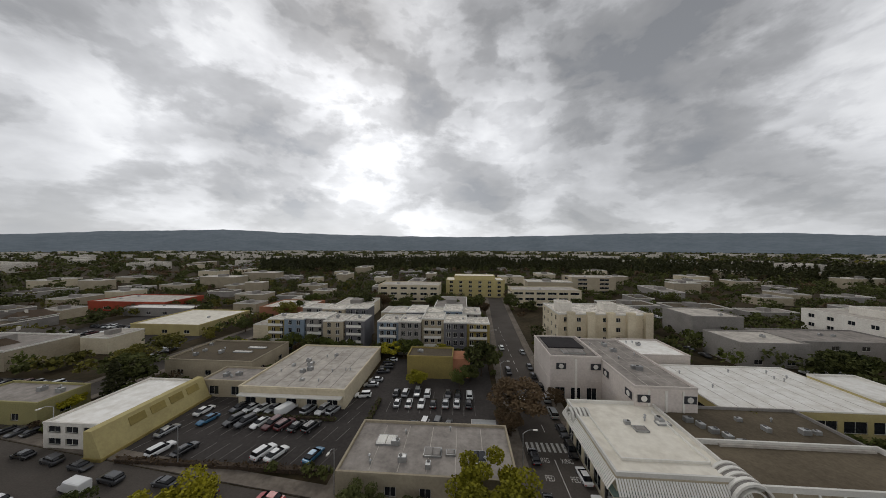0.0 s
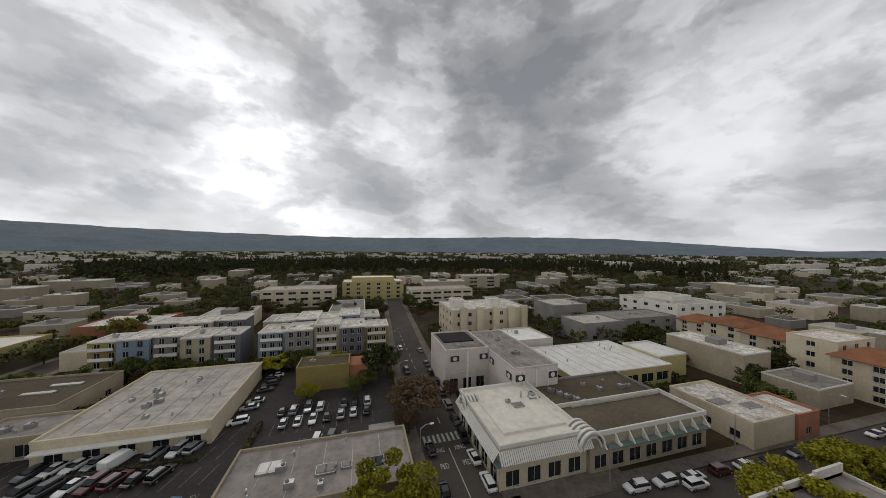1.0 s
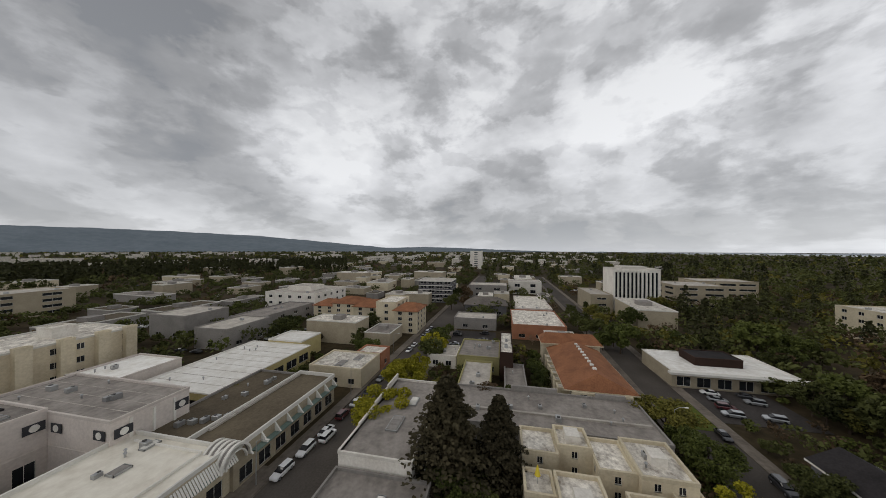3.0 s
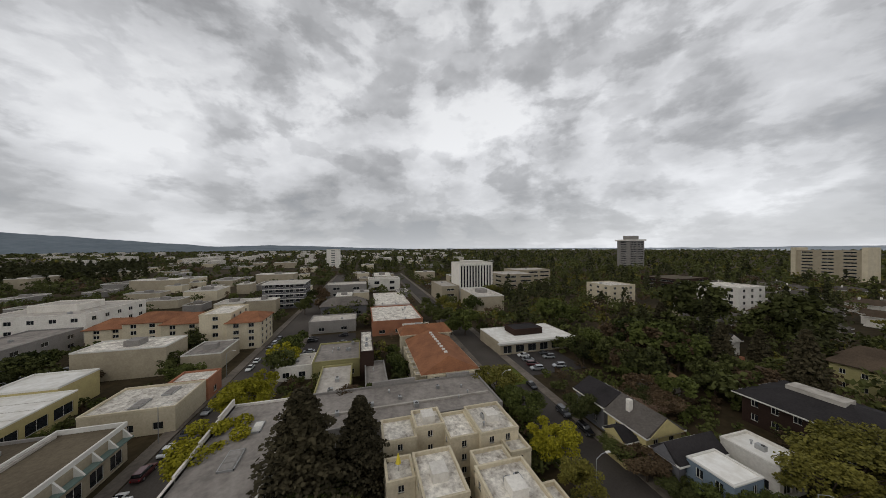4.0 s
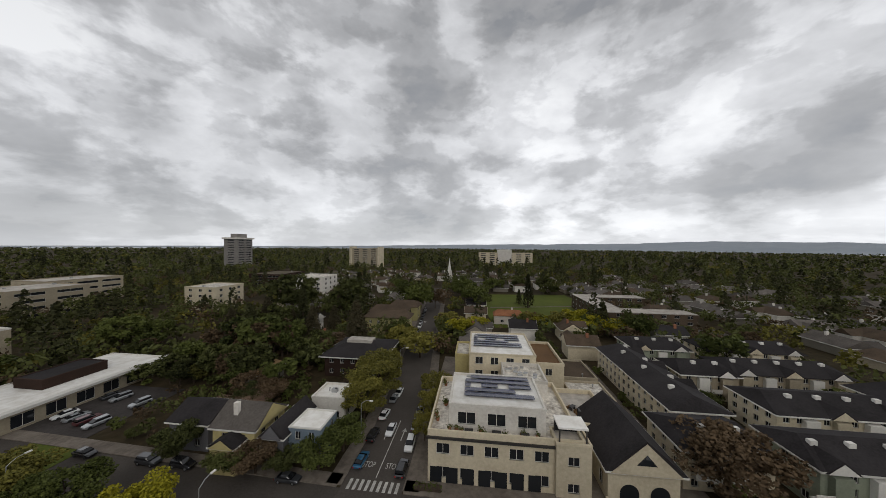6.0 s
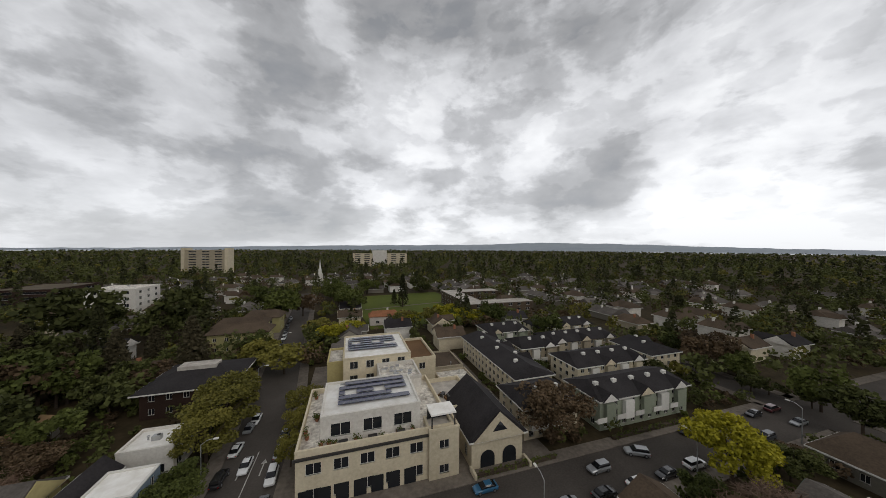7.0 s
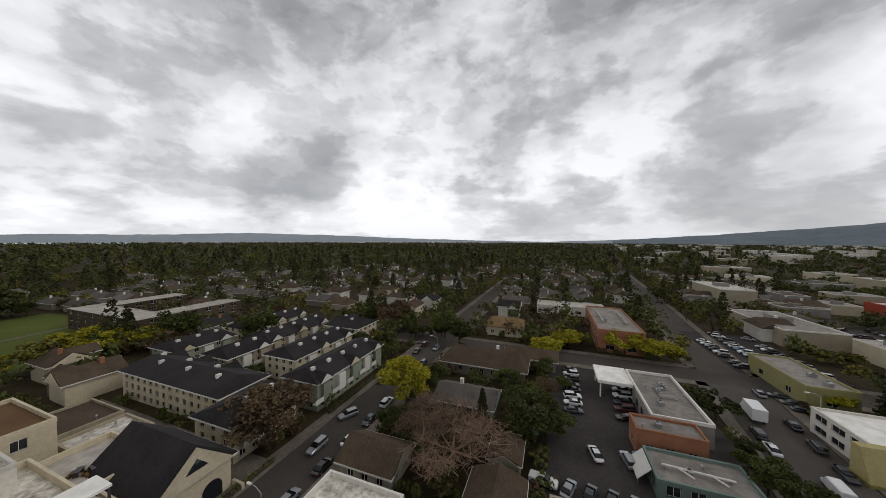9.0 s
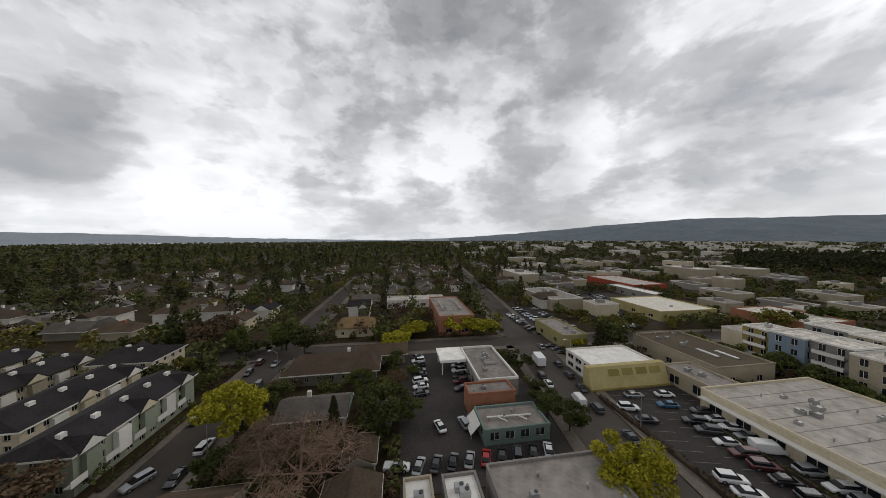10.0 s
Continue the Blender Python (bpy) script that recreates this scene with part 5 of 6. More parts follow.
for y in (-3, 1):
    part("branch_pipe", Geo().tube((0, y, 0.5), (1.8, y + 1.6, 0.5), 0.13, 0.13, 8), WHITE_TRIM, pipes)
for y in (-4.5, 3.5):
    part("bracket", Geo().box(-0.1, 0.4, y - 0.1, y + 0.1, 0, 0.5), METAL, pipes)
ramp_ = thing("ramp_canopy", "white slanted metal canopy beside a garage", "canopy")
part("sheet", Geo().add([(-57.5, 13.4, 1.0), (-52.5, 13.4, 1.0), (-52.5, 15.3, 3.0), (-57.5, 15.3, 3.0), (-57.5, 13.4, 0.85), (-52.5, 13.4, 0.85), (-52.5, 15.3, 2.85), (-57.5, 15.3, 2.85)], [(0, 1, 2, 3), (7, 6, 5, 4), (0, 4, 5, 1), (1, 5, 6, 2), (2, 6, 7, 3), (3, 7, 4, 0)]), WHITE_TRIM, ramp_)
for x in (-57.3, -52.8):
    part("post", Geo().box(x, x + 0.12, 13.5, 13.62, 0, 0.95), METAL, ramp_)
simple("brick_building", "orange brick workshop with small square windows", -65, -60, 15, 25.5, 4.4, BRICK, GREY_ROOF, 1, 2, gap=3, win=(1.3, 1.2), near=True)
ab = thing("garage_building", "L-shaped grey-roofed car repair hall with a canopy", "garage")
volume(ab, -87, -66, 19, 28.8, 0, 4.2, GREY_WALL, GREY_ROOF, gap=4, win=(2.6, 2.2), sill=0.4, sides="se", cap=0.6, capmat=WHITE_TRIM)
part("canopy", Geo().box(-88.5, -79, 11.5, 18.9, 3.6, 4.3), WHITE_ROOF, ab)
for x in (-88, -79.5):
    part("canopy_post", Geo().box(x - 0.15, x + 0.15, 12, 12.3, 0, 3.6), WHITE_TRIM, ab)
skylight(-77, 24.5, 4.2, 5, 3, "grey skylight in a flat roof", GREY_WALL)
dress_roof(-86, -68, 20, 28, 4.2, 4, 6)
bo = simple("office_building", "orange brick office block with a grey roof terrace", -150, -112, 16, 30, 7.4, BRICK, GREY_ROOF, 3, 2, storeys=2, gap=4, win=(2.6, 1.6), category="office")
part("roof_frame", Geo().box(-140, -122, 19, 19.4, 7.7, 8.2).box(-140, -122, 26.6, 27, 7.7, 8.2), PALE_ROOF, bo)
pitched_house("house", "cream house with a tan hipped roof", -128, -116, -24, -10, 3.6, CREAM_WALL, TAN_SHINGLE, "y", 2.6, 3, 1, 3, None, False, 0.8)
simple("shop_building", "long low white-walled building", -172, -160, -6, 26, 4.2, WHITE_WALL, PALE_ROOF, 1, 2, gap=4)
simple("store", "store with a red fascia and a pale roof", -226, -176, 160, 186, 5.4, RED_ROOF, PALE_ROOF, 3, 2, gap=6)
simple("shop_building", "low beige shop with a cream roof", -146, -114, 118, 148, 4.4, YELLOW_WALL, CREAM_ROOF, 2, 3, gap=6)
simple("shop_building", "low shop with a white roof", -190, -150, 150, 160, 4.2, GREY_WALL, WHITE_ROOF, 2, 3, gap=6)
simple("shop_building", "brick shop with a broken white roof", -110, -84, 150, 172, 6, BRICK, WORN_ROOF, 3, 3, gap=6)

# ---- vehicles ----
CARS = {}


def ring(x, hw, z0, z1, tuck):
    return [(x, -hw + 0.06, z0), (x, hw - 0.06, z0), (x, hw, z0 + 0.18), (x, hw, z1 - 0.16), (x, hw - tuck, z1), (x, -hw + tuck, z1), (x, -hw, z1 - 0.16), (x, -hw, z0 + 0.18)]


def build_car(kind, colour, far=False):
    names = {"sedan": "parked %s sedan", "suv": "parked %s sport utility car", "van": "parked %s delivery van", "truck": "parked %s pickup truck"}
    c = thing("van" if kind == "van" else "car", (names[kind] % colour) + " with dark windows", "van" if kind == "van" else "car", "vehicles")
    paint = PAINTS[colour]
    if kind == "sedan":
        body = [(-2.3, .76, .42, .70, .1), (-2.15, .86, .3, .88, .1), (-1.2, .9, .24, .93, .08), (0.9, .9, .24, .93, .08), (1.7, .88, .26, .86, .12), (2.2, .82, .3, .74, .14), (2.34, .7, .38, .62, .14)]
        glass = [(-1.75, .72, .9, .95, .08), (-1.0, .78, .9, 1.36, .16), (0.2, .78, .9, 1.38, .16), (1.1, .76, .9, .95, .08)]
        roof = [(-1.05, .60, 1.36, 1.40, .05), (0.28, .60, 1.37, 1.42, .05)]
        ax, r = (-1.4, 1.42), 0.33
    elif kind in ("suv", "truck"):
        body = [(-2.32, .80, .45, .85, .1), (-2.2, .92, .34, 1.05, .1), (0.9, .94, .3, 1.08, .08), (1.5, .92, .3, 1.02, .12), (2.2, .88, .36, .92, .14), (2.36, .76, .45, .75, .14)]
        glass = [(-2.1 if kind == "suv" else -0.5, .78, 1.05, 1.1, .08), (-1.9 if kind == "suv" else -0.35, .82, 1.05, 1.66, .14), (0.3, .82, 1.05, 1.68, .16), (1.1, .8, 1.05, 1.1, .08)]
        roof = [(-1.95 if kind == "suv" else -0.4, .66, 1.66, 1.72, .05), (0.35, .66, 1.68, 1.73, .05)]
        ax, r = (-1.45, 1.45), 0.38
    else:
        body = [(-2.7, .92, .4, 2.05, .12), (-2.6, .96, .34, 2.2, .14), (1.1, .96, .34, 2.2, .16), (1.75, .95, .34, 1.35, .14), (2.5, .92, .36, 1.05, .16), (2.7, .8, .45, .8, .14)]
        glass = [(1.05, .84, 1.3, 2.08, .12), (1.2, .9, 1.28, 2.0, .16), (1.9, .86, 1.22, 1.32, .1)]
        roof = [(-2.0, .7, 2.2, 2.24, .05), (0.9, .7, 2.2, 2.24, .05)]
        ax, r = (-1.7, 1.7), 0.38
    part("body", Geo().loft([ring(*s) for s in body]), paint, c)
    part("cabin", Geo().loft([ring(*s) for s in glass]), CAR_GLASS, c, "dark glass")
    part("roof", Geo().loft([[(x, -w, a), (x, w, a), (x, w - t, b), (x, -w + t, b)] for x, w, a, b, t in roof]), paint, c)
    for x in ax:
        for s in (-1, 1):
            w = part("wheel", Geo().tube((0, -0.11, 0), (0, 0.11, 0), r, r, 14), RUBBER, c, at=pose(x, s * 0.82, r))
            if far:
                continue
            part("rim", Geo().tube((0, s * 0.09, 0), (0, s * 0.125, 0), r * 0.62, r * 0.55, 10), ALLOY, w)
    if far:
        return c
    zf = body[-2][3] - 0.16
    xf, xr = body[-2][0], body[0][0]
    for s in (-1, 1):
        part("headlight", Geo().box(xf - 0.05, xf + 0.07, s * 0.62 - 0.16, s * 0.62 + 0.16, zf - 0.07, zf + 0.07), LAMP_GLASS, c)
        part("tail_light", Geo().box(xr - 0.02, xr + 0.1, s * 0.68 - 0.12, s * 0.68 + 0.12, body[0][3] - 0.2, body[0][3] - 0.03), RED_LENS, c)
    return c


def car(kind, colour, x, y, turn, z=0.0):
    at = pose(x, y, z, 0, 0, turn) @ Matrix.Scale(0.94, 4)
    key = kind, colour, math.hypot(x, y) > 72
    if key in CARS:
        return copy_thing(CARS[key], at)
    CARS[key] = c = build_car(*key)
    c.matrix_basis = at
    return c


crng = random.Random(21)
MIX = [("sedan", "white")] * 4 + [("suv", "white")] * 2 + [("sedan", "black")] * 4 + [("sedan", "grey")] * 4 + [("suv", "black")] * 3 + [("sedan", "silver")] * 3 + [("suv", "silver")] * 2 + [("sedan", "blue"), ("suv", "maroon"), ("suv", "grey")]


def car_row(x0, y0, x1, y1, step, turn, fill=0.8, z=0.03):
    n = max(1, int(math.hypot(x1 - x0, y1 - y0) / step))
    for i in range(n + 1):
        if crng.random() < fill:
            kd, co = crng.choice(MIX)
            f = i / n
            car(kd, co, x0 + (x1 - x0) * f + crng.uniform(-0.2, 0.2), y0 + (y1 - y0) * f + crng.uniform(-0.2, 0.2), turn + crng.uniform(-3, 3) + crng.choice((0, 180)), z)


# north lot
for kd, co, x, y, a in (("suv", "white", -56.5, 50.6, 75), ("sedan", "black", -52, 51, 75), ("suv", "white", -36.8, 51.4, 70), ("sedan", "white", -34.2, 51.2, 70), ("sedan", "blue", -27.2, 51.3, 75), ("van", "white", -41, 65, 70),
                        ("sedan", "silver", -61, 56, 80), ("sedan", "white", -60, 63.5, 80), ("van", "white", -57, 72.4, 10)):
    car(kd, co, x, y, a, 0.03)
car_row(-56, 60.4, -29, 59.4, 2.75, 72, 0.72)
car_row(-53, 65.4, -30, 65.8, 2.75, 72, 0.62)
car_row(-17.5, 75.2, 1.5, 75.4, 2.6, 90, 0.95, 0.025)
car_row(-16, 70.2, 1.5, 71, 2.6, 90, 0.9, 0.025)
car_row(-25.5, 73, -24, 97, 2.9, 10, 0.9, 0.025)
car_row(-11, 61.5, -3, 61.8, 2.6, 80, 0.7, 0.025)
# streets
car_row(13.0, 44, 13.0, 54, 5.6, 90, 1, 0)
car_row(20.2, 44, 20.4, 56, 5.6, 90, 1, 0)
car_row(20.6, 62, 21.4, 108, 6.2, 92, 0.8, 0)
car_row(13.2, 76, 14.6, 112, 6.2, 92, 0.6, 0)
car("van", "white", 14.6, 71.7, 90)
car_row(43, 36.6, 72, 35.2, 5.5, -2, 0.9, 0)
car_row(45, 27, 75, 26, 5.6, -2, 0.5, 0)
car_row(80, 35, 135, 33.4, 6, -2, 0.7, 0)
car("suv", "white", 53, 34.6, -2)
car_row(-31, -35.3, -58, -35.2, 5.6, 0, 0.9, 0)
for kd, co, x, y, a in (("suv", "silver", -41, -39.5, 0), ("sedan", "blue", -20.5, -41.6, 0), ("suv", "silver", -51, -40.5, -30), ("sedan", "white", -76, -36, 0), ("suv", "grey", -80, -36, 0), ("sedan", "silver", -94, -37, 0), ("sedan", "white", 17.2, -58, 90), ("sedan", "white", 19.6, -73, 90)):
    car(kd, co, x, y, a)
car_row(20.1, -49, 20.1, -70, 5.6, 90, 0.95, 0)
car_row(12.4, -48, 12.4, -66, 5.6, 90, 0.8, 0)
car_row(24, -110, 30, -170, 6, 95, 0.8, 0)
car_row(-60, -42, -96, -42, 6.2, 0, 0.4, 0)
car_row(30, -43.5, 70, -44.6, 6.5, -2, 0.4, 0)
for kd, co, x, y, a in (("van", "white", -61, 41.5, 172), ("suv", "grey", -57.5, 43.6, 172), ("sedan", "white", -55, 36.6, 172), ("sedan", "white", -69.5, 38.6, 172), ("suv", "black", -74, 39, 172), ("sedan", "grey", -48, 43.6, 172), ("sedan", "red", -29, 41.8, 172), ("sedan", "grey", -40, 42.4, 172), ("suv", "silver", -22, 40.8, 172), ("suv", "black", -15, 39.6, 172)):
    car(kd, co, x, y, a)
car_row(-66, 45.6, -94, 49.5, 6, 172, 0.7, 0)
# west yards
for i, (kd, co) in enumerate((("sedan", "silver"), ("sedan", "grey"), ("sedan", "black"), ("sedan", "silver"), ("sedan", "red"), ("sedan", "black"), ("suv", "grey"), ("sedan", "black"), ("sedan", "white"))):
    car(kd, co, -47.2, 3.2 + i * 2.9, 160, 0.03)
car("truck", "white", -47.5, -0.5, 80, 0.03)
car_row(-57, 8, -57, 13, 2.9, 10, 1)
car_row(-92, 6, -70, 5.4, 2.8, 100, 0.95)
car_row(-84, 17.6, -71, 16, 2.9, 100, 0.8)
car_row(-59.2, 16.5, -59.2, 25, 5.2, 90, 1)
car_row(-148, 55, -112, 55, 2.8, 80, 0.8)
car_row(-148, 63, -112, 63, 2.8, 80, 0.7)
car_row(-148, 72, -112, 72, 2.8, 80, 0.7)
car_row(-94, 53, -82, 55, 2.8, 80, 0.8, 0)
for y in (108, 117, 127):
    car_row(-178, y, -148, y, 2.8, 85, 0.7)
car_row(110, 8, 132, 8, 2.8, 90, 0.6)
car_row(112, 19, 134, 20, 2.8, 90, 0.6)
car_row(79, -52, 90, -54, 2.8, 80, 0.8)
car_row(79, -60, 90, -62, 2.8, 80, 0.8)
car_row(26, 59.5, 50, 60, 3.2, 90, 0.5, 0.026)
lorry = thing("box_truck", "white box truck parked at the kerb", "truck", at=pose(-82, 42.0, 0, 0, 0, 172))
part("cargo_box", Geo().box(-3.6, 1.2, -1.2, 1.2, 0.9, 3.3), PAINTS["white"], lorry)
part("cab", Geo().loft([[(1.3, -1.1, .6), (1.3, 1.1, .6), (1.3, 1.0, 2.3), (1.3, -1.0, 2.3)], [(2.4, -1.1, .6), (2.4, 1.1, .6), (2.2, 1.0, 2.2), (2.2, -1.0, 2.2)], [(3.2, -1.0, .6), (3.2, 1.0, .6), (3.1, 0.95, 1.3), (3.1, -0.95, 1.3)]]), PAINTS["white"], lorry)
for x in (-2.4, 2.2):
    for s in (-1, 1):
        part("wheel", Geo().tube((x, s * 0.95, 0.45), (x, s * 1.15, 0.45), 0.45, 0.45, 14), RUBBER, lorry)

# ---- trees ----
TREES = {}


def quads(c, size, r, squash=0.7):
    """A leaf quad around each centre, turned at random."""
    n = len(c)
    u = r.normal(size=(n, 3)); u /= np.linalg.norm(u, axis=1)[:, None]
    w = r.normal(size=(n, 3)); w[:, 2] *= squash
    w -= u * (u * w).sum(1)[:, None]; w /= np.linalg.norm(w, axis=1)[:, None]
    s = (size * r.uniform(0.6, 1.3, n))[:, None]
    v = np.stack([c - u * s, c - w * s * 0.75, c + u * s, c + w * s * 0.75], 1).reshape(-1, 3)
    return v, np.arange(4 * n).reshape(-1, 4)


def leaf_mesh(name, v, f, m):
    me = bpy.data.meshes.new(name)
    me.from_pydata(v.tolist(), [], f.tolist())
    me.materials.append(m)
    me.update()
    return me


def crown_points(kind, h, rad, n, r):
    if kind in ("redwood", "conifer"):
        t = r.uniform(0, 1, n) ** 0.75
        tier = np.floor(t * 15) / 15 + r.normal(0, 0.012, n)
        a = r.uniform(0, 2 * np.pi, n)
        lobes = 1 + 0.28 * np.sin(a * 5 + np.floor(t * 15) * 2.1) + 0.15 * np.sin(a * 9 + tier * 40)
        rr = rad * (1 - tier) ** 0.8 * np.sqrt(r.uniform(0.12, 1, n)) * lobes + 0.15
        z = h * (0.12 + 0.88 * tier) - rr * 0.22
        return np.stack([rr * np.cos(a), rr * np.sin(a), z], 1)
    k = 26
    d = r.normal(size=(k, 3)); d /= np.linalg.norm(d, axis=1)[:, None]
    c = d * (r.uniform(0.35, 0.95, k) ** 0.6)[:, None] * np.array([rad, rad, h * 0.30])
    c[:, 2] += h * 0.64
    i = r.integers(0, k, n)
    o = r.normal(size=(n, 3)); o /= np.linalg.norm(o, axis=1)[:, None]
    o *= (r.uniform(0.2, 1, n) ** 0.45)[:, None] * rad * 0.33 * r.uniform(0.7, 1.2, k)[i][:, None]
    o[:, 2] *= 0.75
    return c[i] + o


def build_tree(kind, h, rad, n, leaf, seed, label):
    r = np.random.default_rng(seed)
    t = thing("tree", label, "tree", "trees")
    g = Geo()
    con = kind in ("redwood", "conifer")
    g.tube((0, 0, -0.2), (0.1, 0.05, h * (0.9 if con else 0.5)), 0.028 * h, 0.006 * h if con else 0.014 * h, 8)
    if not con:
        for i in range(9 if kind == "bare" else 6):
            a = i * 6.2832 / 6 + r.uniform(-0.3, 0.3)
            e = Vector((math.cos(a) * rad * 0.65, math.sin(a) * rad * 0.65, h * r.uniform(0.6, 0.8)))
            s0 = Vector((0.05, 0.03, h * r.uniform(0.25, 0.45)))
            g.tube(s0, e, 0.011 * h, 0.004 * h, 6)
            if kind == "bare":
                for j in range(7):
                    b = s0.lerp(e, r.uniform(0.35, 1.0))
                    g.tube(b, b + Vector(r.normal(0, 1, 3)) * rad * 0.28 + Vector((0, 0, rad * 0.15)), 0.004 * h, 0.001 * h, 4)
    part("trunk", g, BARK if kind != "bare" else LEAF["bare"], t)
    if kind == "bare":
        c = crown_points("broad", h, rad, n, r)
        u = r.normal(size=(n, 3)); u[:, 2] += 0.5
        u /= np.linalg.norm(u, axis=1)[:, None]
        w = np.cross(u, r.normal(size=(n, 3))); w /= np.linalg.norm(w, axis=1)[:, None]
        L = r.uniform(0.4, 1.0, n)[:, None]
        v = np.stack([c - u * L - w * 0.03, c - u * L + w * 0.03, c + u * L + w * 0.012, c + u * L - w * 0.012], 1).reshape(-1, 3)
        part("crown", leaf_mesh("crown", v, np.arange(4 * n).reshape(-1, 4), LEAF["bare"]), None, t)
        return t
    v, f = quads(crown_points(kind, h, rad, n, r), leaf, r)
    part("crown", leaf_mesh("crown", v, f, LEAF[{"broad": "green"}.get(kind, kind)]), None, t)
    return t


SPECS = {"dark": (9, 4.2, 6200, 0.21, "dark green broadleaf tree with a rounded crown"), "green": (8, 3.8, 5800, 0.19, "green leafy tree beside a street"),
         "lime": (8.5, 4.6, 9000, 0.19, "bright yellow-green tree in full leaf"), "olive": (8.5, 4.2, 5800, 0.19, "olive-green tree in fresh spring leaf"),
         "redwood": (20, 5.0, 11000, 0.27, "tall brown-green redwood with ragged tiers"), "conifer": (19, 3.4, 4200, 0.30, "tall dark conifer with drooping boughs"),
         "rust": (8, 4.0, 5200, 0.19, "tree with sparse rusty-brown foliage"), "bare": (9, 4.6, 1500, 0.3, "leafless grey-brown tree with fine twigs")}


def tree(kind, x, y, h, turn=None, z=-0.05, wide=1.0):
    sp = SPECS[kind]
    far = math.hypot(x, y) > 85
    variant = (kind, crng.randrange(3), far)
    s = h / sp[0]
    at = pose(x, y, z, 0, 0, crng.uniform(0, 360) if turn is None else turn) @ Matrix.Diagonal((s * wide, s * wide, s, 1))
    if variant in TREES:
        return copy_thing(TREES[variant], at)
    t = TREES[variant] = build_tree(kind, sp[0], sp[1], int(sp[2] * (0.3 if far else 1)), sp[3] * (1.8 if far else 1), 31 + variant[1] * 7 + len(TREES), sp[4])
    t.matrix_basis = at
    return t


def tree_row(kinds, x0, y0, x1, y1, n, h, jit=1.5):
    for i in range(n):
        f = (i + 0.5) / n
        tree(crng.choice(kinds), x0 + (x1 - x0) * f + crng.uniform(-jit, jit), y0 + (y1 - y0) * f + crng.uniform(-jit, jit), h * crng.uniform(0.75, 1.25))


for kd, x, y, h, wd in (("lime", -35.5, 33.0, 9.5, 1.0), ("lime", 4.0, 39.5, 8.5, 1.1), ("dark", -14, 39.2, 5.5, 1.2), ("dark", -7, 40, 5, 1.2), ("redwood", 45, 8.5, 19, 1.55), ("redwood", 47.5, 0.5, 15.5, 1.35), ("dark", 44, 4, 8, 1.2),
                        ("lime", 74, 25.5, 8.5, 1.25), ("lime", 57, 25, 8.5, 1.2), ("green", 40, 8, 7, 1.0), ("dark", 5.5, 88, 10, 1.1), ("dark", 2, 84, 8, 1.1), ("dark", 8, 92, 8, 1.0), ("green", -1, 79.8, 5.5, 1.0), ("lime", -13, 80, 4.2, 1.0),
                        ("lime", -60, -31.0, 10.5, 1.1), ("rust", -38.5, -49, 11, 1.35), ("bare", -44, -14.5, 9.5, 1.75), ("bare", -49, -20.5, 8.5, 1.5), ("conifer", -53, -11.5, 11, 0.9), ("dark", -57.5, -3, 10, 1.15), ("dark", -60, 2, 9, 1.1),
                        ("green", 24.4, -51.5, 9, 1.35), ("green", 26.5, -46.6, 8.5, 1.4), ("dark", 31.5, -45.6, 6.5, 1.35), ("rust", 36.5, -44.4, 5.5, 1.4), ("dark", 41, -43.8, 4.5, 1.4), ("olive", 24.5, -62, 8.5, 1.2), ("olive", 25, -70, 9, 1.3), ("olive", 25.5, -78, 9.5, 1.3), ("olive", 27, -104, 9, 1.3), ("olive", 19, -98, 8, 1.2),
                        ("dark", 52, -45, 7, 1.1), ("green", 61, -33, 7, 1.1), ("green", 55, -33, 7.5, 1.2), ("lime", 44, -32.5, 6.5, 1.1), ("olive", 68, -33, 7, 1.1), ("olive", 36, -31, 6.5, 1.0), ("dark", -78, 34, 6, 1.2), ("dark", -66, 33.6, 6, 1.1), ("green", -52, 33.5, 7, 1.15), ("green", -57, 31.5, 6, 1.1),
                        ("lime", -99, -1, 7, 1.4), ("lime", -113, 6.5, 7.5, 1.3), ("lime", -112, 24, 8, 1.3), ("lime", -110, 33, 8, 1.2), ("lime", -92, 62, 5, 1.0), ("dark", -88, 72, 9, 1.2), ("conifer", -86, 66, 11, 1.3), ("lime", -84, 100, 6, 1.3), ("rust", 12.5, 66, 6.5, 1.1), ("rust", 9.8, 60, 6, 1.0), ("olive", 58.5, 62, 6, 1.1), ("rust", 22.5, 72, 6, 1.0),
                        ("olive", 9.5, -72, 6, 0.9), ("olive", 9.8, -56, 5.5, 0.8), ("olive", 9.4, -64, 6, 0.9), ("green", -75, -10, 6, 1.3), ("green", -80, 4, 5, 1.2), ("rust", -76, -30, 5, 1.3), ("lime", 6, -125, 9, 1.2), ("lime", 0, -132, 8, 1.2), ("conifer", -32, -186, 22, 0.9), ("conifer", -28, -196, 18, 0.9)):
    tree(kd, x, y, h, None, -0.05, wd)
tree_row(("olive", "lime", "green"), -30, -140, -72, -128, 8, 9, 4)
tree_row(("olive", "green", "dark"), 30, -108, 30, -118, 3, 9)
tree_row(("dark", "redwood", "conifer"), 60, -150, 100, -110, 12, 17, 10)
tree_row(("dark", "green", "dark", "rust"), 46, -66, 86, -76, 12, 9, 6)
tree_row(("dark", "green", "rust"), 50, -88, 90, -92, 9, 10, 5)
tree_row(("dark", "conifer", "redwood"), 44, -104, 80, -112, 9, 15, 6)
tree_row(("dark", "green", "olive"), 110, -40, 200, -52, 8, 8, 3)
tree_row(("dark", "green"), 116, -36, 190, -38, 6, 8, 3)
tree_row(("olive", "green", "dark"), 150, -60, 192, -100, 6, 9, 6)
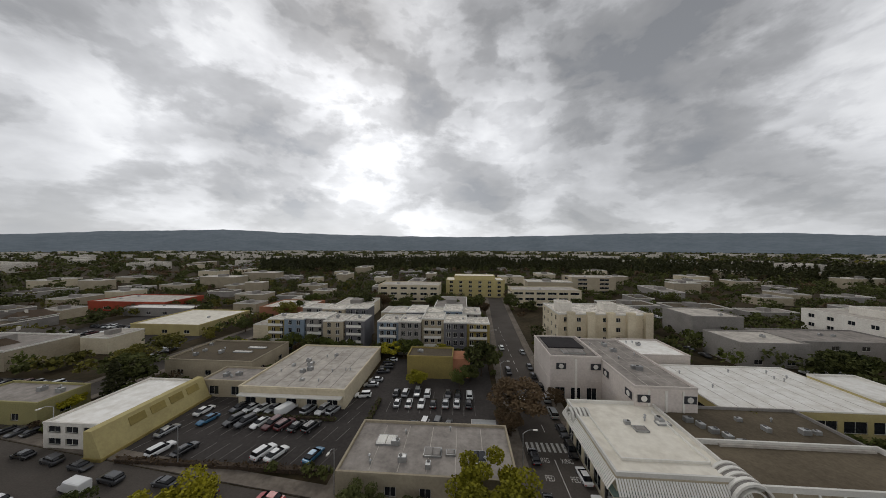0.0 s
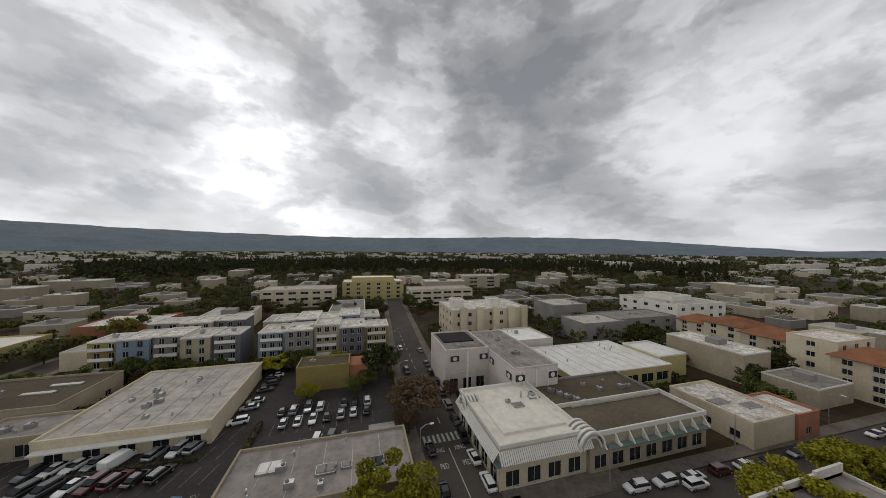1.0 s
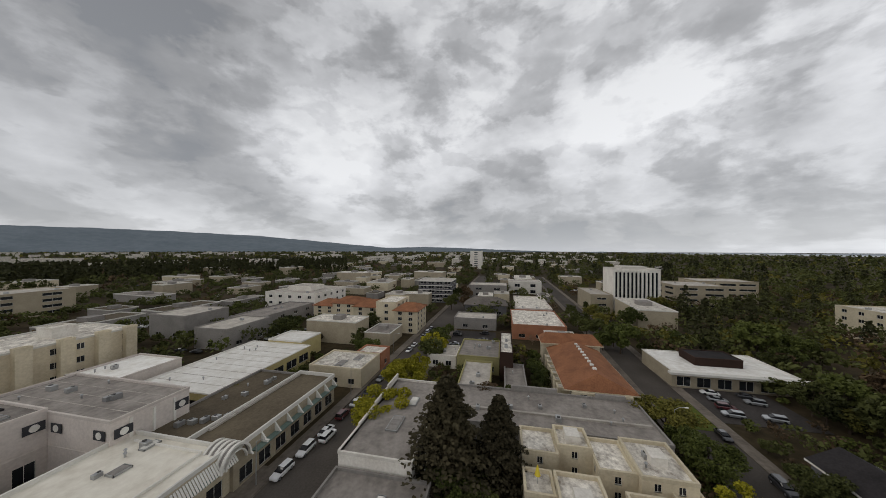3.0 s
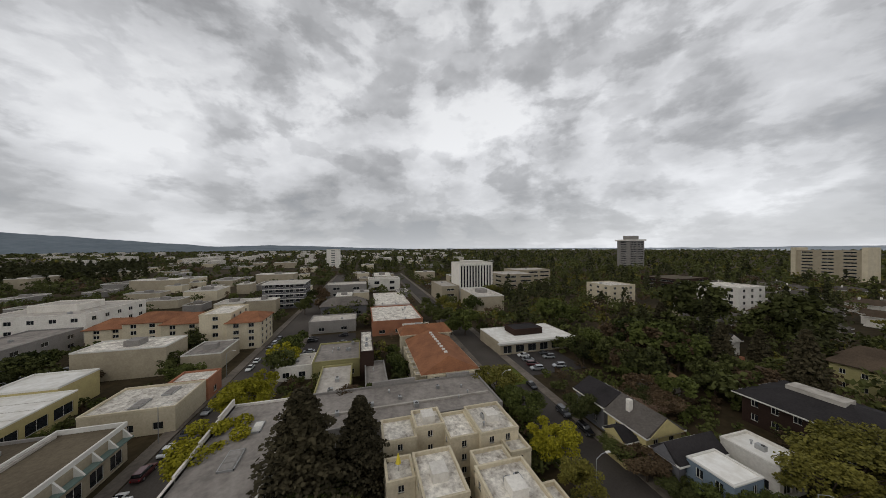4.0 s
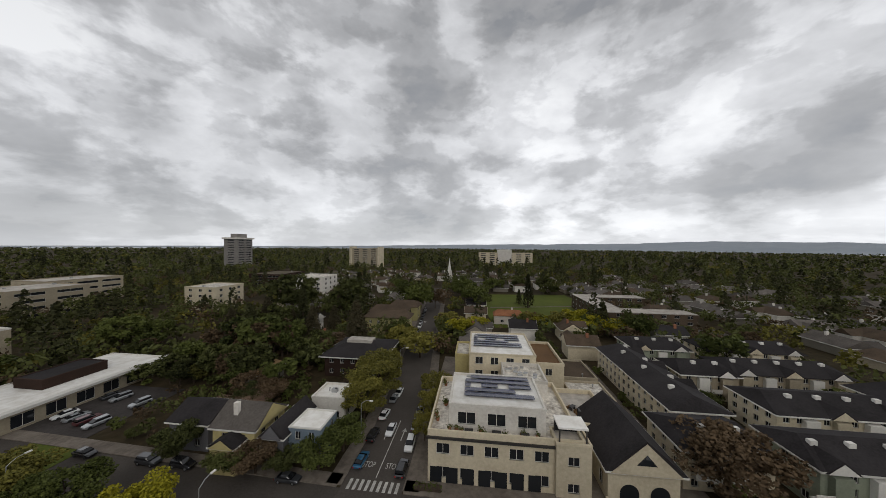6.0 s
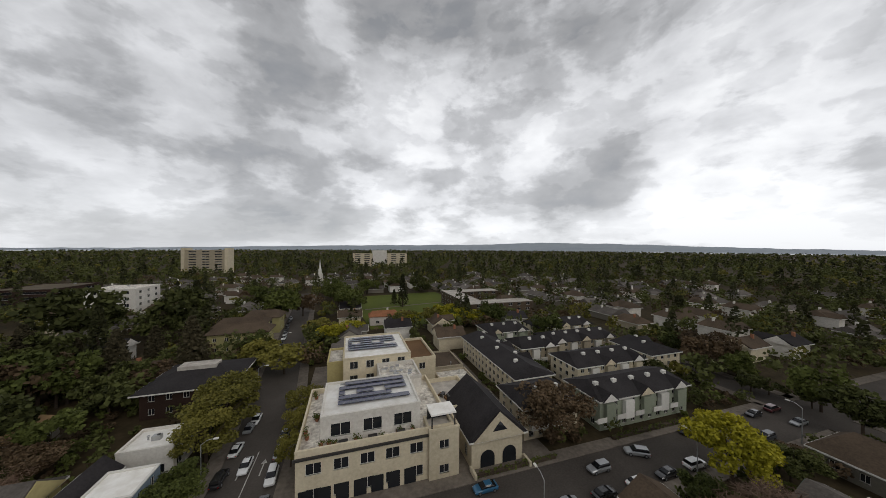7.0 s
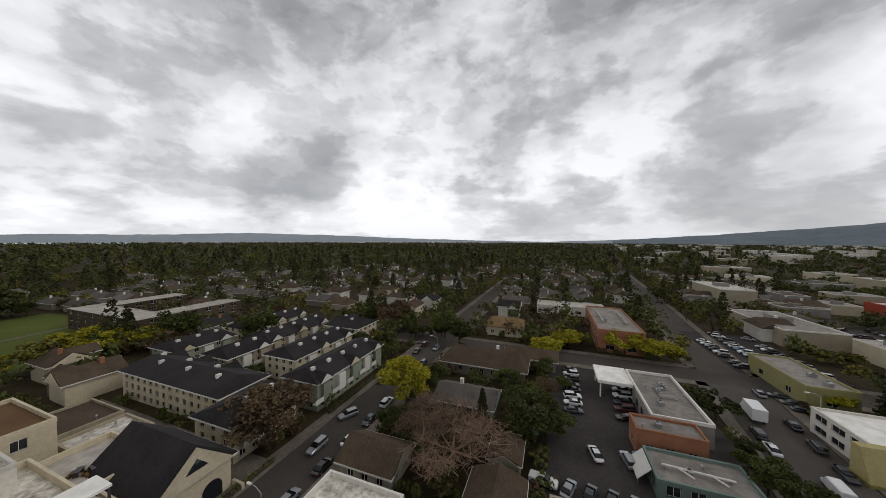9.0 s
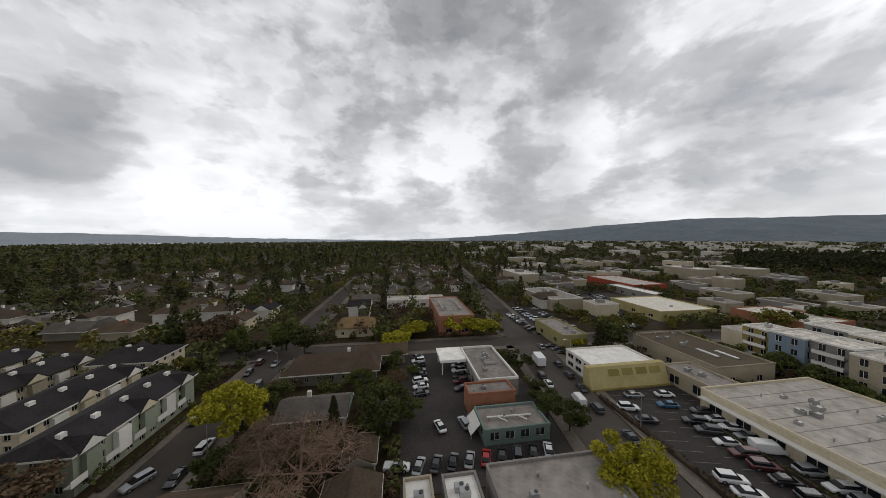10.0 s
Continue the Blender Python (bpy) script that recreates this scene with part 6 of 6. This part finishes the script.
tree_row(("dark", "green"), 112, -88, 140, -100, 5, 9, 6)
tree_row(("dark", "green", "lime"), 84, 25, 130, 24, 6, 6, 1.5)
tree_row(("dark", "dark", "rust"), 170, 26, 238, 34, 6, 11, 6)
tree_row(("dark", "green"), 96, 56, 140, 60, 4, 6, 4)
tree_row(("dark", "green"), 100, 92, 122, 94, 5, 7, 2)
tree_row(("dark", "dark", "rust"), -60, 176, 84, 176, 14, 8, 8)
tree_row(("dark", "green"), -74, 102.5, -38, 102.5, 9, 5, 1)
tree_row(("dark", "lime", "green"), -32, 100.5, 8, 100.5, 9, 5, 1)
tree_row(("dark", "rust", "green"), 70, -2, 72, 12, 4, 5.5, 1)
tree_row(("dark", "green"), 75, -10, 100, -9, 7, 4.5, 1)
tree_row(("dark", "green", "rust"), -64, -95, -104, -122, 5, 8, 6)
tree_row(("dark", "green", "olive"), -100, -60, -120, -100, 5, 8, 6)
tree_row(("dark", "rust", "green"), -100, -30, -116, -70, 9, 8, 5)
tree_row(("dark", "green", "rust"), 25, -160, 60, -230, 7, 12, 10)
tree_row(("dark", "conifer", "green"), -4, -160, 12, -240, 6, 12, 6)
tree_row(("dark", "green"), -78, -240, -10, -250, 8, 11, 8)
tree_row(("olive", "dark", "green"), -106, 80, -92, 180, 8, 7, 3)

LAMP = []


def street_lamp(x, y, turn):
    at = pose(x, y, 0.1, 0, 0, turn)
    if LAMP:
        return copy_thing(LAMP[0], at)
    s = thing("street_lamp", "grey metal street lamp with a curved arm", "street lamp", "street lamps", at)
    part("pole", Geo().tube((0, 0, 0), (0, 0, 7), 0.1, 0.06, 8), METAL, s)
    part("arm", Geo().tube((0, 0, 7), (0.9, 0, 7.6), 0.05, 0.045, 6).tube((0.9, 0, 7.6), (1.9, 0, 7.7), 0.045, 0.04, 6), METAL, s)
    part("lamp_head", Geo().box(1.7, 2.4, -0.15, 0.15, 7.58, 7.74), WHITE_TRIM, s)
    LAMP.append(s)


for x in (-80, -50, -20, 40, 70, 100):
    street_lamp(x, N_ST(x) + (7.3 if x < 0 else 7), -90)
for x in (-85, -55, -25, 35, 65):
    street_lamp(x, -33.0, -90)
for y in (50, 80, 110, -55, -85, -115):
    street_lamp(10.2 if y > 0 else 22.4, y, 0 if y > 0 else 180)


def hedge(name_label, x0, x1, y0, y1, h, kind="dark"):
    n = int(max(x1 - x0, y1 - y0) * 26)
    c = np.stack([hr.uniform(x0, x1, n), hr.uniform(y0, y1, n), hr.uniform(0.1, h, n)], 1)
    b = thing("hedge", name_label, "hedge", "hedges")
    v, f = quads(c, 0.22, hr)
    part("foliage", leaf_mesh("foliage", v, f, LEAF[kind]), None, b)
    part("core", Geo().box(x0 + 0.2, x1 - 0.2, y0 + 0.15, y1 - 0.15, 0, h * 0.7), BARK, b)


hr = np.random.default_rng(9)
for x0, x1, y0, y1, kd in ((-62, -24, 47.2, 48.4, "rust"), (-21.4, -20.2, 58, 72, "dark"), (8.5, 9.7, 60, 80, "rust"), (-52, -28, 62.1, 63.0, "dark"), (-72, -50, -45.6, -44.6, "green"), (-20, -36, -44.6, -43.8, "green"), (5, 9.6, -45.4, -44.2, "green"), (43, 60, 62, 63, "dark"), (30, 60, -35, -33.6, "olive")):
    hedge("clipped low hedge along a kerb", min(x0, x1), max(x0, x1), y0, y1, 1.0, kd)

# ---- the wider town ----
trng = np.random.default_rng(5)
LOTS = [(-66, -21, 48, 74), (-27, 8, 56, 104), (-97, -42, 0, 33), (108, 136, 3, 24), (76, 94, -68, -48), (-150, -108, 52, 76), (-180, -112, 104, 150), (24, 62, 57, 66), (-22, 11, 42, 57), (-36, 11, -100, -44), (20, 72, 34, 62), (-74, -4, -236, -142)]


def near_line(line, x, y, w):
    for (ax, ay), (bx, by) in zip(line, line[1:]):
        dx, dy = bx - ax, by - ay
        f = min(1, max(0, ((x - ax) * dx + (y - ay) * dy) / (dx * dx + dy * dy)))
        if math.hypot(x - ax - f * dx, y - ay - f * dy) < w:
            return True
    return False


def clear(x, y, pad=0.0):
    if any(a - pad < x < b + pad and c - pad < y < d + pad for a, b, c, d in OCC):
        return False
    if any(a < x < b and c < y < d for a, b, c, d in LOTS):
        return False
    return not (near_line(NORTH_ST, x, y, (8 if x > -105 else 4.5) + pad) or near_line(SOUTH_ST, x, y, (6.5 if x > -105 else 4) + pad) or near_line(EAST_AV, x, y, (7 if y > -90 else 4.5) + pad) or near_line(WEST_AV, x, y, 5 + pad))


HOUSES = []


def build_house(i):
    b = thing("house", ("grey-roofed house among garden trees", "brown-roofed bungalow among garden trees", "pale house with a dark shingle roof", "two-storey house with a gabled brown roof")[i], "house", "suburban houses")
    w, d, h = ((12, 8, 3.0), (13, 9, 3.0), (10, 8, 4.9), (10, 8, 4.8))[i]
    volume(b, -w / 2, w / 2, -d / 2, d / 2, 0, h, (HOUSE_WALL, SAND_WALL, WHITE_WALL, CREAM_WALL)[i], None, storeys=1 if h < 4 else 2, gap=5, win=(1.6, 1.3), sides="ns")
    gable(b, -w / 2, w / 2, -d / 2, d / 2, h + 0.2, 2.6, "x", (GREY_SHINGLE, BROWN_SHINGLE, DARK_ROOF, BROWN_SHINGLE)[i], 0.7, (0, 3, 0, 0)[i], (HOUSE_WALL, SAND_WALL, WHITE_WALL, CREAM_WALL)[i])
    gable(b, w / 2 - 5, w / 2 - 0.5, -d / 2 - 3, 0, h + 0.2, 2.0, "y", (GREY_SHINGLE, BROWN_SHINGLE, DARK_ROOF, BROWN_SHINGLE)[i], 0.5, 0, WHITE_WALL)
    part("wing", Geo().box(w / 2 - 5, w / 2 - 0.5, -d / 2 - 3, -d / 2, 0, h), HOUSE_WALL, b)
    part("chimney", Geo().box(-2.4, -1.6, 0.6, 1.4, h, h + 3.6), BRICK, b)
    return b


spots = []
for tries in range(9000):
    a, rr = trng.uniform(146, 300), 60 + 330 * trng.uniform() ** 0.8
    x, y = rr * math.sin(math.radians(a)), rr * math.cos(math.radians(a))
    x, y = round(x / 19) * 19 + trng.uniform(-2, 2), round(y / 21) * 21 + trng.uniform(-3, 3)
    if not clear(x, y, 9) or any(abs(x - p) < 16 and abs(y - q) < 17 for p, q in spots):
        continue
    spots.append((x, y))
    if len(spots) >= 185:
        break
PLAIN_HOUSES = []


def build_plain_house(i):
    """A house too far off for its windows to show."""
    wall, roof = (HOUSE_WALL, WHITE_WALL, SAND_WALL)[i], (GREY_SHINGLE, BROWN_SHINGLE, GREY_SHINGLE)[i]
    b = thing("house", ("low house with a grey shingled roof", "white house with a brown roof", "tan house with a weathered grey roof")[i], "house", "suburban houses")
    w, d, h = ((14, 9, 3.2), (12, 9, 4.8), (15, 8, 3.2))[i]
    part("wall", Geo().box(-w / 2, w / 2, -d / 2, d / 2, 0, h).box(-w / 2, -w / 2 + 5.5, -d / 2 - 3.4, -d / 2 - 0.01, 0, h), wall, b)
    gable(b, -w / 2, w / 2, -d / 2, d / 2, h + 0.2, 2.8, "x", roof, 0.7, (0, 2.5, 3)[i])
    gable(b, -w / 2, -w / 2 + 5.5, -d / 2 - 3.4, 0, h + 0.2, 2.1, "y", roof, 0.6, 0)
    part("chimney", Geo().box(1.6, 2.4, 0.6, 1.4, h, h + 3.8), WHITE_WALL, b)
    return b


for j, (x, y) in enumerate(spots):
    at = pose(x, y, 0, 0, 0, float(trng.choice((0, 90, 180, 270))) + trng.uniform(-3, 3))
    kinds, i, build = (HOUSES, j % 4, build_house) if math.hypot(x, y) < 170 else (PLAIN_HOUSES, j % 3, build_plain_house)
    got = [b for k, b in kinds if k == i]
    if got:
        copy_thing(got[0], at)
    else:
        b = build(i)
        b.matrix_basis = at
        kinds.append((i, b))

BLOCKS = []


def build_block(i):
    b = thing("commercial_building", ("low tan building with a grey flat roof", "low cream building with a pale flat roof", "low grey workshop with a flat roof", "tan two-storey building with dark windows", "low grey building with a brown roof")[i], "building", "distant buildings")
    w, d, h = ((34, 18, 6), (26, 20, 7), (40, 14, 5), (36, 16, 10), (30, 16, 5))[i]
    volume(b, -w / 2, w / 2, -d / 2, d / 2, 0, h, (SAND_WALL, CREAM_WALL, GREY_WALL, SAND_WALL, GREY_WALL)[i], (GREY_ROOF, PALE_ROOF, GREY_ROOF, WORN_ROOF, BROWN_ROOF)[i], storeys=1, gap=11, win=(8, 1.8), capmat=WHITE_TRIM, sides="sw")
    part("plant_room", Geo().box(-4, 2, -3, 3, h, h + 2), GREY_WALL, b)
    return b


placed = []
for tries in range(6000):
    a = trng.uniform(-75, 115)
    rr = 170 + 850 * trng.uniform() ** 1.1
    if -30 < a < 40 and rr > 520:
        continue
    x, y = rr * math.sin(math.radians(a)), rr * math.cos(math.radians(a))
    if not clear(x, y, 18) or any(abs(x - p) < 34 and abs(y - q) < 30 for p, q in placed):
        continue
    placed.append((x, y))
    if len(placed) >= 105:
        break
for j, (x, y) in enumerate(placed):
    i = int(trng.integers(0, 5))
    at = pose(x, y, 0, 0, 0, float(trng.choice((0, 90))) + trng.uniform(-4, 4))
    got = [b for b in BLOCKS if b[0] == i]
    if got:
        copy_thing(got[0][1], at)
    else:
        b = build_block(i)
        b.matrix_basis = at
        BLOCKS.append((i, b))


extra = []
for tries in range(5000):
    a, rr = trng.uniform(-75, 112), 120 + 300 * trng.uniform()
    x, y = rr * math.sin(math.radians(a)), rr * math.cos(math.radians(a))
    if not clear(x, y, 14) or any(abs(x - p) < 26 and abs(y - q) < 20 for p, q in placed + extra):
        continue
    extra.append((x, y))
    if len(extra) >= 46:
        break
for x, y in extra:
    i = int(trng.integers(0, 5))
    copy_thing([b for b in BLOCKS if b[0] == i][0][1], pose(x, y, 0, 0, 0, float(trng.choice((0, 90, 180)))) @ Matrix.Diagonal((0.62, 0.72, 0.85, 1)))
placed += extra
small = []
for tries in range(9000):
    a, rr = (trng.uniform(62, 108) if tries % 7 else trng.uniform(-60, -20)), 112 + 290 * trng.uniform()
    x, y = rr * math.sin(math.radians(a)), rr * math.cos(math.radians(a))
    if not clear(x, y, 7) or any(abs(x - p) < 22 and abs(y - q) < 17 for p, q in placed + small):
        continue
    small.append((x, y))
    if len(small) >= 36:
        break
for x, y in small:
    i = int(trng.choice((0, 1, 1, 2, 3, 4)))
    copy_thing([b for b in BLOCKS if b[0] == i][0][1], pose(x, y, 0, 0, 0, float(trng.choice((0, 90, 180)))) @ Matrix.Diagonal((0.42, 0.6, 0.8, 1)))
placed += small
fc = [Geo(), Geo()]
for cl in range(60):
    a, rr = trng.uniform(-58, 112), 105 + 330 * trng.uniform()
    x, y = rr * math.sin(math.radians(a)), rr * math.cos(math.radians(a))
    for i in range(12):
        px, py = x + (i % 6) * 2.7, y + (i // 6) * 7
        if not clear(px, py, 2.5) or any(abs(px - p) < 20 and abs(py - q) < 12 for p, q in placed) or trng.uniform() < 0.2:
            continue
        g = fc[int(trng.integers(0, 2))]
        g.loft([ring(xx, w, lo, hi, tk) for xx, w, lo, hi, tk in ((-2.2, .78, .3, .8, .1), (-1.2, .88, .25, .95, .1), (-0.8, .8, .25, 1.4, .2), (0.5, .8, .25, 1.4, .2), (1.1, .86, .25, .92, .1), (2.2, .76, .3, .7, .12))])
        g.v[-48:] = [(px + q[1], py + q[0], q[2]) for q in g.v[-48:]]
for g, p, lab in ((fc[0], PAINTS["white"], "pale cars parked in distant lots"), (fc[1], PAINTS["grey"], "dark cars parked in distant lots")):
    tagged(new("parked_cars", g.mesh("parked_cars", p)), lab, "cars", kind="stuff")

# garden trees and shrubs in the nearer blocks
made = 0
while made < 70:
    a, q = trng.uniform(0, 360), 34 + 120 * trng.uniform() ** 0.8
    x, y = q * math.sin(math.radians(a)), q * math.cos(math.radians(a))
    if not clear(x, y, 2.0) or any(abs(x - p) < 9 and abs(y - s) < 8 for p, s in spots):
        continue
    north = y > 20
    tree(str(trng.choice(("dark", "green", "rust", "olive") if north else ("dark", "dark", "green", "rust", "bare", "olive"))), x, y, trng.uniform(2.6, 5.0) if north else trng.uniform(3.5, 7.5), None, -0.05, 1.25)
    made += 1

# woods and garden trees of the plain, joined by tone
def wood(name, kind, mat_, count, r0, r1, h0, h1, per, leaf, sector, power=1.0, label="", avoid=True):
    pts = []
    while len(pts) < count:
        a, q = trng.uniform(*sector), r0 + (r1 - r0) * trng.uniform() ** power
        x, y = q * math.sin(math.radians(a)), q * math.cos(math.radians(a))
        if avoid and q < 420 and (not clear(x, y, 1.2) or any(abs(x - p) < 8.5 and abs(y - s) < 8 for p, s in spots) or any(abs(x - p) < 20 and abs(y - s) < 14 for p, s in placed)):
            continue
        pts.append((x, y, trng.uniform(h0, h1)))
    V = []
    for x, y, h in pts:
        c = crown_points(kind, h, h * (0.24 if kind == "conifer" else 0.46), per, trng)
        c[:, 0] += x
        c[:, 1] += y
        c[:, 2] -= h * 0.12
        V.append(quads(c, leaf, trng)[0])
    v = np.concatenate(V)
    ob = new(name, leaf_mesh(name, v, np.arange(len(v)).reshape(-1, 4), mat_))
    tagged(ob, label, "trees", kind="stuff")


wood("shrubs", "broad", LEAF["dark"], 420, 34, 120, 1.6, 4.2, 90, 0.34, (0, 360), 0.8, "dark shrubs and hedges in gardens and yards")
wood("shrubs", "broad", LEAF["rust"], 220, 34, 120, 1.4, 3.6, 80, 0.3, (0, 360), 0.8, "brownish shrubs in gardens and yards")
wood("shrubs", "broad", LEAF["green"], 200, 34, 120, 1.4, 3.6, 80, 0.3, (0, 360), 0.8, "green shrubs in gardens and yards")
wood("garden_trees", "broad", LEAF["dark"], 1350, 95, 440, 6, 12, 104, 0.71, (85, 300), 0.75, "dark green garden trees between the houses")
wood("garden_trees", "broad", LEAF["olive"], 380, 95, 440, 5, 10, 92, 0.67, (85, 300), 0.75, "olive garden trees between the houses")
wood("garden_trees", "broad", LEAF["rust"], 420, 95, 440, 5, 10, 92, 0.59, (85, 300), 0.75, "brown sparsely leaved garden trees")
wood("garden_trees", "conifer", LEAF["conifer"], 300, 120, 440, 13, 22, 174, 0.75, (85, 300), 0.75, "tall dark conifers between the houses")
wood("garden_trees", "broad", LEAF["dark"], 1150, 120, 440, 4, 9, 101, 0.63, (-62, 85), 0.75, "dark green trees between low buildings")
wood("garden_trees", "broad", LEAF["olive"], 160, 110, 420, 4, 7, 87, 0.63, (-75, -20), 0.8, "olive trees around low buildings and lots")
wood("garden_trees", "broad", LEAF["green"], 240, 130, 440, 4, 8, 101, 0.63, (-62, 85), 0.75, "green trees between low buildings")
wood("garden_trees", "broad", LEAF["rust"], 240, 130, 440, 4, 8, 101, 0.55, (-62, 85), 0.75, "brownish trees between low buildings")
wood("woodland", "broad", LEAF["dark"], 2900, 420, 1100, 8, 15, 49, 1.42, (85, 300), 0.9, "dense dark treetops across the plain")
wood("woodland", "conifer", LEAF["conifer"], 800, 420, 1300, 14, 24, 55, 1.42, (85, 300), 1.0, "tall dark conifers across the plain")
wood("woodland", "broad", LEAF["olive"], 520, 420, 1100, 7, 12, 49, 1.34, (85, 300), 0.9, "olive treetops across the plain")
wood("woodland", "broad", LEAF["dark"], 2100, 420, 1100, 7, 13, 43, 1.42, (-60, 85), 0.9, "dark trees among distant buildings")
wood("woodland", "conifer", LEAF["conifer"], 2700, 480, 860, 13, 21, 43, 1.58, (-36, 60), 1.0, "dark belt of tall trees")
wood("woodland", "broad", LEAF["rust"], 500, 420, 1100, 6, 11, 43, 1.26, (-60, 85), 1.0, "brownish trees among distant buildings")
wood("far_woods", "broad", LEAF["dark"], 9000, 1050, 3000, 9, 17, 11, 3.6, (0, 360), 1.0, "far treetops to the horizon")
wood("far_woods", "broad", LEAF["olive"], 1300, 1050, 2800, 8, 13, 11, 3.4, (0, 360), 1.0, "paler far treetops to the horizon")
far = Geo()
for i in range(420):
    a, q = radians(trng.uniform(-80, 110)), 700 + 2000 * trng.uniform()
    x, y, w, d = q * math.sin(a), q * math.cos(a), trng.uniform(14, 60), trng.uniform(10, 20)
    far.box(x - w / 2, x + w / 2, y - d / 2, y + d / 2, 0, trng.uniform(9, 15))
tagged(new("far_buildings", far.mesh("far_buildings", WORN_ROOF)), "pale far buildings scattered over the plain", "buildings", kind="stuff")

# bay water and hills on the horizon
wv = [(q * math.sin(radians(a)), q * math.cos(radians(a)), 0.4) for a in range(118, 262, 4) for q in (3050, 4780)]
setting("water", Geo().add(wv, [(2 * i, 2 * i + 1, 2 * i + 3, 2 * i + 2) for i in range(len(wv) // 2 - 1)]), WATER, "pale strip of bay water on the horizon", "water")
RIDGE = [(0, 2.1), (17, 2.25), (30, 2.45), (46, 2.0), (53, 1.4), (60, 0.8), (68, 0.1), (75, 0.35), (88, -0.1), (100, -0.5), (140, -0.4), (152, -0.3), (173, 0.1), (186, 0.3), (205, 0.5), (216, 0.9), (228, 0.7), (241, 0.2), (256, -0.2), (270, -0.4), (283, 0.1), (297, 1.1), (307, 2.0), (319, 2.75), (334, 2.4), (348, 2.2), (360, 2.1)]
# distance haze is painted into both hill colours, blue-grey near, paler beyond the bay
HILL = mat("haze_tinted_hill_forest", (0.165, 0.200, 0.235), 0.95, (0.115, 0.145, 0.175), coarse=0.004, fine_scale=0.02)
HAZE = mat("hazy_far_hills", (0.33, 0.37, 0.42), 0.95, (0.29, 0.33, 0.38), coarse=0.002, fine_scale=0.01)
ra, re = [p[0] for p in RIDGE], [p[1] for p in RIDGE]
for nm, lo, hi, m, lab in (("hills_1", -80, 108, HILL, "wooded hills on the horizon, coloured blue-grey for haze"), ("hills_2", 108, 280, HAZE, "faint hazy hills beyond the bay")):
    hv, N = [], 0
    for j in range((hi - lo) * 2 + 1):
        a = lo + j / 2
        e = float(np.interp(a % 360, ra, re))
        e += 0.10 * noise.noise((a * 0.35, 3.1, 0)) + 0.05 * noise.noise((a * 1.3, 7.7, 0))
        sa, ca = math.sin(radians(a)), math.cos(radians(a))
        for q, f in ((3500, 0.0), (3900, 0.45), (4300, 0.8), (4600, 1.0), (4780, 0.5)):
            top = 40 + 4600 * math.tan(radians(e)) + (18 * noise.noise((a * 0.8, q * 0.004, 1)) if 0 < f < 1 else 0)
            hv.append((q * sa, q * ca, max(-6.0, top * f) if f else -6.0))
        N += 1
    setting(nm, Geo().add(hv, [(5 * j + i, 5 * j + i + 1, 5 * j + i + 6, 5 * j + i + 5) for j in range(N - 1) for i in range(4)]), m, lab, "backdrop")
